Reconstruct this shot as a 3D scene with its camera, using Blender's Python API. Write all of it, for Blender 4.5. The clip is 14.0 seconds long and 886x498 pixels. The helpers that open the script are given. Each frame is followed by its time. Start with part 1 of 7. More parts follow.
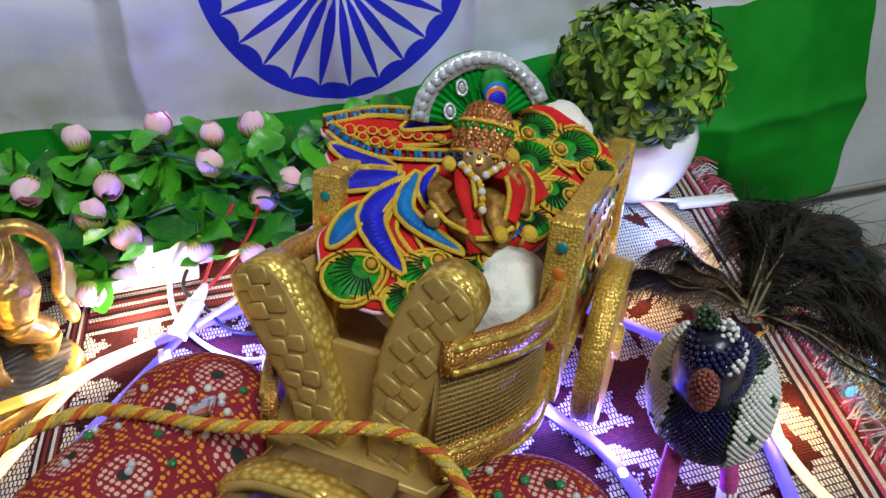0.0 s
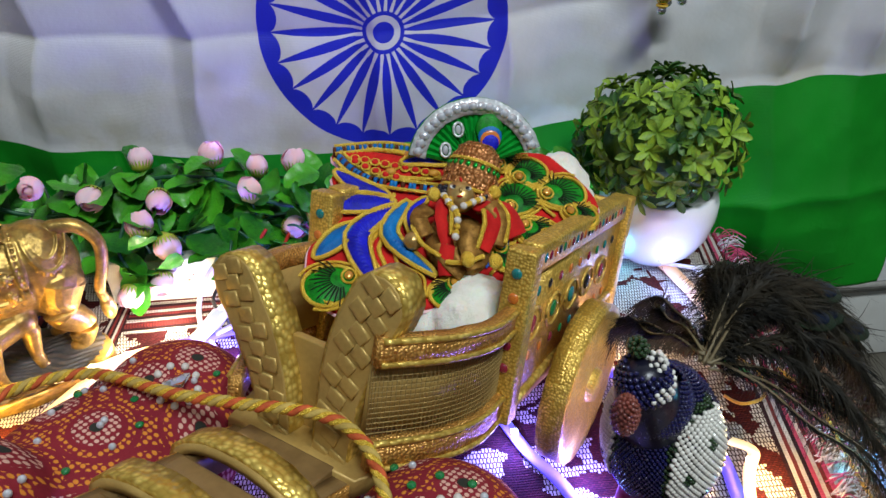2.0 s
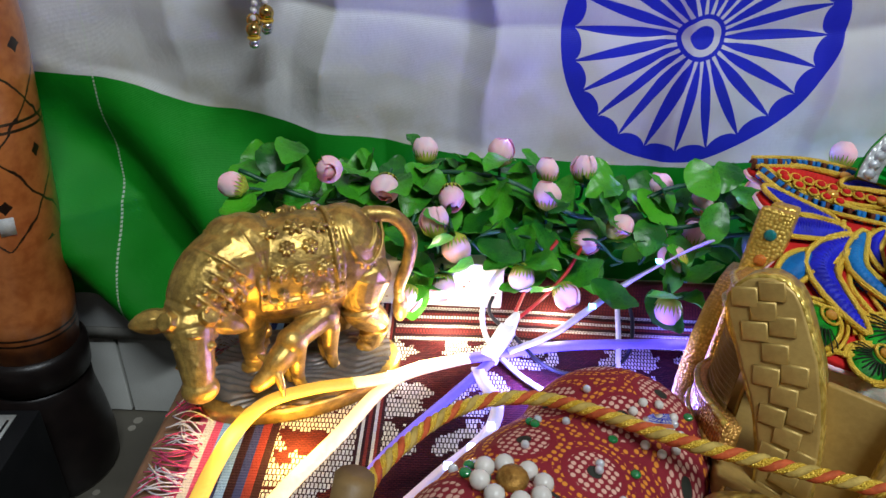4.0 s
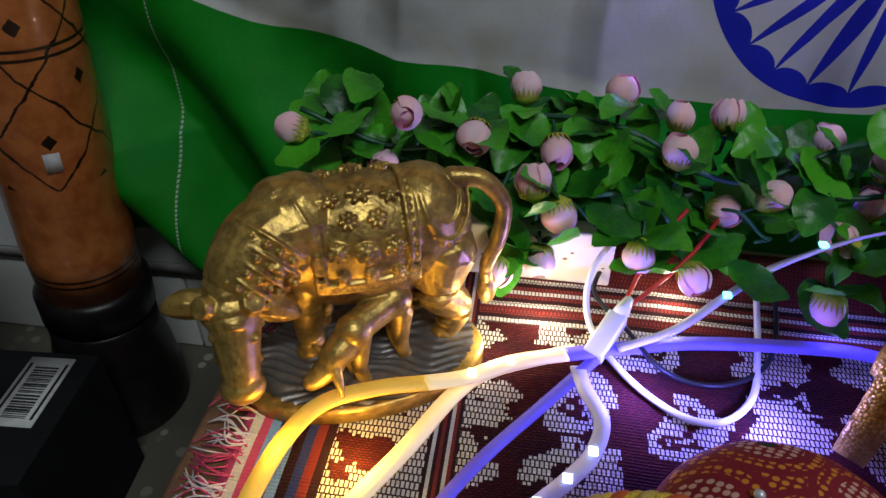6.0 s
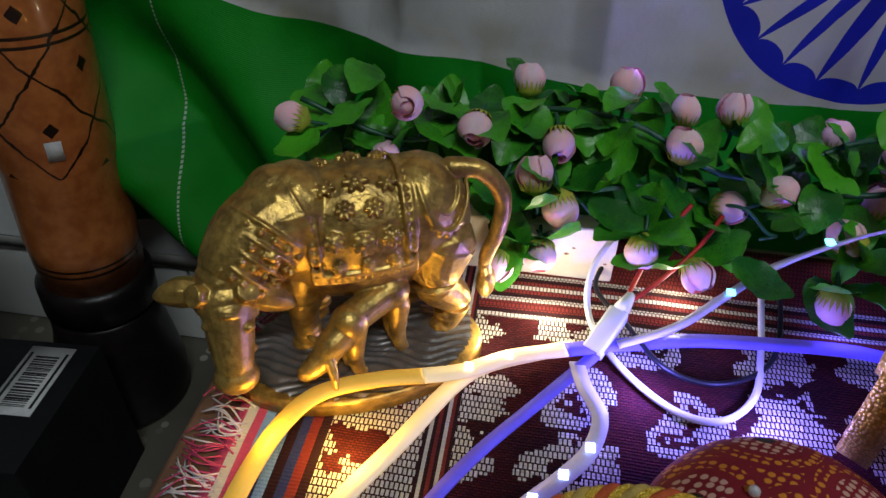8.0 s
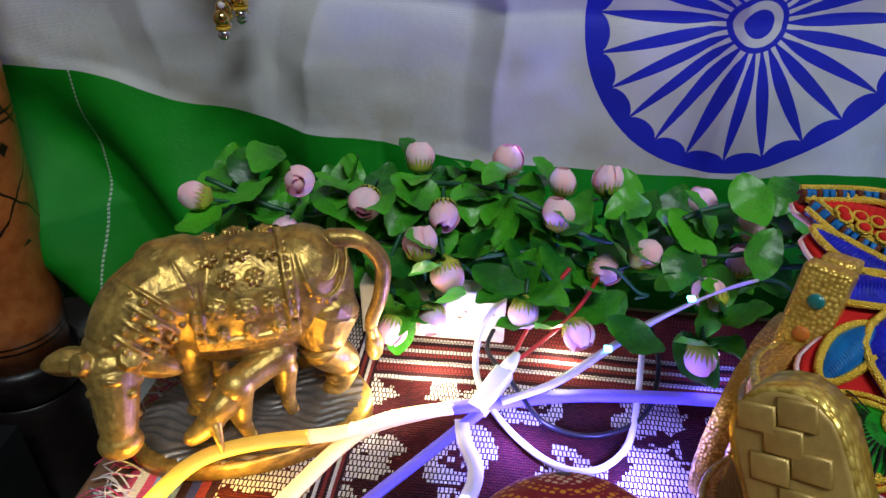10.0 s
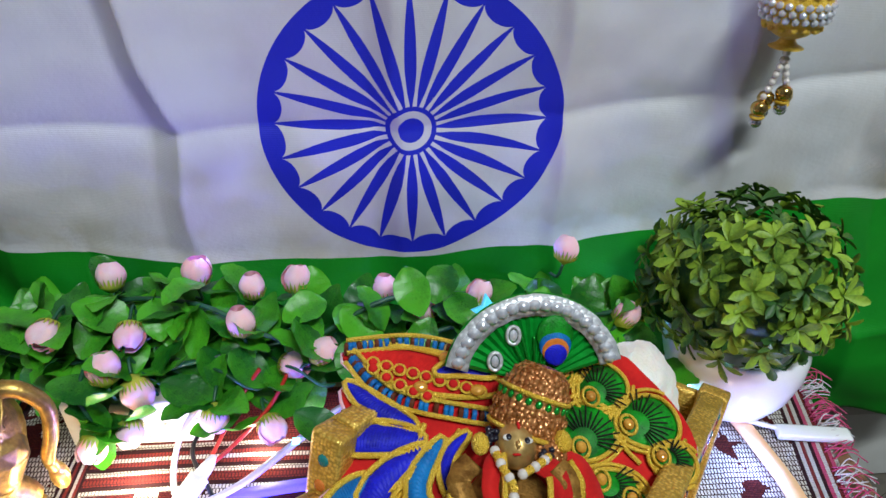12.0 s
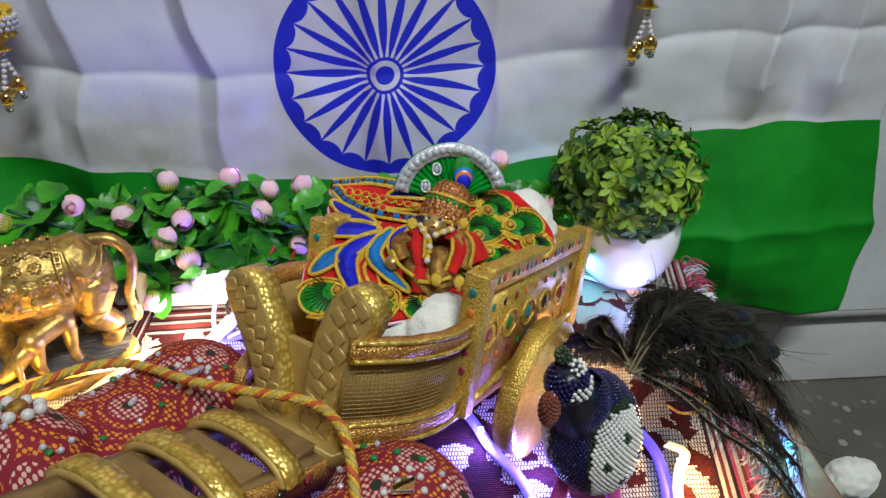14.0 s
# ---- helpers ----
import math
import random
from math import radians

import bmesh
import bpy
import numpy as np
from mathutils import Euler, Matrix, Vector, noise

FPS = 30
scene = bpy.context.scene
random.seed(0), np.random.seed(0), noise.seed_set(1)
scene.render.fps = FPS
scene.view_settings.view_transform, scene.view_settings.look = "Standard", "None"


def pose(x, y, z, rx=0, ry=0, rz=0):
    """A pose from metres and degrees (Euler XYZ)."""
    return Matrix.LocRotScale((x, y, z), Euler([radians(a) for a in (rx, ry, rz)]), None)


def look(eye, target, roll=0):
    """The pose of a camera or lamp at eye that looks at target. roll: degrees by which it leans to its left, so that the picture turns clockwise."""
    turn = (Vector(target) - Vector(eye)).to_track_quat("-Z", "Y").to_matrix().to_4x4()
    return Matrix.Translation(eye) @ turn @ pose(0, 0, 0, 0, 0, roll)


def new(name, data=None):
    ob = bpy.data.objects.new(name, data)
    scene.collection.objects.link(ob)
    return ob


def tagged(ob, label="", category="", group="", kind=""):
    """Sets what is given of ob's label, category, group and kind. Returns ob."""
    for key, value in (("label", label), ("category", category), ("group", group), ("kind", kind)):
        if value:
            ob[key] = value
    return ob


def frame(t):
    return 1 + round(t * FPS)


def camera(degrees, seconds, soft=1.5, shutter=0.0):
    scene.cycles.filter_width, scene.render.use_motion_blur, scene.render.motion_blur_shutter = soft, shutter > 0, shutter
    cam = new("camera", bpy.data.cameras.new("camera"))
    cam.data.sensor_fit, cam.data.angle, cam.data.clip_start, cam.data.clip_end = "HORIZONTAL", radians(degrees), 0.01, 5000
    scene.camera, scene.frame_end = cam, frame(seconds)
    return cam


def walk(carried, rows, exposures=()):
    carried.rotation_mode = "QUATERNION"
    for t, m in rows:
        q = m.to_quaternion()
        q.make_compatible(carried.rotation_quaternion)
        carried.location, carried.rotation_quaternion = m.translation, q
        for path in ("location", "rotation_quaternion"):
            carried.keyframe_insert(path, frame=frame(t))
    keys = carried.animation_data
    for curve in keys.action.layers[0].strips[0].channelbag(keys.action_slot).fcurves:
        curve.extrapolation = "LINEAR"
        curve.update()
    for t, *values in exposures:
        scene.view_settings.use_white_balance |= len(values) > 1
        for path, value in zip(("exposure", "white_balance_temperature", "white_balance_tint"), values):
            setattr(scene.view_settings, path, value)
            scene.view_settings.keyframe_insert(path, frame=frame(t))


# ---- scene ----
# The camera: a phone carried over a small home display, 0.2 to 0.4 m above the cloth.
cam = camera(66.49, 14.0)
PATH = [
    (0, (-0.0009, 0.0051, 0.3158), (0.3598, 1.5316, -0.9251), -2.03),
    (0.5, (0.0257, -0.016, 0.3151), (0.2918, 1.5798, -0.8607), -2.32),
    (1, (0.0633, -0.03, 0.3079), (0.2325, 1.6144, -0.818), -3.61),
    (1.5, (0.0789, -0.0329, 0.3054), (0.2478, 1.6346, -0.7859), -2.90),
    (2, (0.0413, -0.0368, 0.3106), (0.1955, 1.6509, -0.7514), -1.16),
    (2.5, (-0.013, -0.0282, 0.3059), (0.0762, 1.6629, -0.7582), 0.19),
    (3, (-0.0633, -0.0164, 0.2999), (-0.0181, 1.6804, -0.7578), 1.16),
    (3.5, (-0.1032, -0.0069, 0.2915), (-0.0828, 1.7009, -0.7492), 1.58),
    (4, (-0.1337, 0.0156, 0.2797), (-0.1193, 1.7384, -0.7361), 2.87),
    (6.5, (-0.1425, 0.1095, 0.2577), (-0.3841, 1.64, -1.007), 0.38),
    (7, (-0.1405, 0.1116, 0.2524), (-0.3767, 1.6483, -1.0057), 0.86),
    (9.5, (-0.1213, 0.0849, 0.2668), (-0.3747, 1.7135, -0.8661), 1.10),
    (10, (-0.0891, 0.0871, 0.2678), (-0.2767, 1.7731, -0.7915), 0.83),
    (10.5, (-0.0352, 0.0898, 0.2788), (-0.2274, 1.7977, -0.7441), -0.78),
    (11, (-0.0009, 0.0919, 0.2827), (-0.0546, 1.8212, -0.7206), -0.35),
    (11.5, (0.018, 0.0924, 0.3087), (0.0981, 1.8317, -0.6754), 0.54),
    (12, (0.0369, 0.0984, 0.348), (0.1691, 1.7691, -0.7435), 0.86),
    (12.5, (0.0633, 0.0929, 0.3846), (0.228, 1.736, -0.7436), 0.47),
    (13, (0.0837, 0.0669, 0.382), (0.2357, 1.6995, -0.7631), -0.24),
    (13.5, (0.0859, 0.008, 0.3666), (0.2158, 1.6838, -0.7173), -0.57),
    (14, (0.0609, -0.0918, 0.3478), (0.1689, 1.6239, -0.6742), -0.24),
]

EXPOSURES = [(0, 0.0), (1, -0.15), (2, 0.0), (3, 0.3), (4, 0.0), (6.5, -1.15), (7, -1.15), (9.5, -0.95), (10.5, 0.2), (11, 0.3), (12.5, 0.05), (13.5, 0.25), (14, 0.05)]
walk(cam, [(t, look(eye, target, roll)) for t, eye, target, roll in PATH], EXPOSURES)

# ---- world and large lights ----
world = bpy.data.worlds.new("room_air")
scene.world = world
world.use_nodes = True
world.node_tree.nodes["Background"].inputs[0].default_value = (0.5, 0.55, 0.65, 1)
world.node_tree.nodes["Background"].inputs[1].default_value = 0.008


def lamp(name, kind, place, energy, colour, size=0.004, target=None):
    data = bpy.data.lights.new(name, kind)
    data.energy, data.color = energy, colour
    ob = new(name, data)
    if kind == "AREA":
        data.shape, data.size, data.size_y = "RECTANGLE", size, size * 0.08
        ob.matrix_world = look(place, target)
    else:
        data.shadow_soft_size = size
        ob.location = place
    return ob


# the room's tube light, under the ceiling in front of the display
lamp("tube_light_glow", "AREA", (0.50, -0.85, 2.14), 49, (0.84, 0.94, 1.0), 1.1, (0.0, 0.30, 0.1))
# the brightest diodes of the strips lying on the cloth, then four added tint lamps: place, watts, colour
WARM, GOLD, BLUE, CYAN, AMBER = (1.0, 0.86, 0.62), (1.0, 0.62, 0.12), (0.16, 0.14, 1.0), (0.1, 0.6, 1.0), (1.0, 0.6, 0.25)
DIODES_AND_TINTS = [
    ((-0.125, 0.372, 0.014), 0.10, WARM), ((-0.150, 0.345, 0.014), 0.06, WARM), ((-0.205, 0.268, 0.012), 0.10, GOLD), ((-0.235, 0.262, 0.025), 0.03, GOLD),
    ((-0.052, 0.400, 0.010), 0.05, WARM), ((-0.075, 0.328, 0.016), 0.16, BLUE), ((-0.020, 0.315, 0.016), 0.14, BLUE),
    ((0.106, 0.230, 0.010), 0.14, BLUE), ((0.138, 0.200, 0.012), 0.12, BLUE), ((0.234, 0.192, 0.016), 0.12, AMBER), ((0.205, 0.300, 0.016), 0.05, AMBER),
    # the last four are added clear of any strip, to tint the back blue
    ((0.214, 0.405, 0.030), 0.07, CYAN), ((0.255, 0.365, 0.014), 0.06, (0.25, 0.35, 1.0)), ((0.305, 0.210, 0.012), 0.09, CYAN), ((0.03, 0.385, 0.02), 0.06, BLUE), ((-0.085, 0.468, 0.112), 0.012, (0.30, 0.24, 1.0)), ((0.02, 0.468, 0.108), 0.012, (0.30, 0.24, 1.0)), ((0.118, 0.466, 0.108), 0.014, (0.25, 0.35, 1.0)), ((0.200, 0.450, 0.05), 0.07, (0.15, 0.5, 1.0)),
]
for place, watts, colour in DIODES_AND_TINTS:
    lamp("diode_or_tint_glow", "POINT", place, watts * (3.6 if colour == BLUE else 1.6), colour)


# ---- materials ----
class Tree:
    """A node material in the making."""

    def __init__(self, name):
        self.m = bpy.data.materials.new(name)
        self.m.use_nodes = True
        self.t = self.m.node_tree
        self.bsdf = self.t.nodes["Principled BSDF"]

    def node(self, kind, **inputs):
        n = self.t.nodes.new(kind)
        for key, value in inputs.items():
            self.put(n.inputs[key.replace("_", " ")], value)
        return n

    def put(self, socket, value):
        if isinstance(value, bpy.types.NodeSocket):
            self.t.links.new(value, socket)
        else:
            socket.default_value = value

    def math(self, op, a, b=0.0, c=0.0):
        n = self.t.nodes.new("ShaderNodeMath")
        n.operation = op
        for socket, value in zip(n.inputs, (a, b, c)):
            self.put(socket, value)
        return n.outputs[0]

    def mix(self, f, a, b):
        n = self.t.nodes.new("ShaderNodeMix")
        n.data_type = "RGBA"
        self.put(n.inputs[0], f)
        self.put(n.inputs[6], (*a, 1) if isinstance(a, tuple) else a)
        self.put(n.inputs[7], (*b, 1) if isinstance(b, tuple) else b)
        return n.outputs[2]

    def coords(self, which="Object"):
        return self.t.nodes.new("ShaderNodeTexCoord").outputs[which]

    def xyz(self, vector):
        n = self.t.nodes.new("ShaderNodeSeparateXYZ")
        self.put(n.inputs[0], vector)
        return n.outputs

    def noise(self, vector, scale, detail=3.0, rough=0.55):
        n = self.t.nodes.new("ShaderNodeTexNoise")
        self.put(n.inputs["Vector"], vector)
        n.inputs["Scale"].default_value, n.inputs["Detail"].default_value, n.inputs["Roughness"].default_value = scale, detail, rough
        return n.outputs[0]

    def step(self, value, low, high):
        n = self.t.nodes.new("ShaderNodeMapRange")
        n.interpolation_type = "SMOOTHSTEP"
        self.put(n.inputs[0], value)
        n.inputs[1].default_value, n.inputs[2].default_value = low, high
        return n.outputs[0]

    def ramp(self, value, stops, kind="CONSTANT"):
        n = self.t.nodes.new("ShaderNodeValToRGB")
        n.color_ramp.interpolation = kind
        e = n.color_ramp.elements
        while len(e) < len(stops):
            e.new(0.5)
        for el, (at, c) in zip(e, stops):
            el.position, el.color = at, (*c, 1)
        self.put(n.inputs[0], value)
        return n.outputs[0]

    def bump(self, height, strength, distance=0.001):
        n = self.t.nodes.new("ShaderNodeBump")
        self.put(n.inputs["Height"], height)
        n.inputs["Strength"].default_value, n.inputs["Distance"].default_value = strength, distance
        self.t.links.new(n.outputs[0], self.bsdf.inputs["Normal"])

    def set(self, **inputs):
        for key, value in inputs.items():
            self.put(self.bsdf.inputs[key.replace("_", " ")], value)
        return self


def mat(name, light, dark=None, scale=60, rough=0.6, metal=0.0, bump=0.15, grain=600, spread=0.0, distance=0.0006, coat=0.0, sheen=0.0, glow=0.0, soft=0.0, shine=0.4):
    """A plain surface: two colours mottled at two scales, grain in the relief, varied a little from object to object."""
    t = Tree(name)
    p = t.coords()
    dark = dark or tuple(0.6 * c for c in light)
    big, fine = t.noise(p, scale, 4), t.noise(p, grain, 3)
    f = t.math("ADD", t.math("MULTIPLY", big, 0.75), t.math("MULTIPLY", fine, 0.25))
    f = t.step(f, 0.3, 0.7)
    if spread:
        r = t.node("ShaderNodeObjectInfo").outputs["Random"]
        f = t.math("ADD", f, t.math("MULTIPLY", t.math("SUBTRACT", r, 0.5), spread))
    t.set(Base_Color=t.mix(f, dark, light), Metallic=metal)
    t.set(Roughness=t.math("ADD", rough - 0.08, t.math("MULTIPLY", fine, 0.16)))
    t.bump(t.math("ADD", fine, t.math("MULTIPLY", big, 0.6)), bump, distance)
    t.set(Coat_Weight=coat, Sheen_Weight=sheen, Specular_IOR_Level=shine)
    if soft:
        t.set(Subsurface_Weight=soft, Subsurface_Scale=0.004)
    if glow:
        t.set(Emission_Color=(*light, 1), Emission_Strength=glow)
    return t.m


def flag_cloth():
    """Three bands and a blue wheel of 24 spokes, printed on thin satin; u, v are metres on the cloth."""
    t = Tree("flag_cloth")
    s = t.xyz(t.coords("UV"))
    u, v = s[0], s[1]
    x, y = t.math("SUBTRACT", u, 0.0475), t.math("SUBTRACT", v, 0.1035)
    r = t.math("DIVIDE", t.math("SQRT", t.math("ADD", t.math("MULTIPLY", x, x), t.math("MULTIPLY", y, y))), 0.0995)
    a = t.math("MULTIPLY", t.math("ADD", t.math("ARCTAN2", x, y), math.pi), 24 / (2 * math.pi))
    w = t.math("ABSOLUTE", t.math("SUBTRACT", t.math("FRACT", a), 0.5))  # 0.5 on a spoke, 0 half way
    k = t.math("SUBTRACT", 0.5, w)
    # spear-shaped spokes
    half = t.math("MINIMUM", t.math("MULTIPLY", t.math("SUBTRACT", r, 0.06), 1.75), t.math("MULTIPLY", t.math("SUBTRACT", 0.94, r), 0.66))
    spoke = t.math("MULTIPLY", t.math("LESS_THAN", k, t.math("MINIMUM", half, 0.36)), t.math("GREATER_THAN", r, 0.165))
    arch = t.math("SQRT", t.math("MAXIMUM", t.math("SUBTRACT", 0.25, t.math("MULTIPLY", w, w)), 0.0))
    ring = t.math("MULTIPLY", t.math("GREATER_THAN", r, t.math("SUBTRACT", 0.925, t.math("MULTIPLY", arch, 0.16))), t.math("LESS_THAN", r, 1.0))
    hub = t.math("ADD", t.math("MULTIPLY", t.math("GREATER_THAN", r, 0.135), t.math("LESS_THAN", r, 0.168)), t.math("LESS_THAN", r, 0.085))
    blue = t.math("MINIMUM", t.math("ADD", t.math("ADD", spoke, ring), hub), 1.0)
    p = t.coords()
    stain = t.noise(p, 9, 4)
    fine = t.noise(p, 260, 3)
    white = t.mix(t.step(stain, 0.35, 0.75), (0.60, 0.60, 0.60), (0.49, 0.48, 0.45))
    low = t.math("MULTIPLY", t.step(v, 0.045, 0.012), t.step(t.noise(p, 22, 3), 0.45, 0.65))
    white = t.mix(t.math("MULTIPLY", low, 0.5), white, (0.44, 0.41, 0.27))
    white = t.mix(blue, white, (0.012, 0.02, 0.42))
    green = t.mix(t.step(stain, 0.3, 0.7), (0.002, 0.17, 0.006), (0.003, 0.24, 0.010))
    orange = t.mix(t.step(stain, 0.3, 0.7), (0.72, 0.16, 0.03), (0.62, 0.12, 0.02))
    c = t.mix(t.math("GREATER_THAN", v, 0.0), green, white)
    c = t.mix(t.math("GREATER_THAN", v, 0.21), c, orange)
    seam = t.math("MULTIPLY", t.math("LESS_THAN", t.math("ABSOLUTE", t.math("ADD", u, 0.4)), 0.0007), t.math("GREATER_THAN", t.math("FRACT", t.math("MULTIPLY", v, 330)), 0.35))
    c = t.mix(t.math("MULTIPLY", seam, 0.7), c, (0.55, 0.6, 0.5))
    t.set(Base_Color=c, Roughness=0.6, Specular_IOR_Level=0.25)
    wave = t.math("SINE", t.math("MULTIPLY", v, 5200))
    t.bump(t.math("ADD", t.math("ADD", fine, t.math("MULTIPLY", wave, 0.15)), t.math("MULTIPLY", t.noise(p, 30, 3), 1.2)), 0.25, 0.0012)
    return t.m


def woven_cloth():
    """A hand-loom table cloth: maroon and black ground, cream figures woven in dashes, striped borders."""
    t = Tree("woven_cloth")
    p = t.coords()
    s = t.xyz(p)
    x, y = s[0], s[1]
    b = t.node("ShaderNodeTexBrick", Vector=p, Scale=1.0)
    b.inputs["Color1"].default_value, b.inputs["Color2"].default_value, b.inputs["Mortar"].default_value = (1, 1, 1, 1), (0.8, 0.8, 0.8, 1), (0, 0, 0, 1)
    b.inputs["Mortar Size"].default_value, b.inputs["Mortar Smooth"].default_value = 0.00042, 0.35
    b.inputs["Brick Width"].default_value, b.inputs["Row Height"].default_value = 0.0021, 0.0038
    dash = b.outputs["Color"]
    snap = t.node("ShaderNodeVectorMath")
    snap.operation = "SNAP"
    t.put(snap.inputs[0], p)
    snap.inputs[1].default_value = (0.0021, 0.0019, 1.0)
    warp = t.node("ShaderNodeVectorMath")
    warp.operation = "MULTIPLY_ADD"
    n = t.node("ShaderNodeTexNoise", Vector=snap.outputs[0], Scale=48.0)
    t.put(warp.inputs[0], n.outputs["Color"])
    warp.inputs[1].default_value = (0.045, 0.045, 0)
    t.put(warp.inputs[2], snap.outputs[0])
    v = t.node("ShaderNodeTexVoronoi", Vector=warp.outputs[0], Scale=21.0, Randomness=0.35)
    d = v.outputs["Distance"]
    motif = t.math("MULTIPLY", t.math("GREATER_THAN", d, 0.16), t.math("LESS_THAN", d, 0.40))
    motif = t.math("MAXIMUM", motif, t.math("LESS_THAN", d, 0.075))
    pale = t.math("ADD", t.math("GREATER_THAN", x, 0.185), t.math("LESS_THAN", x, -0.172))
    wide = t.math("MULTIPLY", t.math("LESS_THAN", d, 0.60), t.math("GREATER_THAN", d, 0.29))
    motif = t.math("ADD", t.math("MULTIPLY", motif, t.math("SUBTRACT", 1.0, pale)), t.math("MULTIPLY", wide, pale))
    thread = t.noise(p, 900, 2)
    ground = t.mix(t.step(t.noise(p, 14, 2), 0.42, 0.6), (0.105, 0.012, 0.014), (0.022, 0.006, 0.012))
    ground = t.mix(pale, ground, (0.13, 0.018, 0.012))
    weft = t.node("ShaderNodeTexBrick", Vector=p, Scale=1.0)
    weft.inputs["Color1"].default_value, weft.inputs["Color2"].default_value, weft.inputs["Mortar"].default_value = (1, 1, 1, 1), (0.3, 0.3, 0.3, 1), (0, 0, 0, 1)
    weft.inputs["Mortar Size"].default_value, weft.inputs["Mortar Smooth"].default_value = 0.0003, 0.3
    weft.inputs["Brick Width"].default_value, weft.inputs["Row Height"].default_value = 0.0026, 0.0013
    ground = t.mix(weft.outputs["Color"], t.mix(0.75, ground, (0.008, 0.003, 0.005)), t.mix(0.35, ground, (0.16, 0.03, 0.02)))
    ground = t.mix(t.math("MULTIPLY", thread, 0.6), ground, (0.012, 0.006, 0.008))
    cream = t.mix(t.step(thread, 0.3, 0.7), (0.50, 0.46, 0.38), (0.70, 0.66, 0.58))
    figure = t.mix(dash, t.mix(0.5, ground, (0.02, 0.01, 0.01)), cream)
    c = t.mix(motif, ground, figure)
    # lengthwise stripes, towards the two ends of the cloth
    red, dark, white, sky, pink, navy = (0.19, 0.03, 0.025), (0.03, 0.012, 0.014), (0.62, 0.58, 0.52), (0.20, 0.35, 0.62), (0.55, 0.08, 0.16), (0.03, 0.04, 0.13)
    seq = [pink, white, pink, sky, navy, sky, dark, navy, red, dark]
    left = t.ramp(t.math("MULTIPLY", t.math("ADD", x, 0.262), 1 / 0.045), [(i / 10, q) for i, q in enumerate(seq)])
    c = t.mix(t.math("LESS_THAN", x, -0.217), c, left)
    thin = t.ramp(t.math("MULTIPLY", t.math("ADD", x, 0.174), 1 / 0.014), [(i / 8, q) for i, q in enumerate([dark, white, dark, red, dark, white, red, dark])])
    c = t.mix(t.math("LESS_THAN", t.math("ABSOLUTE", t.math("ADD", x, 0.167)), 0.007), c, t.mix(t.math("MULTIPLY", thread, 0.4), thin, dark))
    edge = t.math("SUBTRACT", x, t.math("ADD", 0.2395, t.math("MULTIPLY", y, 0.2069)))
    right = t.ramp(t.math("MULTIPLY", t.math("ADD", edge, 0.026), 1 / 0.026), [(i / 10, q) for i, q in enumerate([dark, white, red, white, dark, pink, white, red, pink, white])])
    c = t.mix(t.math("GREATER_THAN", edge, -0.026), c, t.mix(t.math("MULTIPLY", thread, 0.55), right, dark))
    rows = t.ramp(t.math("MULTIPLY", t.math("SUBTRACT", y, 0.372), 1 / 0.04), [(i / 12, q) for i, q in enumerate([white, dark, red, red, white, dark, red, white, red, dark, white, red])])
    rows = t.mix(t.math("MULTIPLY", t.math("SUBTRACT", 1.0, dash), 0.8), rows, dark)
    inner = t.math("MULTIPLY", t.math("GREATER_THAN", y, 0.372), t.math("MULTIPLY", t.math("GREATER_THAN", x, -0.16), t.math("LESS_THAN", x, 0.2)))
    c = t.mix(inner, c, rows)
    t.set(Base_Color=c, Roughness=0.95, Specular_IOR_Level=0.06)
    rib = t.math("SINE", t.math("MULTIPLY", y, 3600))
    t.bump(t.math("ADD", t.math("ADD", t.math("MULTIPLY", dash, motif), thread), t.math("MULTIPLY", rib, 0.3)), 0.6, 0.0008)
    return t.m


def dotted_cloth():
    """Tie-dyed maroon cloth with rows of orange and cream dots."""
    t = Tree("tie_dyed_cloth")
    p = t.coords()
    small = t.node("ShaderNodeTexVoronoi", Vector=p, Scale=400.0, Randomness=0.3)
    small.voronoi_dimensions = "2D"
    d = small.outputs["Distance"]
    dot = t.step(d, 0.42, 0.28)
    big = t.node("ShaderNodeTexVoronoi", Vector=p, Scale=36.0, Randomness=0.35)
    big.voronoi_dimensions = "2D"
    far = big.outputs["Distance"]
    ring = t.math("ADD", t.math("MULTIPLY", t.math("GREATER_THAN", far, 0.40), t.math("LESS_THAN", far, 0.50)), t.math("MULTIPLY", t.math("GREATER_THAN", far, 0.58), t.math("LESS_THAN", far, 0.80)))
    core = t.math("MULTIPLY", t.math("LESS_THAN", far, 0.32), t.math("GREATER_THAN", far, 0.10))
    ground = t.mix(t.noise(p, 45, 4), (0.16, 0.010, 0.020), (0.28, 0.026, 0.034))
    ground = t.mix(t.math("LESS_THAN", far, 0.09), ground, (0.03, 0.032, 0.024))
    c = t.mix(t.math("MULTIPLY", dot, t.math("MINIMUM", ring, 1.0)), ground, (0.64, 0.22, 0.03))
    c = t.mix(t.math("MULTIPLY", dot, core), c, (0.62, 0.36, 0.28))
    t.set(Base_Color=c, Roughness=0.8, Specular_IOR_Level=0.15)
    t.bump(t.math("ADD", t.noise(p, 1500, 2), t.math("MULTIPLY", dot, 0.5)), 0.3, 0.0005)
    return t.m


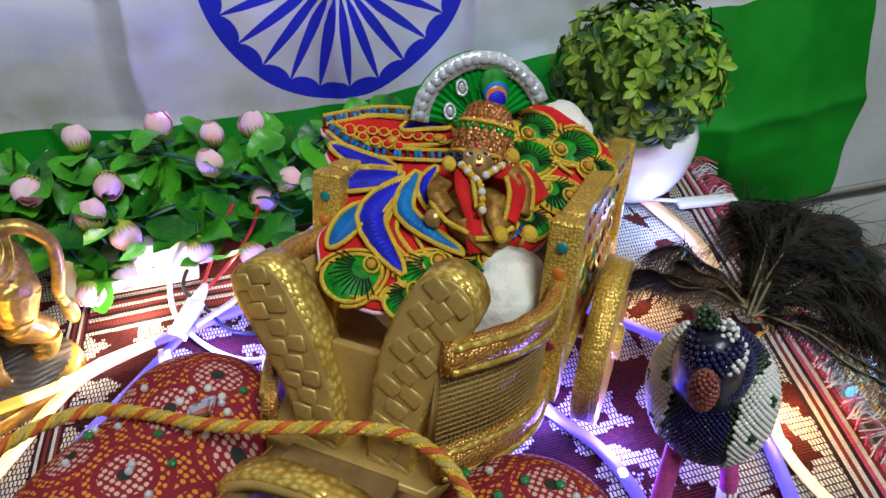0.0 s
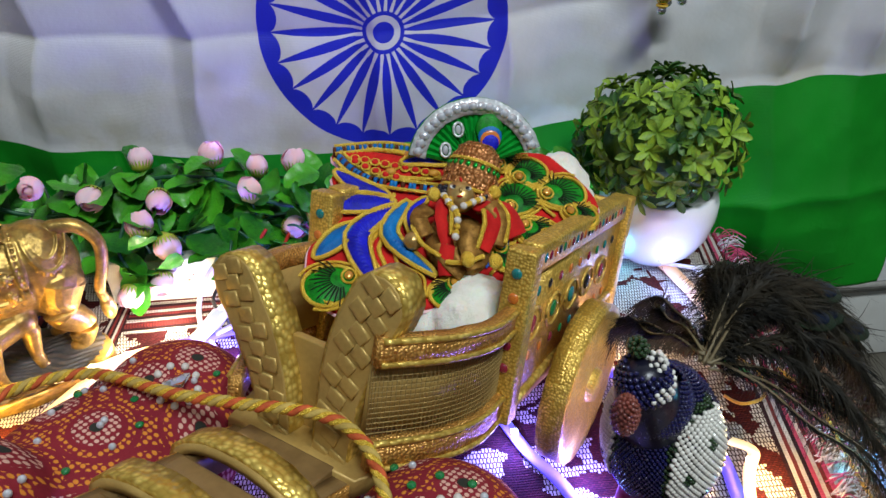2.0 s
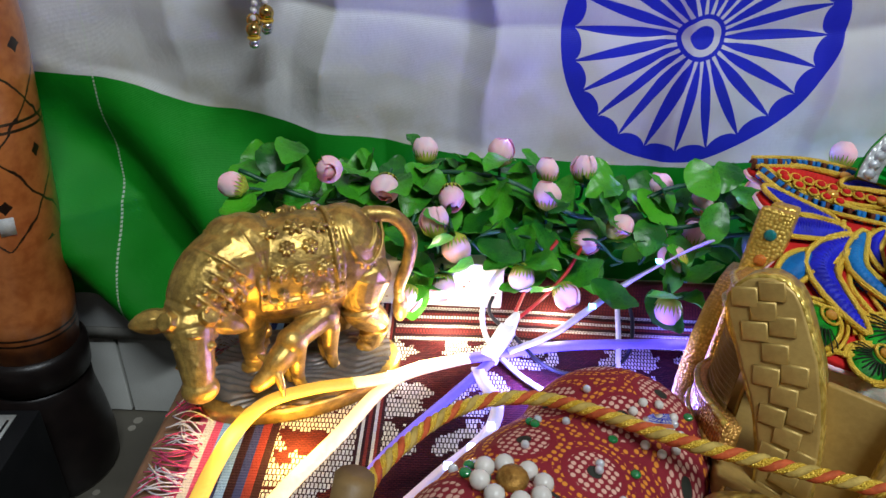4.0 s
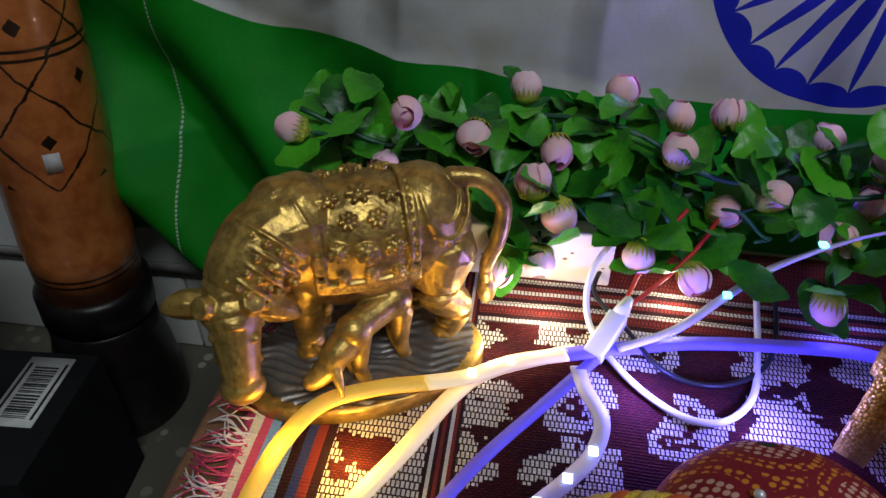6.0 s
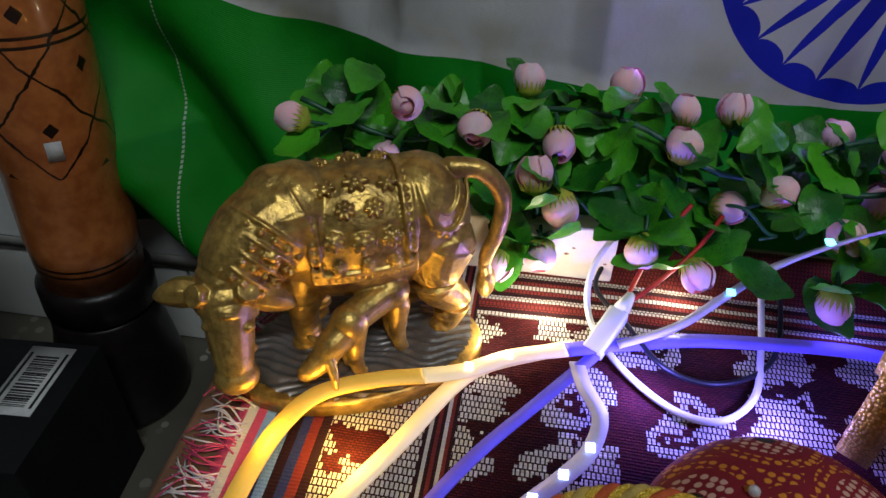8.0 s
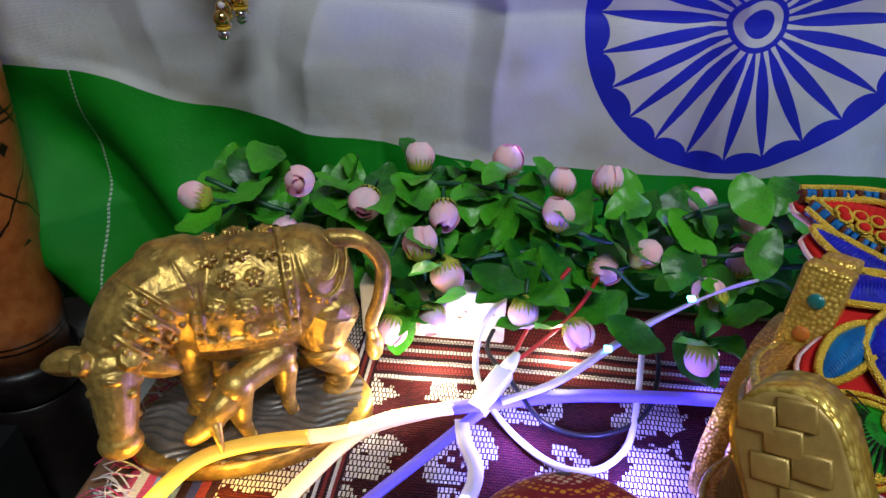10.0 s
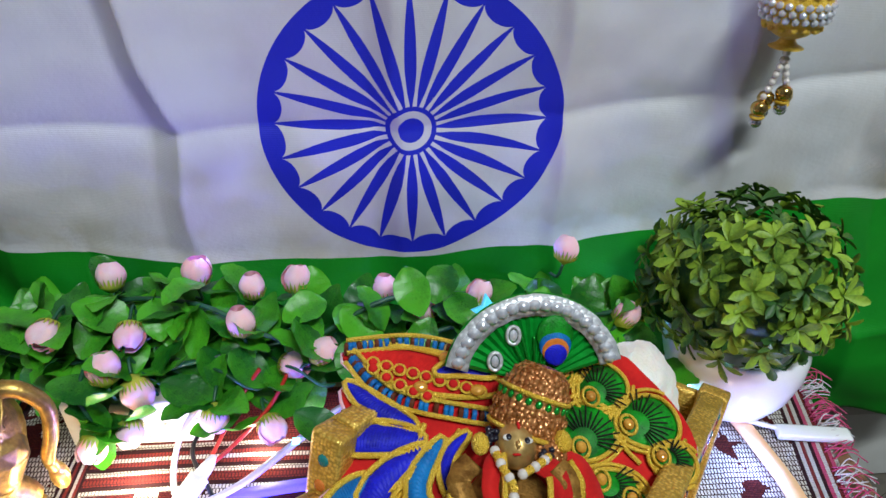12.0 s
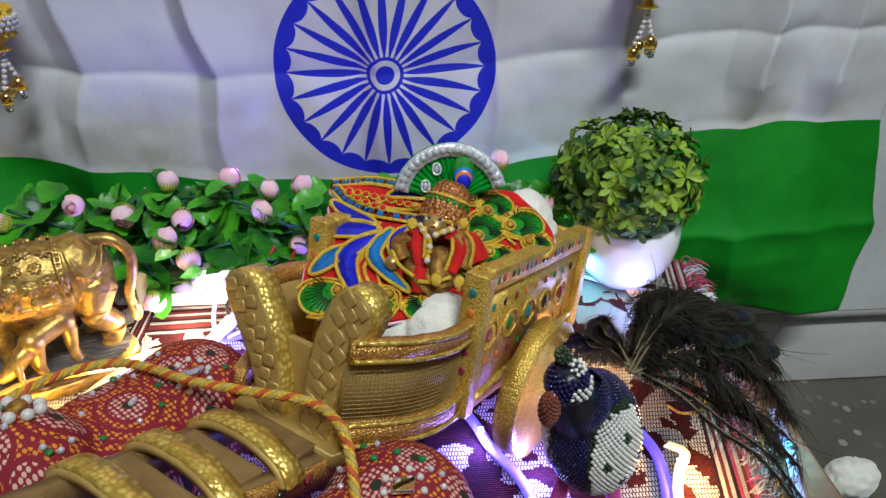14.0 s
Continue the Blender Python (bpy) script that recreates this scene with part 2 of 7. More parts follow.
def chased_gold(name, light, dark, grain=420, strength=0.9, rough=0.28, metal=0.5):
    """Beaten gilt foil: cells raised in the metal, darker in the hollows."""
    t = Tree(name)
    p = t.coords()
    v = t.node("ShaderNodeTexVoronoi", Vector=p, Scale=float(grain), Randomness=0.7).outputs["Distance"]
    n = t.noise(p, 70, 4)
    f = t.math("MULTIPLY", t.step(v, 0.75, 0.15), t.step(n, 0.25, 0.6))
    t.set(Base_Color=t.mix(f, dark, light), Metallic=metal, Roughness=t.math("ADD", rough, t.math("MULTIPLY", n, 0.15)))
    t.bump(t.math("SUBTRACT", 1.0, v), strength, 0.0012)
    return t.m


def terrazzo():
    t = Tree("terrazzo")
    p = t.coords()
    v = t.node("ShaderNodeTexVoronoi", Vector=p, Scale=75.0)
    cells = t.xyz(v.outputs["Color"])
    chip = t.math("MULTIPLY", t.math("LESS_THAN", v.outputs["Distance"], 0.38), t.math("GREATER_THAN", cells[0], 0.66))
    ground = t.mix(t.noise(p, 12, 5), (0.065, 0.057, 0.043), (0.13, 0.115, 0.09))
    c = t.mix(chip, ground, t.mix(cells[1], (0.06, 0.05, 0.04), (0.30, 0.27, 0.22)))
    t.set(Base_Color=c, Roughness=0.45)
    t.bump(t.noise(p, 300, 3), 0.1, 0.0008)
    return t.m


def burnt_wood():
    """Turned orange lacquered wood with lines and knots burnt into it; the object's z runs along it."""
    t = Tree("burnt_orange_wood")
    p = t.coords()
    s = t.xyz(p)
    ang = t.math("ARCTAN2", s[1], s[0])
    grain = t.noise(p, 90, 4)
    c = t.mix(t.step(grain, 0.3, 0.7), (0.36, 0.095, 0.022), (0.52, 0.17, 0.045))
    wob = t.math("MULTIPLY", t.noise(p, 60, 2), 0.5)
    one = t.math("ABSOLUTE", t.math("SINE", t.math("ADD", t.math("ADD", t.math("MULTIPLY", ang, 2.0), t.math("MULTIPLY", s[2], 42.0)), wob)))
    two = t.math("ABSOLUTE", t.math("SINE", t.math("ADD", t.math("SUBTRACT", t.math("MULTIPLY", ang, 2.0), t.math("MULTIPLY", s[2], 42.0)), wob)))
    line = t.math("MINIMUM", one, two)
    knot = t.math("MULTIPLY", t.math("GREATER_THAN", one, 0.972), t.math("GREATER_THAN", two, 0.972))
    zone = t.math("MULTIPLY", t.math("GREATER_THAN", s[2], 0.262), t.math("LESS_THAN", s[2], 0.425))
    mark = t.math("MULTIPLY", t.math("MINIMUM", t.math("ADD", t.math("LESS_THAN", line, 0.055), knot), 1.0), zone)
    ringz = t.math("ABSOLUTE", t.math("SUBTRACT", t.math("FRACT", t.math("MULTIPLY", s[2], 5.6)), 0.5))
    ring = t.math("MULTIPLY", t.math("GREATER_THAN", ringz, 0.478), t.math("LESS_THAN", ringz, 0.49))
    c = t.mix(t.math("MINIMUM", t.math("ADD", mark, ring), 1.0), c, (0.018, 0.008, 0.005))
    t.set(Base_Color=c, Roughness=0.32, Coat_Weight=0.5)
    t.bump(grain, 0.1, 0.001)
    return t.m


MAT = dict(
    flag=flag_cloth(), cloth=woven_cloth(), dotted=dotted_cloth(), terrazzo=terrazzo(), burnt=burnt_wood(),
    wall=mat("whitewashed_wall", (0.62, 0.62, 0.60), (0.48, 0.48, 0.46), 7, 0.85, bump=0.3, grain=120, distance=0.002),
    tile=mat("skirting_tile", (0.66, 0.66, 0.62), (0.52, 0.51, 0.47), 9, 0.35, bump=0.05),
    cement=mat("cement_ledge", (0.42, 0.40, 0.36), (0.28, 0.27, 0.24), 25, 0.9, bump=0.5, grain=200),
    # unseen walls and ceiling: colours set dark to hold back bounced fill light
    unseen_wall=mat("darkened_unseen_wall", (0.20, 0.20, 0.21), (0.15, 0.15, 0.16), 7, 0.85, bump=0.3, grain=120, distance=0.002),
    ceiling=mat("darkened_ceiling", (0.32, 0.32, 0.32), None, 5, 0.9),
    table_wood=mat("table_wood", (0.30, 0.15, 0.08), (0.16, 0.08, 0.045), 30, 0.5, grain=180),
    plank=mat("chipped_white_paint", (0.80, 0.78, 0.70), (0.70, 0.66, 0.56), 35, 0.55, bump=0.4, grain=250),
    steel=mat("screw_steel", (0.45, 0.45, 0.46), (0.2, 0.19, 0.18), 300, 0.4, 0.9),
    gold=chased_gold("chased_gilt", (0.92, 0.62, 0.13), (0.50, 0.30, 0.045), 650, 0.5, 0.26),
    braid=chased_gold("gilt_braid", (0.90, 0.66, 0.16), (0.50, 0.31, 0.05), 330, 0.6, 0.24),
    copperbraid=chased_gold("copper_braid", (0.86, 0.48, 0.12), (0.46, 0.21, 0.04), 700, 0.8, 0.28),
    bronze=mat("gold_painted_board", (0.56, 0.37, 0.11), (0.40, 0.25, 0.07), 40, 0.44, 0.28, 0.2, 500),
    weave=mat("gold_woven_facing", (0.62, 0.42, 0.13), (0.46, 0.30, 0.085), 60, 0.42, 0.32, 0.25, 700, 0.5),
    netting=mat("brass_netting", (0.42, 0.29, 0.10), (0.28, 0.18, 0.06), 60, 0.45, 0.35),
    brass=mat("antique_brass", (0.66, 0.42, 0.10), (0.26, 0.16, 0.045), 130, 0.36, 0.68, 0.40, 420, distance=0.0008),
    base_metal=mat("dark_cast_metal", (0.22, 0.20, 0.19), (0.10, 0.09, 0.08), 50, 0.34, 0.5, 0.5, 300),
    cotton=mat("cotton_wool", (0.84, 0.82, 0.74), (0.74, 0.71, 0.60), 60, 0.95, bump=0.8, grain=420, sheen=0.6, soft=0.3, distance=0.001, shine=0.12),
    royal=mat("royal_blue_satin_thread", (0.012, 0.016, 0.62), (0.005, 0.007, 0.26), 120, 0.42, bump=0.5, grain=1200, sheen=0.0, shine=0.22),
    azure=mat("azure_satin_thread", (0.006, 0.19, 0.50), (0.004, 0.09, 0.32), 120, 0.42, bump=0.5, grain=1200, sheen=0.0, shine=0.22),
    emerald=mat("green_satin_thread", (0.006, 0.31, 0.014), (0.002, 0.08, 0.006), 160, 0.42, bump=0.5, grain=1200, sheen=0.0, shine=0.22),
    scarlet=mat("red_felt", (0.62, 0.018, 0.014), (0.42, 0.010, 0.010), 80, 0.75, bump=0.4, sheen=0.05, shine=0.12),
    blackthread=mat("black_thread", (0.02, 0.022, 0.016), None, 80, 0.6, shine=0.12),
    brownthread=mat("brown_thread", (0.13, 0.035, 0.015), None, 80, 0.6, shine=0.12),
    piping=chased_gold("gold_cord", (1.0, 0.74, 0.10), (0.72, 0.42, 0.03), 1500, 0.7, 0.24, 0.28),
    gemgold=mat("amber_gem", (0.80, 0.40, 0.05), (0.5, 0.2, 0.02), 80, 0.08, 0.3, 0.0, coat=1.0),
    silver=chased_gold("silver_sequin", (0.88, 0.88, 0.88), (0.62, 0.63, 0.64), 420, 0.5, 0.32),
    crystal=mat("glass_crystal", (0.85, 0.87, 0.9), (0.6, 0.62, 0.68), 200, 0.06, 0.5, 0.0, coat=1.0),
    pearl=mat("pearl", (0.68, 0.63, 0.57), (0.55, 0.50, 0.45), 40, 0.18, 0.0, 0.0, coat=0.8),
    fan=mat("green_pleated_satin", (0.004, 0.30, 0.03), (0.002, 0.15, 0.012), 60, 0.4, shine=0.12),
    copper=chased_gold("copper_lace", (0.82, 0.38, 0.14), (0.30, 0.10, 0.02), 420, 1.0, 0.2),
    greenfoil=mat("green_foil", (0.02, 0.50, 0.06), (0.01, 0.2, 0.02), 200, 0.2, 0.7),
    doll=mat("brass_doll_face", (0.62, 0.42, 0.16), (0.40, 0.24, 0.07), 90, 0.32, 0.7, 0.1),
    dollcloth=mat("gold_brown_brocade", (0.42, 0.22, 0.05), (0.16, 0.07, 0.015), 260, 0.5, 0.45, 0.6, 900, shine=0.12),
    navybead=mat("navy_bead", (0.010, 0.012, 0.09), (0.006, 0.006, 0.03), 70, 0.12, 0.0, 0.0, coat=1.0),
    whitebead=mat("white_bead", (0.74, 0.72, 0.66), (0.6, 0.57, 0.5), 70, 0.25, 0.0, 0.0, coat=0.6),
    greenbead=mat("green_bead", (0.02, 0.05, 0.015), None, 70, 0.2, coat=0.8),
    brownbead=mat("brown_bead", (0.22, 0.05, 0.03), None, 70, 0.25, coat=0.8),
    pinkleg=mat("pink_wrapped_thread", (0.62, 0.10, 0.32), (0.4, 0.05, 0.22), 150, 0.7, bump=0.6, shine=0.12),
    feather=mat("peacock_barb", (0.030, 0.024, 0.014), (0.006, 0.006, 0.005), 60, 0.55, 0.0, 0.2, 900, 0.5, shine=0.12),
    rachis=mat("feather_shaft", (0.22, 0.17, 0.09), None, 60, 0.5),
    eyeblue=mat("peacock_eye_blue", (0.008, 0.016, 0.04), (0.005, 0.010, 0.02), 90, 0.35, 0.3, shine=0.12),
    eyegreen=mat("peacock_eye_green", (0.018, 0.034, 0.020), (0.014, 0.02, 0.008), 90, 0.4, 0.3, shine=0.12),
    leaf=mat("green_satin_leaf", (0.070, 0.36, 0.016), (0.008, 0.10, 0.010), 45, 0.30, bump=0.35, grain=900, spread=1.1, soft=0.2),
    stem=mat("green_plastic_wire", (0.02, 0.11, 0.05), (0.01, 0.06, 0.03), 60, 0.4),
    petal=mat("pink_satin_petal", (0.95, 0.62, 0.66), (0.90, 0.48, 0.54), 50, 0.6, bump=0.3, grain=900, spread=0.4, soft=0.3, shine=0.12),
    calyx=mat("yellow_green_calyx", (0.52, 0.50, 0.06), (0.26, 0.36, 0.04), 90, 0.6, soft=0.15),
    boxleaf=mat("matt_plastic_leaf", (0.27, 0.42, 0.03), (0.03, 0.10, 0.015), 60, 0.5, bump=0.3, grain=700, spread=1.4),
    ceramic=mat("white_ceramic", (0.84, 0.84, 0.83), (0.78, 0.78, 0.77), 20, 0.22, bump=0.02, coat=0.4),
    tape_warm=mat("lit_warm_strip", (1.0, 0.80, 0.42), (1.0, 0.74, 0.34), 60, 0.5, glow=0.75),
    tape_gold=mat("lit_gold_strip", (1.0, 0.62, 0.10), (0.9, 0.5, 0.06), 60, 0.5, glow=0.45),
    tape_violet=mat("lit_violet_strip", (0.17, 0.13, 0.85), (0.12, 0.09, 0.7), 60, 0.5, glow=0.36),
    tape_pale=mat("pale_lavender_strip", (0.62, 0.58, 0.85), (0.5, 0.46, 0.75), 60, 0.45, glow=0.06),
    tape_peach=mat("peach_strip", (0.90, 0.58, 0.34), (0.8, 0.46, 0.24), 60, 0.5, glow=0.18),
    chip_blue=mat("lit_blue_diode", (0.45, 0.6, 1.0), None, 60, 0.4, glow=9.0),
    chip_cyan=mat("lit_cyan_diode", (0.2, 0.9, 1.0), None, 60, 0.4, glow=7.0),
    chip_warm=mat("lit_warm_diode", (1.0, 0.86, 0.5), None, 60, 0.4, glow=9.0),
    white_wire=mat("white_cable", (0.76, 0.75, 0.78), (0.66, 0.65, 0.7), 60, 0.4),
    black_wire=mat("black_cable", (0.012, 0.012, 0.016), None, 60, 0.4),
    red_wire=mat("red_cable", (0.60, 0.03, 0.02), None, 60, 0.4),
    green_wire=mat("green_cable", (0.03, 0.30, 0.06), None, 60, 0.4),
    yellow_wire=mat("yellow_cable", (0.72, 0.40, 0.05), None, 60, 0.4),
    rope_cream=mat("cream_cord", (0.55, 0.38, 0.10), None, 200, 0.7, bump=0.6, grain=900, shine=0.12),
    rope_orange=mat("orange_cord", (0.62, 0.12, 0.04), None, 200, 0.6, bump=0.6, grain=900, shine=0.12),
    wood=mat("brown_painted_wood", (0.26, 0.155, 0.055), (0.16, 0.09, 0.03), 60, 0.5, bump=0.3, grain=300),
    lacquer=mat("black_lacquer", (0.012, 0.008, 0.007), (0.006, 0.004, 0.004), 50, 0.35, bump=0.2, shine=0.25),
    black_box=mat("black_cardboard", (0.010, 0.010, 0.011), (0.006, 0.006, 0.007), 40, 0.6, shine=0.15),
    paper=mat("white_label_paper", (0.66, 0.66, 0.64), None, 40, 0.7),
    ink=mat("black_ink", (0.012, 0.012, 0.012), None, 40, 0.7),
    fringe_pink=mat("pink_fringe", (0.58, 0.09, 0.19), (0.42, 0.05, 0.12), 200, 0.9, spread=0.4, shine=0.12),
    fringe_white=mat("white_fringe", (0.66, 0.62, 0.62), (0.5, 0.46, 0.5), 200, 0.9, shine=0.12),
    maroon=mat("maroon_enamel", (0.26, 0.012, 0.035), None, 90, 0.2, coat=1.0),
    teal=mat("teal_enamel", (0.01, 0.22, 0.22), None, 90, 0.15, coat=1.0),
    darkgem=mat("dark_enamel", (0.02, 0.018, 0.02), None, 90, 0.12, coat=1.0),
    orangegem=mat("orange_enamel", (0.72, 0.20, 0.03), None, 90, 0.15, coat=1.0),
    greengem=mat("green_enamel", (0.01, 0.20, 0.05), None, 90, 0.12, coat=1.0),
    bluegem=mat("blue_enamel", (0.02, 0.08, 0.35), None, 90, 0.15, coat=1.0),
    mirror=mat("mirror_glass", (0.9, 0.9, 0.92), (0.85, 0.86, 0.9), 20, 0.03, 1.0, 0.0),
    hair=mat("black_hair_bead", (0.008, 0.008, 0.02), None, 60, 0.3),
)


# ---- building helpers ----
rng = random.Random(7)


def thing(name, label, category, m=None, group="", kind=""):
    """An Empty at a thing's base, that holds its parts."""
    ob = new(name)
    ob.empty_display_size = 0.01
    if m is not None:
        ob.matrix_world = m
    return tagged(ob, label, category, group, kind)


def mesh_of(bm, name, materials, smooth=True):
    me = bpy.data.meshes.new(name)
    bm.normal_update()
    bm.to_mesh(me)
    bm.free()
    for m in materials if isinstance(materials, (list, tuple)) else [materials]:
        me.materials.append(m)
    if smooth:
        me.polygons.foreach_set("use_smooth", [True] * len(me.polygons))
    return me


def part(name, bm, material, parent, label="", m=None, smooth=True, kind=""):
    """One mesh object under a thing or under a part; bm may also be a mesh that is shared."""
    me = bm if isinstance(bm, bpy.types.Mesh) else mesh_of(bm, name, material, smooth)
    ob = new(name, me)
    ob.parent = parent
    if m is not None:
        ob.matrix_basis = m
    return tagged(ob, label, kind=kind)


def single(name, bm, material, label, category, m=None, smooth=True, group="", kind=""):
    ob = new(name, bm if isinstance(bm, bpy.types.Mesh) else mesh_of(bm, name, material, smooth))
    if m is not None:
        ob.matrix_world = m
    return tagged(ob, label, category, group, kind)


def box(sx, sy, sz, at=(0, 0, 0), bevel=0.0, seg=2):
    bm = bmesh.new()
    bmesh.ops.create_cube(bm, size=1, matrix=Matrix.Translation(at) @ Matrix.Diagonal((sx, sy, sz, 1)))
    if bevel:
        bmesh.ops.bevel(bm, geom=bm.edges[:], offset=bevel, segments=seg, profile=0.6, affect="EDGES")
    return bm


def ball(r, at=(0, 0, 0), sub=2, scale=(1, 1, 1)):
    bm = bmesh.new()
    bmesh.ops.create_icosphere(bm, subdivisions=sub, radius=r, matrix=Matrix.Translation(at) @ Matrix.Diagonal((*scale, 1)))
    return bm


def join(*meshes):
    out = bmesh.new()
    for bm in meshes:
        me = bpy.data.meshes.new("piece")
        bm.to_mesh(me)
        bm.free()
        out.from_mesh(me)
        bpy.data.meshes.remove(me)
    return out


def painted(bm, index):
    for f in bm.faces:
        f.material_index = index
    return bm


def lathe(profile, seg=32):
    """A turned form: (radius, z) from bottom to top."""
    bm = bmesh.new()
    rings = []
    for r, z in profile:
        rings.append([bm.verts.new((r * math.cos(2 * math.pi * k / seg), r * math.sin(2 * math.pi * k / seg), z)) for k in range(seg)])
    for a, b in zip(rings, rings[1:]):
        for k in range(seg):
            bm.faces.new((a[k], a[(k + 1) % seg], b[(k + 1) % seg], b[k]))
    bm.faces.new(rings[0][::-1])
    bm.faces.new(rings[-1])
    return bm


def spline(points, n=8, closed=False):
    """A smooth line through the points (Catmull-Rom)."""
    p = [Vector(q) for q in points]
    out = []
    last = len(p) if closed else len(p) - 1
    for i in range(last):
        if closed:
            a, b, c, d = p[i - 1], p[i], p[(i + 1) % len(p)], p[(i + 2) % len(p)]
        else:
            a, b, c, d = p[max(i - 1, 0)], p[i], p[i + 1], p[min(i + 2, len(p) - 1)]
        for k in range(n):
            s = k / n
            out.append(0.5 * (2 * b + (c - a) * s + (2 * a - 5 * b + 4 * c - d) * s * s + (3 * b - a - 3 * c + d) * s ** 3))
    if not closed:
        out.append(p[-1])
    return out


def sweep(line, section, closed=False, up=Vector((0, 0, 1)), grow=None):
    """A section (2D points) carried along a line; grow(s) scales it."""
    bm = bmesh.new()
    rings = []
    n = len(line)
    side = None
    for i, q in enumerate(line):
        a, b = line[i - 1] if (i or closed) else q, line[(i + 1) % n] if (i < n - 1 or closed) else q
        d = (b - a).normalized()
        s = d.cross(up)
        if s.length < 1e-4:
            s = side or d.orthogonal()
        s.normalize()
        side = s
        w = s.cross(d)
        g = grow(i / (n - 1)) if grow else 1.0
        rings.append([bm.verts.new(q + (s * x + w * y) * g) for x, y in section])
    m = len(section)
    for i in range(n if closed else n - 1):
        a, b = rings[i], rings[(i + 1) % n]
        for k in range(m):
            bm.faces.new((a[k], a[(k + 1) % m], b[(k + 1) % m], b[k]))
    if not closed:
        bm.faces.new(rings[0][::-1])
        bm.faces.new(rings[-1])
    bmesh.ops.recalc_face_normals(bm, faces=bm.faces[:])
    return bm


def circle(r, n=8):
    return [(r * math.cos(2 * math.pi * k / n), r * math.sin(2 * math.pi * k / n)) for k in range(n)]


def tube(points, r, n=8, smooth=6, closed=False, grow=None):
    return sweep(spline(points, smooth, closed), circle(r, n), closed, grow=grow)


def band(points, width, thick, smooth=8, up=Vector((0, 0, 1))):
    w, h = width / 2, thick / 2
    return sweep(spline(points, smooth), [(-w, -h), (w, -h), (w, h), (-w, h)], up=up)


def plate(outline, thick, bevel=0.0, z=0.0):
    """A flat piece with this outline, from z up to z + thick."""
    bm = bmesh.new()
    f = bm.faces.new([bm.verts.new((x, y, z)) for x, y in outline])
    if f.calc_area() and f.normal.z < 0:
        f.normal_flip()
    r = bmesh.ops.extrude_face_region(bm, geom=[f])
    bmesh.ops.translate(bm, vec=(0, 0, thick), verts=[v for v in r["geom"] if isinstance(v, bmesh.types.BMVert)])
    bmesh.ops.recalc_face_normals(bm, faces=bm.faces[:])
    if bevel:
        top = [e for e in bm.edges if all(v.co.z > z + thick * 0.9 for v in e.verts)]
        bmesh.ops.bevel(bm, geom=top, offset=bevel, segments=2, profile=0.6, affect="EDGES")
    return bm


def rough_up(bm, amount, scale, seed=0.0):
    for v in bm.verts:
        d = noise.noise_vector(v.co * scale + Vector((seed, seed * 2, 0)))
        v.co += d * amount
    return bm


def solidify(ob, thickness, offset):
    m = ob.modifiers.new("thickness", "SOLIDIFY")
    m.thickness, m.offset = thickness, offset
    return ob


def blend(ob, size, smooth=0):
    """Melts overlapping forms into one skin."""
    m = ob.modifiers.new("skin", "REMESH")
    m.mode, m.voxel_size, m.use_smooth_shade = "VOXEL", size, True
    if smooth:
        s = ob.modifiers.new("soften", "SMOOTH")
        s.iterations, s.factor = smooth, 0.5
    return ob


def fluff(ob, strength, size):
    tex = bpy.data.textures.new("fluff", "CLOUDS")
    tex.noise_scale = size
    m = ob.modifiers.new("fluff", "DISPLACE")
    m.texture, m.strength, m.texture_coords = tex, strength, "LOCAL"
    return ob


# ---- the room ----
FLOOR = -0.25


def room():
    def slab(name, sx, sy, sz, at, material, label, category):
        single(name, box(sx, sy, sz, at), material, label, category, smooth=False, kind="structure")
    slab("floor", 3.4, 3.4, 0.06, (0, -0.9, FLOOR - 0.03), MAT["terrazzo"], "grey terrazzo floor with pale stone chips", "floor")
    slab("wall_north", 3.4, 0.1, 2.5 - 0.119, (0, 0.585, FLOOR + 0.119 + (2.5 - 0.119) / 2), MAT["wall"], "whitewashed wall behind the flag", "wall")
    # unseen walls and ceiling close the room, darkened so shadows stay deep
    slab("wall_south", 3.4, 0.1, 2.5, (0, -2.55, FLOOR + 1.25), MAT["unseen_wall"], "unseen wall, darkened to cut bounced light", "wall")
    slab("wall_east", 0.1, 3.03, 2.5, (1.15, -0.98, FLOOR + 1.25), MAT["unseen_wall"], "unseen wall, darkened to cut bounced light", "wall")
    slab("wall_west", 0.1, 3.03, 2.5, (-1.15, -0.98, FLOOR + 1.25), MAT["unseen_wall"], "unseen wall, darkened to cut bounced light", "wall")
    slab("ceiling", 3.4, 3.4, 0.06, (0, -0.9, FLOOR + 2.53), MAT["ceiling"], "unseen ceiling, darkened to cut bounced light", "ceiling")
    # skirting of glazed tiles with a worn cement ledge on it
    base = tagged(new("baseboard", mesh_of(box(3.4, 0.004, 0.117, (0, 0.556, FLOOR + 0.0585)), "baseboard", MAT["cement"], False)), "pale glazed skirting tiles with dark joints", "skirting", kind="structure")
    me = mesh_of(box(0.297, 0.01, 0.100, (0, 0, 0), 0.001), "tile", MAT["tile"])
    for k in range(10):
        part("tile", me, None, base, m=pose(-1.06 + 0.3 * k - 0.14, 0.548, FLOOR + 0.052))
    single("trim", rough_up(sweep(spline([(-1.6, 0.546, FLOOR + 0.112), (0, 0.546, FLOOR + 0.112), (1.6, 0.546, FLOOR + 0.112)], 60), [(-0.008, -0.008), (0.01, -0.008), (0.01, 0.008), (-0.003, 0.009)]), 0.0012, 40), MAT["cement"], "worn cement ledge along the top of the skirting", "ledge", kind="structure")


room()


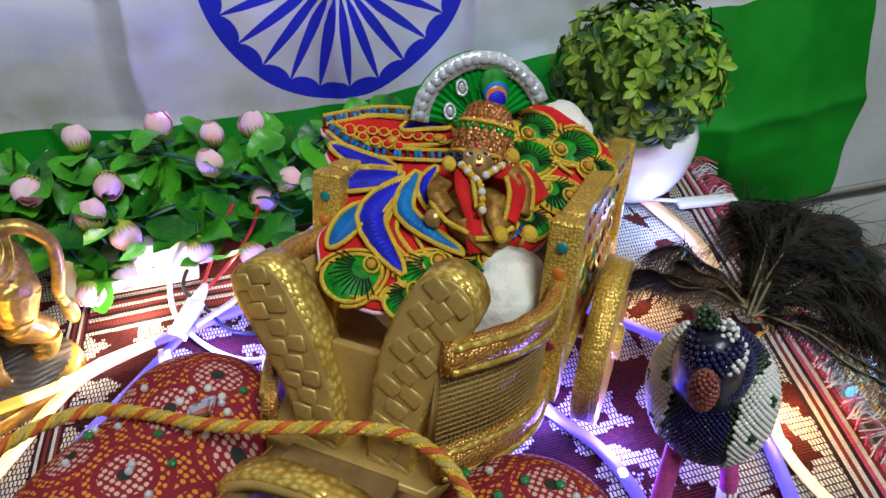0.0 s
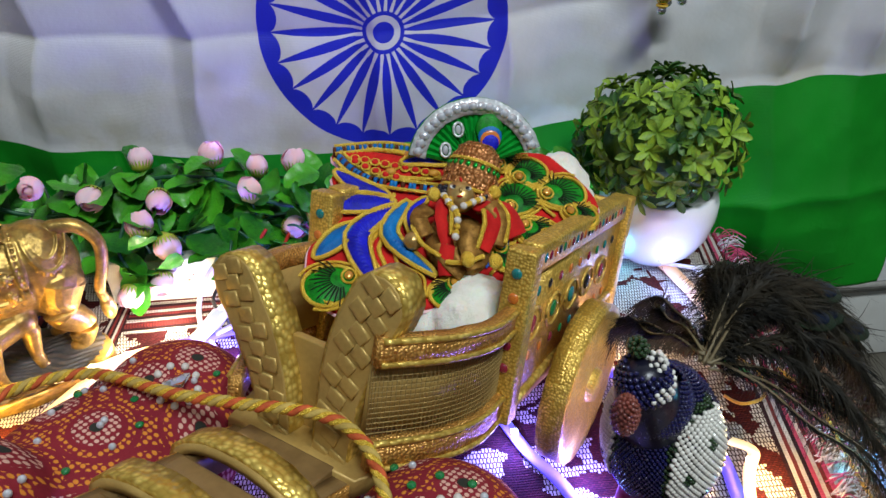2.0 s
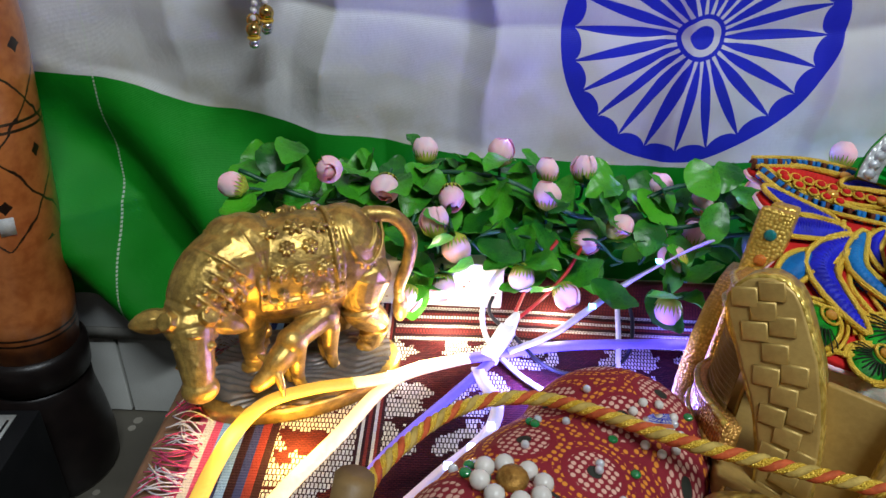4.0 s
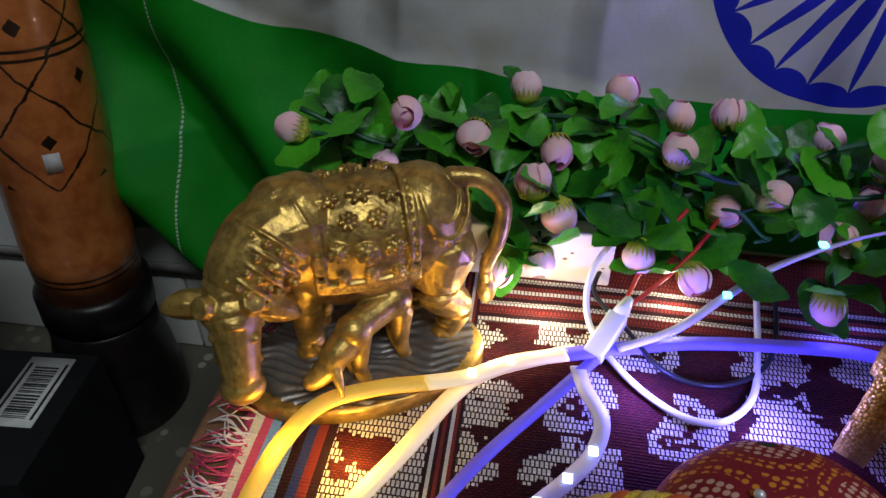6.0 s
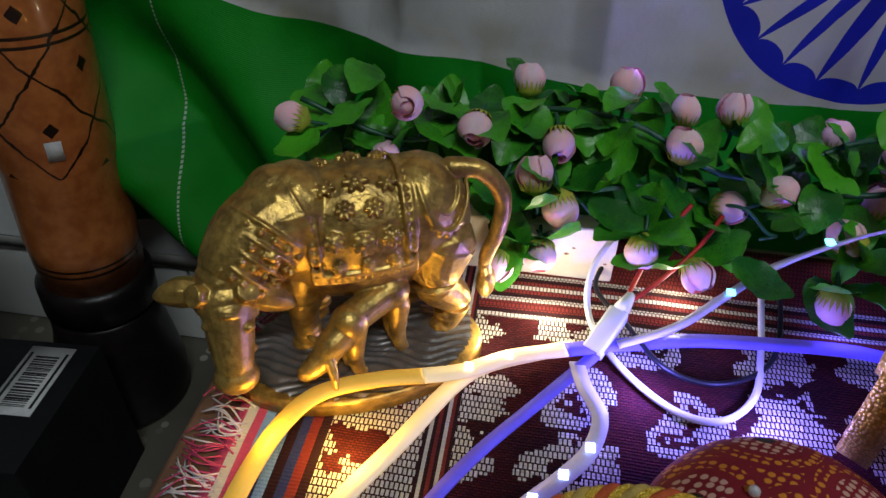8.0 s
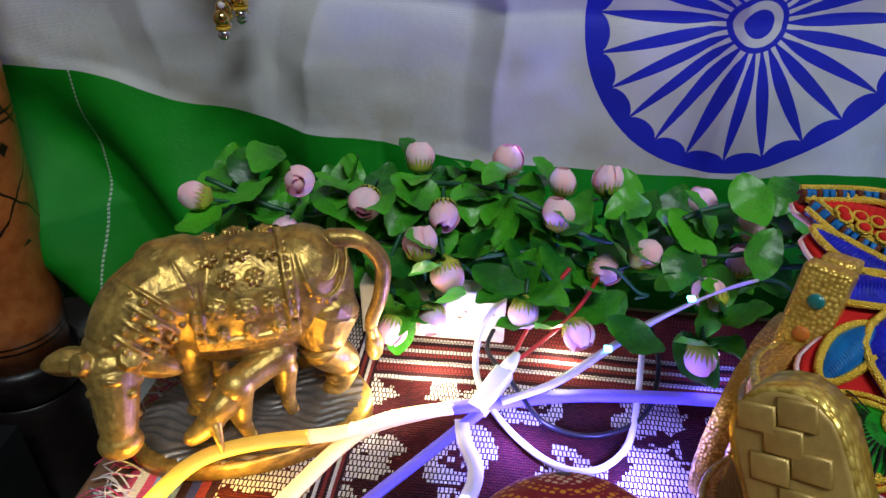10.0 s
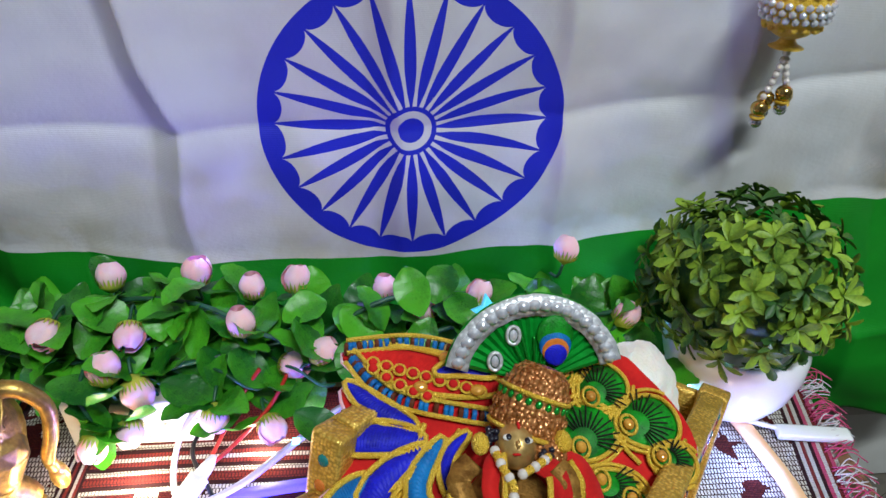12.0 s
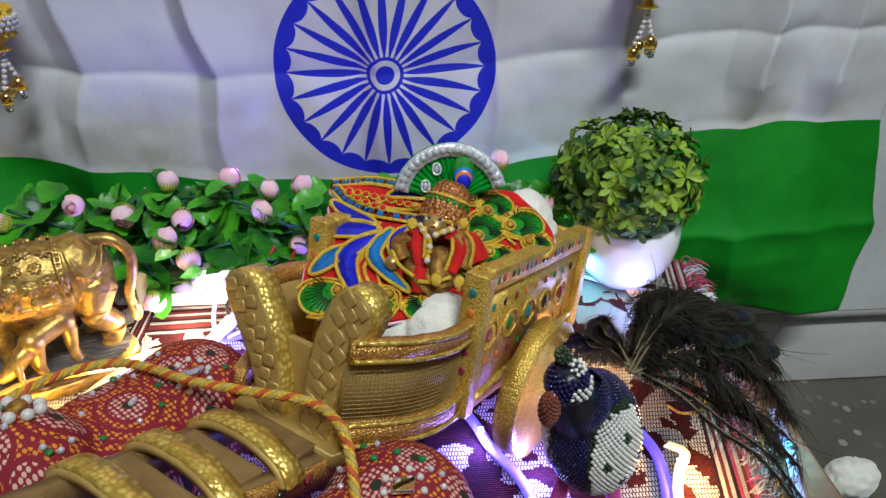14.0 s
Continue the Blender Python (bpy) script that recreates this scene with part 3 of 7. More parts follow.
def tube_light():
    """The room's own lamp, under the ceiling."""
    th = thing("tube_light", "white fluorescent tube light fixed under the ceiling", "ceiling light", pose(0.50, -0.85, 2.249, -90, 0, 0))
    part("batten", box(1.16, 0.03, 0.05, (0, 0.015, 0), 0.004), MAT["ceramic"], th)
    for x in (-0.57, 0.57):
        part("end_cap", box(0.02, 0.05, 0.04, (x, 0.05, 0), 0.004), MAT["ceramic"], th)


tube_light()


def low_table():
    th = thing("low_table", "low brown wooden table under the woven cloth", "table", pose(0, 0, FLOOR))
    part("tabletop", box(0.615, 0.62, 0.024, (0.0225, 0.155, -FLOOR - 0.016), 0.003), MAT["table_wood"], th)
    for x in (-0.26, 0.30):
        for y in (-0.12, 0.44):
            part("leg", box(0.035, 0.035, 0.2215, (x, y, 0.1108), 0.003), MAT["table_wood"], th)


low_table()


def right_edge(y):
    return 0.2395 + 0.2069 * y


def table_cloth():
    bm = bmesh.new()
    nx, ny = 130, 90
    grid = []
    for j in range(ny + 1):
        y = -0.14 + 0.595 * j / ny
        row = []
        for i in range(nx + 1):
            s = i / nx
            x = -0.262 + s * (right_edge(y) + 0.262)
            z = -0.0020 + 0.0016 * noise.noise(Vector((x * 16, y * 16, 0))) + 0.0005 * noise.noise(Vector((x * 90, y * 90, 3)))
            row.append(bm.verts.new((x, y, z)))
        grid.append(row)
    for j in range(ny):
        for i in range(nx):
            bm.faces.new((grid[j][i], grid[j][i + 1], grid[j + 1][i + 1], grid[j + 1][i]))
    th = thing("table_cloth", "handwoven maroon cloth with cream figures and striped ends", "table cloth")
    ob = part("cloth", bm, MAT["cloth"], th)
    solidify(ob, 0.0012, 1)
    # fringes: loose tufts of yarn along the two ends
    for end in (0, 1):
        for colour in ("fringe_pink", "fringe_white"):
            bm = bmesh.new()
            for k in range(420):
                y = -0.1 + 0.55 * rng.random()
                if (int(y * 55) % 2 == 0) != (colour == "fringe_pink") and rng.random() < 0.8:
                    continue
                x0 = -0.260 if end == 0 else right_edge(y) - 0.002
                d = -1 if end == 0 else 1
                far = 0.014 + 0.008 * rng.random()
                a = Vector((x0 + 0.006 * rng.random() * -d, y, 0.0005))
                b = a + Vector((d * far * 0.5, rng.uniform(-0.006, 0.006), 0.003 + 0.003 * rng.random()))
                c = a + Vector((d * far, rng.uniform(-0.01, 0.01), -0.001 + 0.003 * rng.random()))
                piece = sweep(spline([a, b, c], 4), circle(0.00045, 4))
                me = bpy.data.meshes.new("yarn")
                piece.to_mesh(me)
                piece.free()
                bm.from_mesh(me)
                bpy.data.meshes.remove(me)
            part("fringe", bm, MAT[colour], th, "loose yarn fringe", kind="stuff")


table_cloth()


def white_plank():
    th = thing("white_plank", "chipped white-painted block of wood standing behind the cloth", "plank", pose(-0.131, 0.417, 0))
    b = rough_up(box(0.088, 0.014, 0.036, (0, 0, 0.018), 0.0015), 0.0006, 60)
    part("block", b, MAT["plank"], th)
    part("screw", lathe([(0.0001, 0.0), (0.0032, 0.0), (0.0034, 0.0008), (0.0024, 0.0018), (0.0001, 0.002)], 14), MAT["steel"], th, "rusty screw head", m=pose(0.006, -0.007, 0.029, 90))
    for k in range(12):
        part("chip", ball(rng.uniform(0.0005, 0.0012), scale=(1.4, 0.15, 0.8), sub=1), MAT["table_wood"], th, "bare wood where paint has chipped", m=pose(rng.uniform(-0.04, 0.04), -0.00705, rng.uniform(0.004, 0.026)))


white_plank()


def flag():
    """The cloth hangs on the wall, sagging in the middle, with sharp folds from having lain folded."""
    low = [(-0.47, 0.124), (-0.40, 0.122), (-0.305, 0.101), (-0.208, 0.087), (-0.107, 0.076), (-0.001, 0.069), (0.053, 0.071), (0.124, 0.080), (0.217, 0.092), (0.339, 0.109), (0.389, 0.112), (0.431, 0.118), (0.60, 0.118)]
    # folds: x at the top, at the cross fold and at the seam; how far it stands out; width of the shaded and of the lit side
    folds = ((-0.345, -0.335, -0.330, 0.004, 0.026, 0.050), (-0.221, -0.213, -0.233, 0.013, 0.024, 0.060), (-0.119, -0.100, -0.104, 0.015, 0.020, 0.055), (0.034, 0.040, 0.040, 0.0085, 0.017, 0.060), (0.144, 0.148, 0.150, 0.0055, 0.010, 0.030),
             (0.255, 0.262, 0.267, 0.0090, 0.013, 0.050), (0.404, 0.396, 0.388, 0.017, 0.026, 0.045), (0.478, 0.470, 0.462, 0.012, 0.022, 0.040))

    def seam(x):
        for (a, za), (b, zb) in zip(low, low[1:]):
            if x <= b:
                s = (x - a) / (b - a)
                return za + (zb - za) * s * s * (3 - 2 * s)
        return low[-1][1]

    def cross(x):
        return 0.103 if x < 0.05 else 0.103 + 0.012 * min(1.0, (x - 0.05) / 0.3)
    bm = bmesh.new()
    uv = bm.loops.layers.uv.new("UVMap")
    nx, nv = 400, 210
    grid, flat = [], {}
    for j in range(nv + 1):
        v = -0.205 + 0.66 * j / nv
        row = []
        for i in range(nx + 1):
            s = i / nx
            right = 0.527 + (0.022 * min(1, -v / 0.12) - 0.02 * max(0, -v - 0.12) / 0.08 if v < 0 else 0)
            x = -0.465 + s * (right + 0.465)
            z0 = seam(x)
            z = z0 + v if v < 0 else (z0 + (0.278 - z0) * v / 0.21 if v < 0.21 else 0.278 + v - 0.21)
            y = 0.514 + 0.004 * math.sin(17 * x + 1.3 * math.sin(7 * z) + 0.5) + 0.004 * noise.noise(Vector((x * 9, z * 5, 1)))
            h = cross(x)
            for k, (xt, xm, xb, out, dark, lit) in enumerate(folds):
                c = xm + (xt - xm) * (v - h) / 0.1 if v > h else xb + (xm - xb) * max(v, -0.1) / h if v > 0 else xb - 0.06 * v
                c += 0.002 * math.sin(v * 60 + k)
                d = x - c
                tall = 1.55 * out * (0.80 + 0.20 * math.sin(v * 21 + 2 * k))
                near = min(1.0, max(0.0, (v - 0.005) / 0.05))
                tall *= 0.35 + 0.65 * near
                if d < 0:
                    q = min(1.0, -d / dark)
                    y -= tall * (1 - q) * (1 - 0.35 * q)
                else:
                    q = min(1.0, d / lit)
                    y -= tall * (1 - q) ** 1.6
            # the cross fold is a valley; another fold runs low in the green band
            up = v - h
            y += 0.0055 * math.exp(-abs(up) / (0.016 if up > 0 else 0.010))
            y -= 0.006 * math.exp(-abs(v + 0.108) / 0.012)
            y += 0.0012 * noise.noise(Vector((x * 40, z * 40, 8)))
            if v < 0.01:
                deep = min(1.0, (0.01 - v) / 0.15)
                y -= deep * (0.012 if x < 0.15 else 0.026)
                y += deep * (0.016 * math.sin(26 * x + 1.0 + 14 * v) + 0.012 * noise.noise(Vector((x * 13 + v * 9, v * 11, 5))))
                if x < -0.18:
                    y += deep * 0.030 * math.sin(38 * x + 30 * v)
            vert = bm.verts.new((x, min(y, 0.531), z))
            flat[vert] = (x, v)
            row.append(vert)
        grid.append(row)
    for j in range(nv):
        for i in range(nx):
            f = bm.faces.new((grid[j][i], grid[j][i + 1], grid[j + 1][i + 1], grid[j + 1][i]))
            for l in f.loops:
                l[uv].uv = flat[l.vert]
    ob = single("flag", bm, MAT["flag"], "creased saffron, white and green flag with a blue wheel", "flag")
    solidify(ob, 0.0006, 0)


flag()


# ---- the cart ----
MID = Vector((0.056, 0.2415, 0.154))
CART = pose(*MID, 0, -15.5, -126.87)


def along(x, y, z=0.0):
    """A level place x ahead of the cart's front posts and y to its left, z above the cloth."""
    return Vector((MID.x - 0.6 * x + 0.8 * y, MID.y - 0.8 * x - 0.6 * y, z))


GEMS = ("teal", "orangegem", "darkgem", "maroon", "maroon", "greengem", "orangegem")


def cart():
    th = thing("toy_cart", "gilded wooden toy cart with woven facing, netting sides and jewelled panels", "toy cart", CART)
    gem = {g: mesh_of(ball(1.0, sub=2, scale=(1, 1, 0.4)), "gem", MAT[g]) for g in set(GEMS)}

    def jewel(parent, g, at, r, turn=(0, 0, 0), stretch=1.0):
        part("gem", gem[g], None, parent, m=pose(*at, *turn) @ Matrix.Diagonal((r, r * stretch, r, 1)))
    # floor of the cart, narrowing to the front
    part("floor_board", plate([(-0.156, -0.056), (0.004, -0.056), (0.05, -0.046), (0.084, -0.034), (0.084, 0.034), (0.05, 0.046), (0.004, 0.056), (-0.156, 0.056)], 0.008, 0.001, -0.090), MAT["bronze"], th)
    # posts
    for x, h in ((0.0, 0.086), (-0.152, 0.076)):
        for y in (-0.0555, 0.0555):
            post = part("post", rough_up(box(0.011, 0.014, h, (0, 0, -h / 2), 0.0018), 0.0005, 90), MAT["gold"], th, m=pose(x, y, 0))
            if x == 0:
                for k in range(5):
                    jewel(post, GEMS[k], (0.0055, rng.uniform(-0.0005, 0.0005), -0.011 - 0.0115 * k), 0.0027, (0, 90, 0))
    # side panels, back panel, rails
    for y in (-0.0555, 0.0555):
        d = 1 if y > 0 else -1
        panel = part("side_panel", plate([(-0.1465, -0.066), (-0.0055, -0.080), (-0.0055, -0.003), (-0.1465, -0.003)], 0.006, 0.0008), MAT["gold"], th, m=Matrix.Translation((0, y + 0.003 * d if d < 0 else y + 0.003, 0)) @ pose(0, 0, 0, 90))
        rail = part("top_rail", rough_up(box(0.140, 0.011, 0.014, (-0.076, y, -0.006), 0.002), 0.0004, 120), MAT["gold"], th)
        for k in range(22):
            jewel(rail, GEMS[(k * 3) % 7], (-0.012 - 0.006 * k, y + 0.0055 * d, -0.006), 0.0019, (90, 0, 0), 1.35)
        for row in range(3):
            for k in range(9 if row != 1 else 5):
                step = 0.0145 if row != 1 else 0.026
                jewel(rail, GEMS[(k * 2 + row * 3) % 7], (-0.016 - step * k, y + 0.0035 * d, -0.024 - 0.017 * row), 0.0020 if row != 1 else 0.0034, (90, 0, 0), 1.4)
        # filigree of raised wire round the middle jewels
        for k in range(5):
            c = Vector((-0.016 - 0.026 * k, y + 0.0036 * d, -0.041))
            part("filigree", tube([c + Vector((0.0095 * math.cos(a), 0, 0.0085 * math.sin(a))) for a in [i * math.pi / 5 for i in range(10)]], 0.0008, 5, 2, True), MAT["braid"], th)
        part("edge_braid", tube([(-0.146, y + 0.004 * d, -0.064), (-0.076, y + 0.004 * d, -0.071), (-0.006, y + 0.004 * d, -0.078)], 0.0024, 6), MAT["braid"], th)
    part("back_panel", box(0.006, 0.097, 0.074, (-0.152, 0, -0.041), 0.0015), MAT["gold"], th)
    # bowed front sides: an upper and a lower band with netting between
    for d in (-1, 1):
        low_line = [(0.005, 0.0555 * d), (0.030, 0.0570 * d), (0.055, 0.0500 * d), (0.080, 0.0350 * d)]
        line = low_line if d > 0 else low_line[:3] + [(0.069, 0.0420 * d)]
        for name, z, h in (("upper_band", -0.033, 0.0115), ("lower_band", -0.0775, 0.0135)):
            run = line if name == "upper_band" else low_line
            ln = [(x, y, z + 0.006 * (x / 0.08)) for x, y in run]
            bandmesh = sweep(spline(ln, 8), [(-0.0028, -h / 2), (0.0028, -h / 2), (0.0028, h / 2), (-0.0028, h / 2)])
            part(name, rough_up(bandmesh, 0.0004, 140), MAT["copperbraid"], th, "copper-gold braid facing")
            for e in (-1, 1):
                part("piping", tube([(x, y + 0.003 * d, z + 0.006 * x / 0.08 + e * (h / 2 - 0.001)) for x, y in run], 0.0014, 6), MAT["braid"], th)
        bm = bmesh.new()
        pts = spline([(x, y - 0.001 * d, 0) for x, y in line], 16)
        rows = 15
        vs = [[bm.verts.new((q.x, q.y, -0.0710 + 0.0335 * r / rows + 0.006 * q.x / 0.08)) for q in pts] for r in range(rows + 1)]
        for r in range(rows):
            for k in range(len(pts) - 1):
                bm.faces.new((vs[r][k], vs[r][k + 1], vs[r + 1][k + 1], vs[r + 1][k]))
        net = part("netting", bm, MAT["netting"], th, "fine brass wire netting", smooth=False)
        wires = net.modifiers.new("wires", "WIREFRAME")
        wires.thickness, wires.use_even_offset = 0.00055, False
        bm2 = sweep(spline([(x * 0.97, y - 0.004 * d, -0.054 + 0.006 * x / 0.08) for x, y in line], 8), [(-0.0006, -0.018), (0.0006, -0.018), (0.0006, 0.018), (-0.0006, 0.018)])
        part("lining", bm2, MAT["bronze"], th, "gold-painted lining")
    # the two curved uprights in front, faced with woven tiles
    tile = mesh_of(plate([(-0.0042, -0.0034), (0.0042, -0.0034), (0.0042, 0.0034), (-0.0042, 0.0034)], 0.0010, 0.0006), "facing_tile", MAT["weave"])
    for d in (-1, 1):
        axis = [(0.015, -0.090), (0.016, -0.068), (0.0185, -0.047), (0.024, -0.028), (0.031, -0.011)] if d > 0 else [(0.014, -0.090), (0.0165, -0.072), (0.022, -0.055), (0.030, -0.039), (0.040, -0.0235)]
        wide = [0.0085, 0.0090, 0.0104, 0.0119, 0.0117]
        axis = [(a * d, b) for a, b in axis]
        cl = spline([(a, b, 0) for a, b in axis], 5)
        n = len(cl)
        left, rightside = [], []
        for i, q in enumerate(cl):
            s = i / (n - 1) * (len(wide) - 1)
            k = min(int(s), len(wide) - 2)
            w = wide[k] + (wide[k + 1] - wide[k]) * (s - k)
            t = (cl[min(i + 1, n - 1)] - cl[max(i - 1, 0)]).normalized()
            o = Vector((-t.y, t.x, 0)) * w
            left.append((q + o)[:2])
            rightside.append((q - o)[:2])
        t = (cl[-1] - cl[-2]).normalized()
        o = Vector((-t.y, t.x, 0))
        cap = [(cl[-1] + (o * math.cos(a) + t * math.sin(a)) * wide[-1])[:2] for a in [math.pi * (k + 1) / 9 for k in range(8)]]
        outline = left + cap + rightside[::-1]
        # the plate lies in its own x-y, which is turned to the cart's y-z
        stand = Matrix(((0, 0, 1, 0.062), (1, 0, 0, 0), (0, 1, 0, 0), (0, 0, 0, 1)))
        arm = part("front_upright", plate(outline, 0.015, 0.0012), MAT["bronze"], th, m=stand)
        edge = [Vector((x, y, 0)) for x, y in left + cap + rightside[::-1]]
        rim = sweep([e * 1.0 for e in edge], [(-0.0006, -0.0), (-0.0006, 0.0146), (0.0012, 0.0146), (0.0012, 0.0)], up=Vector((0, 0, 1)))
        part("edge_braid", rough_up(rim, 0.0005, 160), MAT["braid"], arm, "hammered gold braid edge")
        for i in range(2, n, 1):
            q = cl[i]
            t = (cl[min(i + 1, n - 1)] - cl[max(i - 1, 0)]).normalized()
            turn = math.degrees(math.atan2(t.y, t.x)) - 90
            if i % 2:
                continue
            s = i / (n - 1) * (len(wide) - 1)
            k = min(int(s), len(wide) - 2)
            w = wide[k] + (wide[k + 1] - wide[k]) * (s - k) - 0.0012
            row = int(2 * w / 0.0088)
            for c in range(-2, 3):
                a = (c + (0.5 if (i // 2) % 2 else 0)) * 0.0088
                if abs(a) > w - 0.0030:
                    continue
                pt = q + Vector((-t.y, t.x, 0)) * -a
                part("facing_tile", tile, None, arm, m=pose(pt.x, pt.y, 0.0152, 4, -5, turn - 14))
        for c in (-0.5, 0.5):
            pt = cl[-1] + t * 0.006 + o * c * 0.0088
            part("facing_tile", tile, None, arm, m=pose(pt.x, pt.y, 0.0152, 4, -5, turn - 14))
    part("dash_board", box(0.004, 0.030, 0.045, (0.066, 0, -0.064), 0.001), MAT["bronze"], th)
    # wheels
    spoke = mesh_of(sweep(spline([(0, 0, 0.008), (0, 0, 0.037)], 4), [(-0.0022, -0.003), (0.0022, -0.003), (0.0022, 0.003), (-0.0022, 0.003)], up=Vector((0, 1, 0))), "spoke", MAT["copperbraid"])
    for d in (-1, 1):
        wheel = part("wheel", rough_up(lathe([(0.0395, -0.0065), (0.046, -0.0065), (0.0462, 0.0), (0.046, 0.0065), (0.0395, 0.0065), (0.0390, 0.0)], 56), 0.0004, 150), MAT["gold"], th, "hammered gold wheel rim", m=pose(-0.0744, 0.072 * d, -0.0915, 90))
        part("disc", lathe([(0.001, -0.0035), (0.0396, -0.0035), (0.0396, 0.0035), (0.001, 0.0035)], 48), MAT["copperbraid"], wheel)
        part("hub", lathe([(0.001, -0.010), (0.009, -0.010), (0.011, -0.004), (0.011, 0.004), (0.009, 0.010), (0.001, 0.011)], 24), MAT["gold"], wheel)
        for k in range(12):
            a = 30 * k
            m = pose(0, 0, -0.0045 * d, 0, 0, a)
            jewel(wheel, GEMS[(k * 3) % 7], (0.030 * math.cos(radians(a)), 0.030 * math.sin(radians(a)), -0.0038 * d), 0.0036, (0, 0, a), 0.6)
            jewel(wheel, GEMS[(k * 2 + 1) % 7], (0.0185 * math.cos(radians(a + 15)), 0.0185 * math.sin(radians(a + 15)), -0.0038 * d), 0.0028, (0, 0, a + 15), 0.6)
            c = Vector((0.0295 * math.cos(radians(a)), 0.0295 * math.sin(radians(a)), -0.004 * d))
            u, w = Vector((math.cos(radians(a)), math.sin(radians(a)), 0)), Vector((-math.sin(radians(a)), math.cos(radians(a)), 0))
            part("filigree", tube([c + u * 0.0085 * math.cos(q) + w * 0.0058 * math.sin(q) for q in [i * math.pi / 4 for i in range(8)]], 0.0009, 5, 2, True), MAT["braid"], wheel)
    part("axle", sweep([Vector((-0.0744, -0.07, -0.0915)), Vector((-0.0744, 0.07, -0.0915))], circle(0.003, 10)), MAT["bronze"], th)
    # shaft: two beams, arched bands across them, the yoke with its pegs
    for d in (-1, 1):
        beam = part("shaft_beam", band([(0.02, 0.030 * d, -0.097), (0.10, 0.026 * d, -0.090), (0.17, 0.021 * d, -0.078), (0.235, 0.016 * d, -0.066)], 0.007, 0.014), MAT["wood"], th)
        part("beam_facing", band([(0.03, (0.030 + 0.0042) * d, -0.096), (0.10, (0.026 + 0.0042) * d, -0.090), (0.17, (0.021 + 0.0042) * d, -0.078)], 0.0012, 0.013), MAT["copperbraid"], th, "copper braid facing")
        for k in range(7):
            x = 0.045 + 0.017 * k
            yb = 0.030 - (x - 0.02) * 0.05 + 0.0052
            zb = -0.097 + (x - 0.02) * 0.095
            jewel(beam, ("maroon", "darkgem", "maroon")[k % 3], (x, yb * d, zb), 0.0042, (90, 0, 25), 0.55)
    for x in (0.108, 0.142, 0.176):
        base = -0.097 + (x - 0.02) * 0.13
        arch = [(x, 0.031 * math.cos(a), base + 0.013 * math.sin(a)) for a in [math.pi * k / 8 for k in range(9)]]
        part("arched_band", sweep(spline(arch, 4), [(-0.002, -0.0065), (0.002, -0.0065), (0.002, 0.0065), (-0.002, 0.0065)], up=Vector((1, 0, 0))), MAT["bronze"], th)
        arch2 = [(x, 0.0335 * math.cos(a), base + 0.0155 * math.sin(a)) for a in [math.pi * k / 8 for k in range(9)]]
        part("band_braid", rough_up(sweep(spline(arch2, 5), [(-0.0012, -0.0055), (0.0012, -0.0055), (0.0012, 0.0055), (-0.0012, 0.0055)], up=Vector((1, 0, 0))), 0.0006, 160), MAT["braid"], th, "hammered gold braid over the band")
    for x in (0.090, 0.125, 0.159, 0.200):
        part("shaft_plank", rough_up(box(0.016, 0.046, 0.006, (x, 0, -0.094 + (x - 0.02) * 0.13), 0.001), 0.0004, 80), MAT["wood"], th)
    part("yoke_bar", tube([(0.226, -0.090, -0.066), (0.229, -0.05, -0.060), (0.226, 0, -0.058), (0.229, 0.05, -0.060), (0.226, 0.090, -0.066)], 0.0075, 10), MAT["wood"], th)
    for y in (-0.083, -0.036, 0.036, 0.083):
        part("yoke_peg", sweep([Vector((0.226, y, -0.085)), Vector((0.226, y, -0.044))], circle(0.0042, 10)), MAT["wood"], th)


cart()


def cotton_bed():
    pieces = [ball(1, sub=4, scale=(0.072, 0.044, 0.024), at=(-0.066, 0, -0.060)), ball(1, sub=4, scale=(0.020, 0.046, 0.020), at=(-0.006, 0.002, -0.056)),
              ball(1, sub=3, scale=(0.026, 0.020, 0.022), at=(-0.012, 0.030, -0.046)), ball(1, sub=3, scale=(0.036, 0.026, 0.050), at=(-0.118, 0.022, -0.026)), ball(1, sub=3, scale=(0.03, 0.03, 0.03), at=(-0.115, -0.02, -0.035))]
    bm = join(*pieces)
    ob = single("cotton_bedding", bm, MAT["cotton"], "fluffy off-white cotton wool filling the cart", "cotton wool", CART)
    fluff(blend(ob, 0.0022), 0.006, 0.012)


cotton_bed()


# ---- the cushion, the doll and its finery ----
CUSHION = Matrix(((0.999, 0.0, 0.052, 0.079), (0.017, 0.942, -0.335, 0.275), (-0.049, 0.336, 0.941, 0.138), (0, 0, 0, 1)))


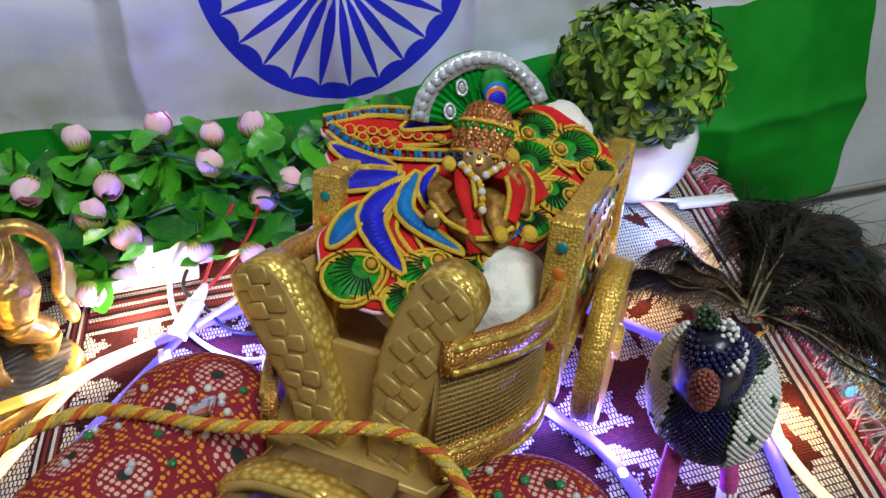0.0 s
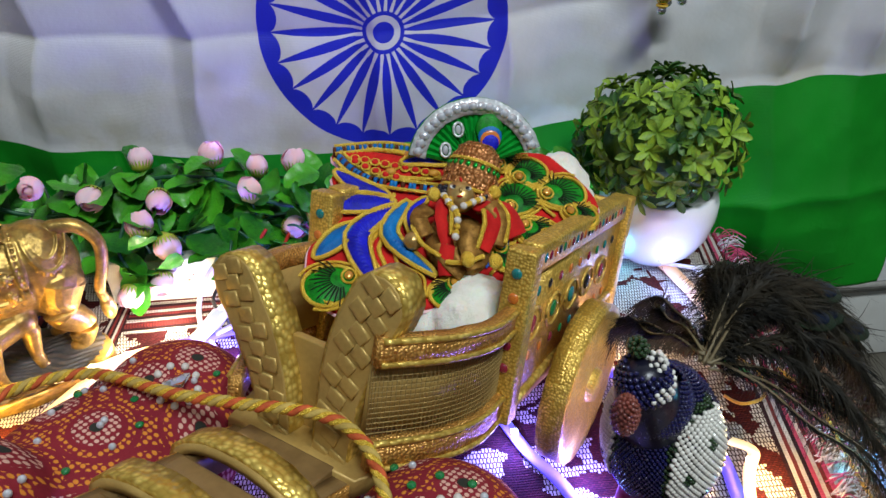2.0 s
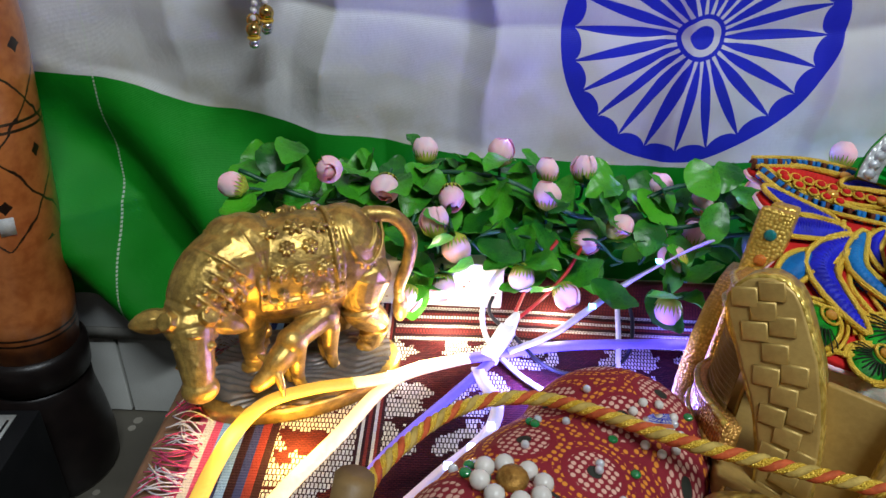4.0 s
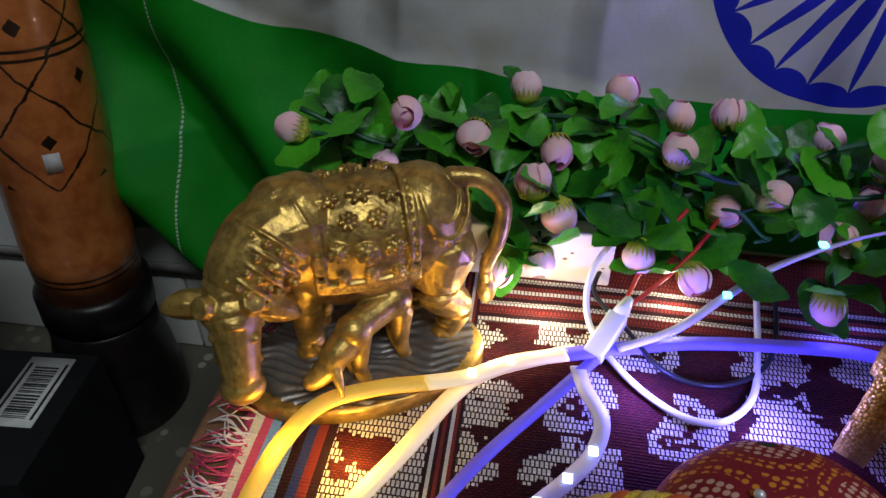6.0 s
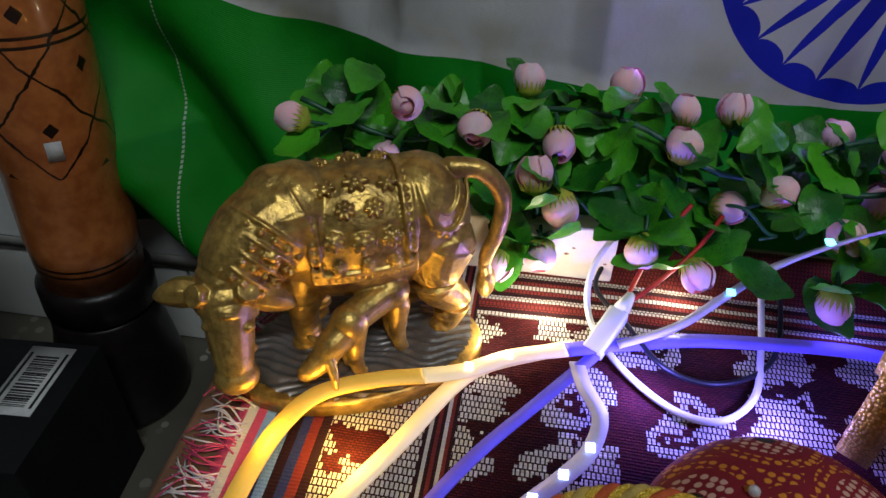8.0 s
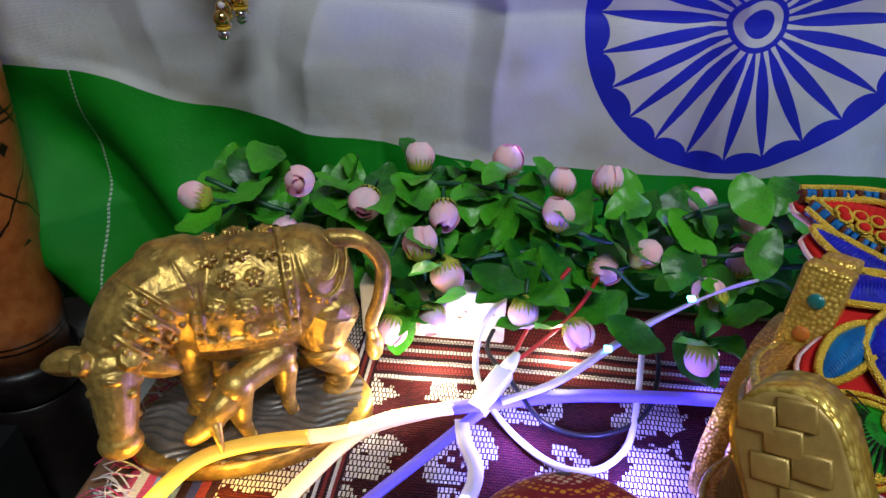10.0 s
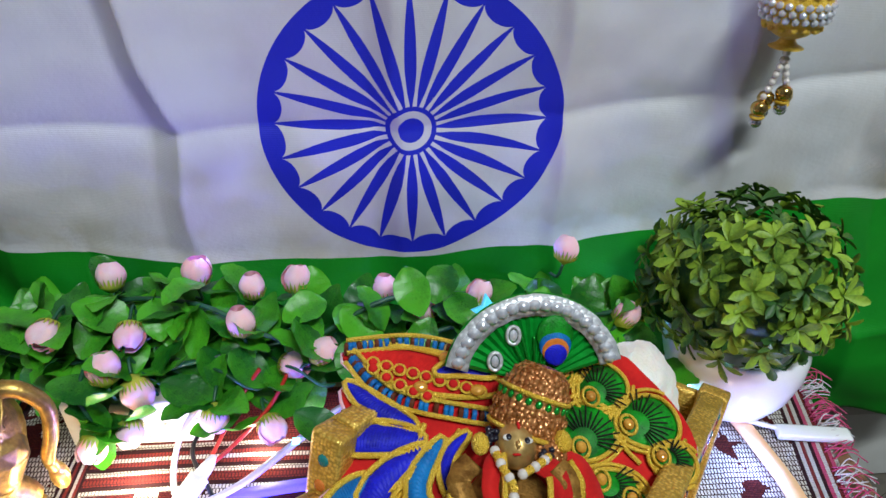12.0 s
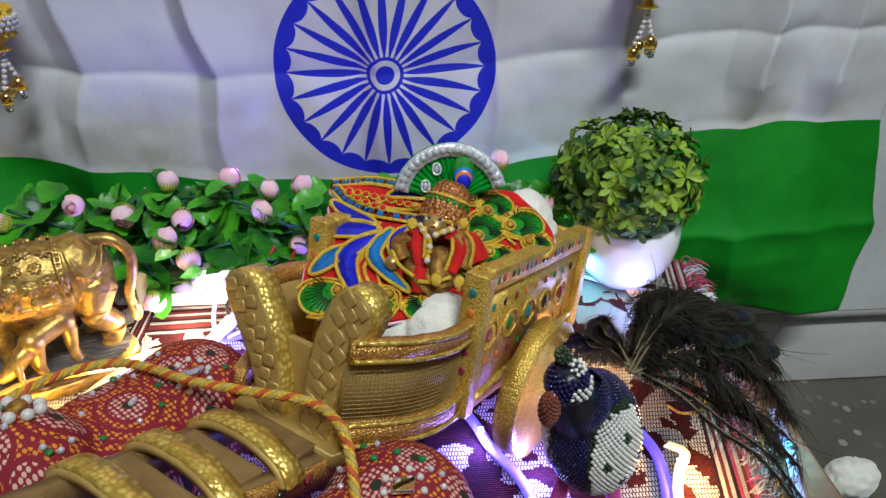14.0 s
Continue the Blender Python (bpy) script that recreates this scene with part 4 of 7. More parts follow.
def leafy(line, width, height, power=0.75, n=9, cross=8):
    """A puffed petal along a line, pointed at both ends."""
    cl = spline([(x, y, 0) for x, y in line], 5)
    bm = bmesh.new()
    rows = []
    m = len(cl)
    for i, q in enumerate(cl):
        s = i / (m - 1)
        w = width / 2 * max(0.04, math.sin(math.pi * min(1, 0.06 + 0.92 * s)) ** power)
        t = (cl[min(i + 1, m - 1)] - cl[max(i - 1, 0)]).normalized()
        o = Vector((-t.y, t.x, 0))
        rows.append([bm.verts.new(q + o * w * c + Vector((0, 0, height * (1 - c * c) ** 0.6 * (w / (width / 2)) ** 0.5))) for c in [-1 + 2 * k / cross for k in range(cross + 1)]])
    for a, b in zip(rows, rows[1:]):
        for k in range(cross):
            bm.faces.new((a[k], a[k + 1], b[k + 1], b[k]))
    edge = [r[0].co.copy() for r in rows] + [r[-1].co.copy() for r in rows[::-1]]
    bmesh.ops.recalc_face_normals(bm, faces=bm.faces[:])
    if sum(f.normal.z for f in bm.faces) < 0:
        bmesh.ops.reverse_faces(bm, faces=bm.faces[:])
    return bm, edge


def cushion():
    th = thing("peacock_cushion", "embroidered peacock-shaped cushion in blue, green and red with gold cord", "cushion", CUSHION)
    mm = 0.001
    back = [(-79, -30), (-78, -46), (-66, -60), (-50, -65), (-30, -62), (-7, -57), (16, -46), (37, -33), (60, -18), (75, -6), (74, 12), (62, 32), (52, 42), (25, 42), (-2, 36), (-18, 42), (-42, 45), (-67, 44), (-60, 33), (-67, 27), (-64, 14), (-72, 4), (-66, -8), (-77, -20)]
    back = [(q.x, q.y) for q in spline([(x * mm, y * mm, 0) for x, y in back], 3, True)]
    part("backing", plate(back, 0.004, 0.001, -0.004), MAT["scarlet"], th, "red felt backing")
    part("edging", tube([(x, y, -0.003) for x, y in back], 0.0013, 5, 1, True), MAT["petal"], th, "pink-white overlocked edge")

    def petal(line, width, material, h=0.0040, cord=0.0013, z=0.0):
        bm, edge = leafy([(x * mm, y * mm) for x, y in line], width * mm, h)
        bmesh.ops.translate(bm, vec=(0, 0, z), verts=bm.verts)
        p = part("petal", bm, MAT[material], th)
        cl = spline([(x * mm, y * mm, 0) for x, y in line], 16)
        m = len(cl)
        ribs = bmesh.new()
        for i in range(2, m - 2):
            s = i / (m - 1)
            w = width * mm / 2 * math.sin(math.pi * min(1, 0.06 + 0.92 * s)) ** 0.75
            t = (cl[i + 1] - cl[i - 1]).normalized()
            o = Vector((-t.y, t.x, 0)) * w * 0.93 + t * w * 0.25
            lift = Vector((0, 0, z + h * (w / (width * mm / 2)) ** 0.5))
            wide = t * (cl[i + 1] - cl[i - 1]).length * 0.2
            row = []
            for c in (-1, -0.6, 0, 0.6, 1):
                at = cl[i] + o * c + lift * max(0.0, 1 - c * c) ** 0.6 + Vector((0, 0, 0.0003))
                row.append((ribs.verts.new(at - wide), ribs.verts.new(at + Vector((0, 0, 0.00045))), ribs.verts.new(at + wide)))
            for a, b in zip(row, row[1:]):
                ribs.faces.new((a[0], b[0], b[1], a[1]))
                ribs.faces.new((a[1], b[1], b[2], a[2]))
        part("satin_stitch", ribs, MAT[material], p, kind="stuff")
        part("gold_cord", tube([e + Vector((0, 0, z + 0.0022)) for e in edge], cord, 6, 1, True), MAT["piping"], p)
        return p

    def stripes(p, line, width, material, count, z):
        """Satin stitches laid across a petal."""
        cl = spline([(x * mm, y * mm, 0) for x, y in line], 12)
        for k in range(1, count):
            i = int(k / count * (len(cl) - 1))
            t = (cl[i + 1] - cl[i - 1]).normalized()
            o = Vector((-t.y, t.x, 0)) * width * mm / 2
            part("stitch", tube([cl[i] - o, cl[i] + Vector((0, 0, z)), cl[i] + o], 0.0011, 5, 3), MAT[material], p)
    petal([(-37, 9), (-52, 17), (-65, 29)], 10, "royal", z=0.0004)
    petal([(-34, 3), (-52, 5), (-70, 2)], 14, "royal", z=0.0008)
    petal([(-54, -10), (-64, -18), (-75, -30)], 12, "azure")
    petal([(-33, 1), (-54, -18), (-46, -50)], 13, "royal", z=0.0012)
    petal([(-27, 4), (-38, -18), (-17, -45)], 9, "azure", z=0.0016)
    petal([(-17, 6), (-26, -4), (-27, -18)], 6, "royal", z=0.0012)
    petal([(-35, -8), (-46, -26), (-36, -50)], 4.5, "scarlet", 0.002)
    # head of the peacock: a red beaded field inside an arch of blue and brown stitches
    head = petal([(-62, 43), (-32, 33), (0, 25)], 19, "scarlet", 0.0035)

    def stitched(line, width, count):
        """A raised band whose stitches change from azure to brown."""
        cl = spline([(x * mm, y * mm, 0) for x, y in line], 24)
        for k in range(count):
            i = int((k + 0.5) / count * (len(cl) - 1))
            t = (cl[i + 1] - cl[i - 1]).normalized()
            o = Vector((-t.y, t.x, 0)) * width * mm / 2
            part("stitch", sweep(spline([cl[i] - o, cl[i] + Vector((0, 0, 0.004)), cl[i] + o], 4), [(-0.0011, -0.0006), (0.0011, -0.0006), (0.0008, 0.0005), (-0.0008, 0.0005)]), MAT["azure" if k % 3 else "brownthread"], head)
        for d in (-1, 1):
            run = []
            for i in range(0, len(cl), 4):
                t = (cl[min(i + 1, len(cl) - 1)] - cl[max(i - 1, 0)]).normalized()
                run.append(cl[i] + Vector((-t.y, t.x, 0)) * d * width * mm * 0.55 + Vector((0, 0, 0.0026)))
            part("gold_cord", tube(run, 0.0011, 6, 2), MAT["piping"], head)
    stitched([(-65, 45), (-36, 47), (-6, 39)], 5.5, 26)
    stitched([(-63, 40), (-46, 22), (-6, 12)], 6, 30)
    petal([(-29, 31), (-18, 33), (-4, 29)], 7.5, "royal", 0.0028, z=0.0032)
    for k in range(9):
        for d in (0, 1):
            x, y = -0.054 + 0.0054 * k, 0.0365 - 0.0017 * k - (0.0085 if d else 0.0) * math.sin(math.pi * (k + 1) / 10)
            if d and 4 < k:
                continue
            part("red_bead", ball(0.0019, (x, y, 0.0045), 2, (1, 1, 0.7)), MAT["scarlet"], head)
            part("bead_cord", tube([(x + 0.0024 * math.cos(a), y + 0.0024 * math.sin(a), 0.0042) for a in [i * math.pi / 4 for i in range(8)]], 0.0006, 5, 2, True), MAT["piping"], head)
    for x, y in ((-35, 25), (-12, 23), (-24, 38)):
        part("stone", ball(0.0026, (x * mm, y * mm, 0.005), 2, (1.2, 1, 0.6)), MAT["gemgold"], head)
    part("gold_cord", tube([(x * mm, y * mm, 0.003) for x, y in [(-34, 10), (-36, 5), (-44, -12), (-60, -22)]], 0.0012, 6), MAT["piping"], th)
    # eyes of the tail feathers
    for x, y, r, turn in ((-67, -46, 12, 200), (-36, -51, 11, 215), (-48, -62, 8, 210), (41, 25, 10.5, 40), (57, 9, 12, 10), (32, 6, 12, 55), (38, -19, 10, -40), (64, -8, 8, -20), (47, -26, 8, -45), (20, -33, 8, -60), (28, 37, 9, 70), (-12, -54, 8, 230)):
        c = Vector((x * mm, y * mm, 0))
        d = Vector((math.cos(radians(turn)), math.sin(radians(turn)), 0))
        o = Vector((-d.y, d.x, 0))
        r *= mm
        ring = [c + d * r * math.cos(a) * 1.12 + o * r * math.sin(a) * (0.95 - 0.18 * math.cos(a + math.pi)) for a in [2 * math.pi * k / 18 for k in range(18)]]
        bm = bmesh.new()
        mid = bm.verts.new(c + Vector((0, 0, 0.0035)))
        inner = [bm.verts.new(c + (q - c) * 0.75 + Vector((0, 0, 0.0028))) for q in ring]
        outer = [bm.verts.new(q) for q in ring]
        for k in range(18):
            bm.faces.new((mid, inner[k], inner[(k + 1) % 18]))
            bm.faces.new((inner[k], outer[k], outer[(k + 1) % 18], inner[(k + 1) % 18]))
        eye = part("feather_eye", bm, MAT["emerald"], th)
        part("gold_cord", tube([q + Vector((0, 0, 0.0016)) for q in ring], 0.0011, 5, 2, True), MAT["piping"], eye)
        part("gold_cord", tube([c + (q - c) * 1.20 + Vector((0, 0, 0.0018)) for q in ring[2:17]], 0.0009, 5, 2), MAT["piping"], eye)
        part("drop_stone", ball(0.0023, c - d * r * 0.75 + Vector((0, 0, 0.004)), 2, (1, 1.1, 0.7)), MAT["gemgold"], eye)
        part("stone_cord", tube([c - d * r * 0.75 + Vector((0.0034 * math.cos(a), 0.0042 * math.sin(a), 0.0036)) for a in [i * math.pi / 4 for i in range(8)]], 0.0007, 5, 2, True), MAT["piping"], eye)
        for k in range(15):
            a = radians(-77 + 11 * k)
            e = d * math.cos(a) + o * math.sin(a)
            root = c - d * r * 0.45
            part("stitch", tube([root + e * r * 0.45 + Vector((0, 0, 0.0038)), root + e * r * 0.95 + Vector((0, 0, 0.0036)), root + e * r * (1.30 if k % 2 else 1.12) + Vector((0, 0, 0.0026))], 0.00034, 4, 2), MAT["blackthread"], eye)
    for line in ([(-20, 8), (-36, -16), (-30, -48), (-8, -54)], [(10, 5), (26, -8), (24, -28), (10, -44)], [(-74, -36), (-72, -54), (-52, -60)], [(48, 30), (46, 18), (44, 2), (50, -8)]):
        part("gold_cord", tube([(x * mm, y * mm, 0.0015) for x, y in line], 0.0010, 5), MAT["piping"], th)
    part("blue_cord", tube([(x * mm, y * mm, 0.002) for x, y in [(12, 4), (22, -8), (21, -26), (8, -40)]], 0.0011, 5), MAT["bluegem"], th)


cushion()


def doll():
    """One plain shape: a head leaning aside, a wrapped body, drapes and one raised palm."""
    forms = [painted(ball(1, (-0.0015, -0.004, 0.0150), 3, (0.0078, 0.0094, 0.0078)), 0), painted(ball(1, (-0.004, -0.026, 0.003), 3, (0.017, 0.020, 0.0080)), 1), painted(ball(1, (-0.027, -0.027, 0.0085), 3, (0.0046, 0.0046, 0.0046)), 0), painted(ball(1, (-0.0022, -0.0068, 0.0224), 1, (0.0011, 0.0020, 0.0013)), 0),
             painted(ball(1, (-0.0052, -0.0036, 0.0216), 2, (0.0023, 0.0014, 0.0007)), 3), painted(ball(1, (0.0014, -0.0052, 0.0218), 2, (0.0023, 0.0014, 0.0007)), 3),
             painted(ball(1, (-0.0052, -0.0037, 0.0221), 2, (0.0011, 0.0012, 0.0005)), 2), painted(ball(1, (0.0014, -0.0053, 0.0223), 2, (0.0011, 0.0012, 0.0005)), 2), painted(ball(1, (-0.0030, -0.0102, 0.0217), 1, (0.0019, 0.0006, 0.0006)), 4), painted(ball(1, (-0.0012, 0.0006, 0.0224), 1, (0.0007, 0.0020, 0.0004)), 4)]
    # curls of dark beads at the temples
    for cx, cy in ((-0.0108, -0.0010), (0.0088, -0.0085)):
        for k in range(9):
            forms.append(painted(ball(0.0015, (cx + 0.0024 * math.cos(k * 2.4) * (k / 9) ** 0.5, cy + 0.0034 * math.sin(k * 2.4) * (k / 9) ** 0.5, 0.0165 + 0.0006 * (k % 3)), 1), 2))

    def drape(points, width, index, thick=0.0012):
        forms.append(painted(rough_up(band(points, width, thick, 10), 0.0007, 160), index))
    drape([(-0.0085, -0.007, 0.0170), (-0.0125, -0.016, 0.0185), (-0.0125, -0.026, 0.0150), (-0.0100, -0.035, 0.0100)], 0.0062, 4)
    drape([(0.0060, -0.012, 0.0170), (0.0110, -0.017, 0.0185), (0.0120, -0.025, 0.0150), (0.0060, -0.034, 0.0090)], 0.0080, 4)
    drape([(0.0130, -0.008, 0.0120), (0.0210, -0.014, 0.0120), (0.0260, -0.024, 0.0060)], 0.0110, 4)
    drape([(-0.0175, -0.009, 0.0120), (-0.0235, -0.016, 0.0135), (-0.0200, -0.026, 0.0110)], 0.0085, 1)
    drape([(0.0115, -0.014, 0.0195), (0.0165, -0.021, 0.0165), (0.0140, -0.032, 0.0090)], 0.0070, 1)
    drape([(0.0020, -0.024, 0.0160), (-0.0010, -0.034, 0.0140), (0.0020, -0.045, 0.0070)], 0.0090, 1)
    drape([(-0.0150, -0.032, 0.0120), (-0.0120, -0.040, 0.0110), (-0.0040, -0.047, 0.0060)], 0.0080, 1)
    drape([(-0.0105, -0.034, 0.0130), (-0.0125, -0.041, 0.0110), (-0.0130, -0.047, 0.0060)], 0.0070, 4)
    # gold ribbon edges
    for line in ([(-0.0075, -0.009, 0.0195), (-0.0080, -0.018, 0.0205), (-0.0090, -0.030, 0.0160)], [(0.0080, -0.018, 0.0200), (0.0075, -0.026, 0.0175), (0.0030, -0.036, 0.0120)], [(0.0165, -0.012, 0.0190), (0.0205, -0.020, 0.0160), (0.0180, -0.032, 0.0100)], [(-0.0270, -0.020, 0.0120), (-0.0235, -0.031, 0.0120), (-0.0150, -0.040, 0.0120)], [(-0.0130, -0.043, 0.0115), (-0.0040, -0.044, 0.0120), (0.0060, -0.040, 0.0110)]):
        forms.append(painted(rough_up(tube(line, 0.0013, 6, 8), 0.0003, 400), 5))
    bm = join(*forms)
    single("doll", bm, [MAT["doll"], MAT["dollcloth"], MAT["hair"], MAT["whitebead"], MAT["scarlet"], MAT["piping"]], "small brass doll in gold brocade and red drapes", "doll", CUSHION)


doll()


def turban():
    th = thing("turban", "copper lace turban with rows of sequins and green foil", "turban", CUSHION @ pose(0.0045, 0.0065, 0.011, -56, 0, -24) @ Matrix.Diagonal((0.86, 0.80, 1.02, 1)))
    part("wrap", rough_up(lathe([(0.006, -0.006), (0.0145, -0.005), (0.0165, -0.001), (0.0165, 0.006), (0.0150, 0.013), (0.0125, 0.019), (0.009, 0.022), (0.002, 0.0225)], 36), 0.0004, 150), MAT["copper"], th)
    sequin = mesh_of(ball(0.0016, sub=1, scale=(1, 0.5, 1)), "sequin", MAT["copper"])
    foil = mesh_of(ball(0.0018, sub=1, scale=(1, 0.45, 1)), "foil", MAT["greenfoil"])
    for row, (r, z) in enumerate(((0.0168, 0.000), (0.0170, 0.0045), (0.0160, 0.009), (0.0148, 0.0135), (0.0126, 0.018))):
        for k in range(22):
            a = 360 / 22 * (k + 0.5 * (row % 2))
            part("sequin", foil if row == 2 else sequin, None, th, m=pose(r * math.cos(radians(a)), r * math.sin(radians(a)), z, 0, 0, a + 90))
    for z in (-0.003, 0.0115):
        r = 0.0166 if z < 0 else 0.0158
        part("gold_cord", tube([(r * math.cos(a), r * math.sin(a), z) for a in [i * math.pi / 6 for i in range(12)]], 0.001, 5, 3, True), MAT["piping"], th)
    part("rosette", rough_up(ball(1, (0.012, -0.008, -0.007), 3, (0.010, 0.007, 0.006)), 0.0012, 300), MAT["copper"], th, "gathered gold lace bow")


turban()


def necklace():
    th = thing("pearl_necklace", "string of cream pearls and gold beads round the doll", "necklace", CUSHION)
    pearl, bead = mesh_of(ball(0.0020, sub=2), "pearl", MAT["pearl"]), mesh_of(ball(0.0017, sub=2), "gold_bead", MAT["piping"])
    line = spline([(-0.0105, -0.008, 0.020), (-0.0085, -0.015, 0.0215), (-0.0055, -0.022, 0.021), (-0.0075, -0.033, 0.018)], 4) + spline([(0.0085, -0.011, 0.020), (0.0045, -0.014, 0.022), (-0.002, -0.0175, 0.0225)], 4)
    for k, q in enumerate(line):
        part("pearl" if k % 3 == 0 else "gold_bead", pearl if k % 3 == 0 else bead, None, th, m=Matrix.Translation(q))
    for x, y in ((-0.015, -0.004), (0.016, -0.004), (-0.003, -0.046), (0.010, -0.048)):
        part("gold_clasp", ball(1, (x, y, 0.017), 2, (0.0035, 0.0045, 0.003)), MAT["piping"], th)


necklace()


def crest():
    """A pleated half-round fan behind the turban."""
    m = Matrix(((1.0, 0.0, 0.0, 0.0905), (0.0, 0.42, -0.9075, 0.297), (0.0, 0.9075, 0.42, 0.152), (0, 0, 0, 1)))
    th = thing("fan_crest", "green pleated fan crest with silver sequin rim", "crest", m)
    bm = bmesh.new()
    n = 40
    rows = []
    for k in range(n + 1):
        a = radians(14 + 152 * k / n)
        z = 0.0009 * (1 if k % 2 else -1)
        rows.append([bm.verts.new((r * math.cos(a) * 0.98, r * math.sin(a) * 1.02, z * (r / 0.03))) for r in (0.003, 0.012, 0.022, 0.031)])
    for a, b in zip(rows, rows[1:]):
        for k in range(3):
            bm.faces.new((a[k], a[k + 1], b[k + 1], b[k]))
    solidify(part("fan", bm, MAT["fan"], th, smooth=False), 0.0006, 0)
    ring = [(0.0325 * math.cos(radians(a)), 0.0325 * math.sin(radians(a)), 0.001) for a in range(14, 168, 9)]
    part("rim", rough_up(sweep(spline(ring, 6), [(-0.0045, -0.0008), (0.0045, -0.0008), (0.0045, 0.0010), (-0.0045, 0.0010)], up=Vector((0, 0, 1))), 0.0005, 240), MAT["silver"], th, "silver sequin lace")
    part("rim_cord", tube([(1.13 * x, 1.13 * y, 0) for x, y, z in ring], 0.0008, 5), MAT["emerald"], th)
    stone = mesh_of(ball(0.0028, sub=1, scale=(1.2, 1, 0.35)), "crystal", MAT["crystal"])
    for a in range(18, 166, 8):
        part("crystal", stone, None, th, m=pose(0.0325 * math.cos(radians(a)), 0.0325 * math.sin(radians(a)), 0.0024))
    for x, y in ((-0.016, 0.010), (-0.0085, 0.0205)):
        part("drop_crystal", ball(1, (x, y, 0.002), 2, (0.0017, 0.0026, 0.0012)), MAT["crystal"], th)
        part("drop_rim", tube([(x + 0.0026 * math.cos(a), y + 0.0037 * math.sin(a), 0.002) for a in [i * math.pi / 5 for i in range(10)]], 0.0008, 5, 2, True), MAT["silver"], th)
    for r, at, k in ((0.0076, 0.0200, "emerald"), (0.0066, 0.0160, "azure"), (0.0056, 0.0142, "orangegem"), (0.0048, 0.0128, "royal")):
        part("plume_eye", ball(1, (0.0085, at, 0.0012 + (0.0082 - r) * 0.5), 3, (r, r * 1.1, 0.0016)), MAT[k], th)
    for k in range(-2, 3):
        part("rib", tube([(0.001 * k, 0.004, 0.0018), (0.005 * k, 0.020, 0.0018)], 0.0005, 5), MAT["greenfoil"], th)


crest()


# ---- the pair of draught animals ----
def bull(side, seed):
    """A stuffed bull of tie-dyed cloth, standing level beside the shaft."""
    c, s = -0.6, -0.8
    y = 0.069 * side
    o = along(0.165, y)
    m = Matrix(((c, -s, 0, o.x), (s, c, 0, o.y), (0, 0, 1, 0), (0, 0, 0, 1)))
    th = thing("bull_figurine", "stuffed bull of maroon tie-dyed cloth with pearls and mirrors" if side < 0 else "stuffed bull of maroon tie-dyed cloth beside the shaft", "toy bull", m, group="draught bulls")
    forms = [ball(1, (-0.010, 0.004 * side, 0.074), 3, (0.074, 0.043, 0.038)), ball(1, (-0.063, 0.003 * side, 0.077), 3, (0.037, 0.038, 0.036)), ball(1, (0.026, 0, 0.103), 3, (0.029, 0.033, 0.036)),
             ball(1, (0.070, 0, 0.092), 3, (0.032, 0.022, 0.026)), ball(1, (0.108, 0, 0.082), 3, (0.026, 0.016, 0.017))]
    for x in (-0.055, 0.035):
        for yy in (-0.020, 0.020):
            forms.append(tube([(x, yy, 0.07), (x + 0.003, yy, 0.035), (x, yy, 0.0005)], 0.011, 10))
    body = part("body", join(*forms), MAT["dotted"], th)
    blend(body, 0.004, 4)
    pearl, stud, dark = mesh_of(ball(0.0029, sub=2), "pearl", MAT["pearl"]), mesh_of(ball(0.0016, sub=2), "crystal_stud", MAT["crystal"]), mesh_of(ball(0.0019, sub=2, scale=(1, 1, 0.6)), "dark_stud", MAT["greengem"])

    def top(x, yy):
        z = 0
        for cx, cy, cz, a, b, h in ((-0.010, 0.004 * side, 0.074, 0.074, 0.043, 0.038), (-0.063, 0.003 * side, 0.077, 0.037, 0.038, 0.036), (0.026, 0, 0.103, 0.029, 0.033, 0.036), (0.070, 0, 0.092, 0.032, 0.022, 0.026)):
            q = 1 - ((x - cx) / a) ** 2 - ((yy - cy) / b) ** 2
            if q > 0:
                z = max(z, cz + h * math.sqrt(q))
        return z
    # a mirror ringed with pearls on the rump, a flower of pearls on the hump
    gx, gy = -0.057, 0.012
    part("mirror", box(0.010, 0.010, 0.0018, bevel=0.0004), MAT["mirror"], th, "small square mirror", m=pose(gx, gy, top(gx, gy) + 0.0012, 8, -12, 30))
    for k in range(9):
        a = radians(40 * k)
        x, yy = gx + 0.0088 * math.cos(a), gy + 0.0088 * math.sin(a)
        part("pearl", pearl, None, th, m=pose(x, yy, top(x, yy) + 0.0004) @ Matrix.Scale(0.60, 4))
    for k in range(8):
        a = radians(45 * k)
        x, yy = 0.018 + 0.0088 * math.cos(a), -0.003 + 0.0088 * math.sin(a)
        part("pearl", pearl, None, th, m=pose(x, yy, top(x, yy) + 0.0014))
    part("centre_stone", ball(0.0045, (0.018, -0.003, top(0.018, -0.003) + 0.001), 2, (1, 1, 0.6)), MAT["dollcloth"], th)
    r = random.Random(seed)
    for k in range(46):
        x, yy = r.uniform(-0.075, 0.06), r.uniform(-0.027, 0.027)
        z = top(x, yy)
        if z > 0.08:
            part("crystal_stud" if k % 3 else "dark_stud", stud if k % 3 else dark, None, th, m=pose(x, yy, z + 0.0002))


bull(-1, 3)
bull(1, 5)


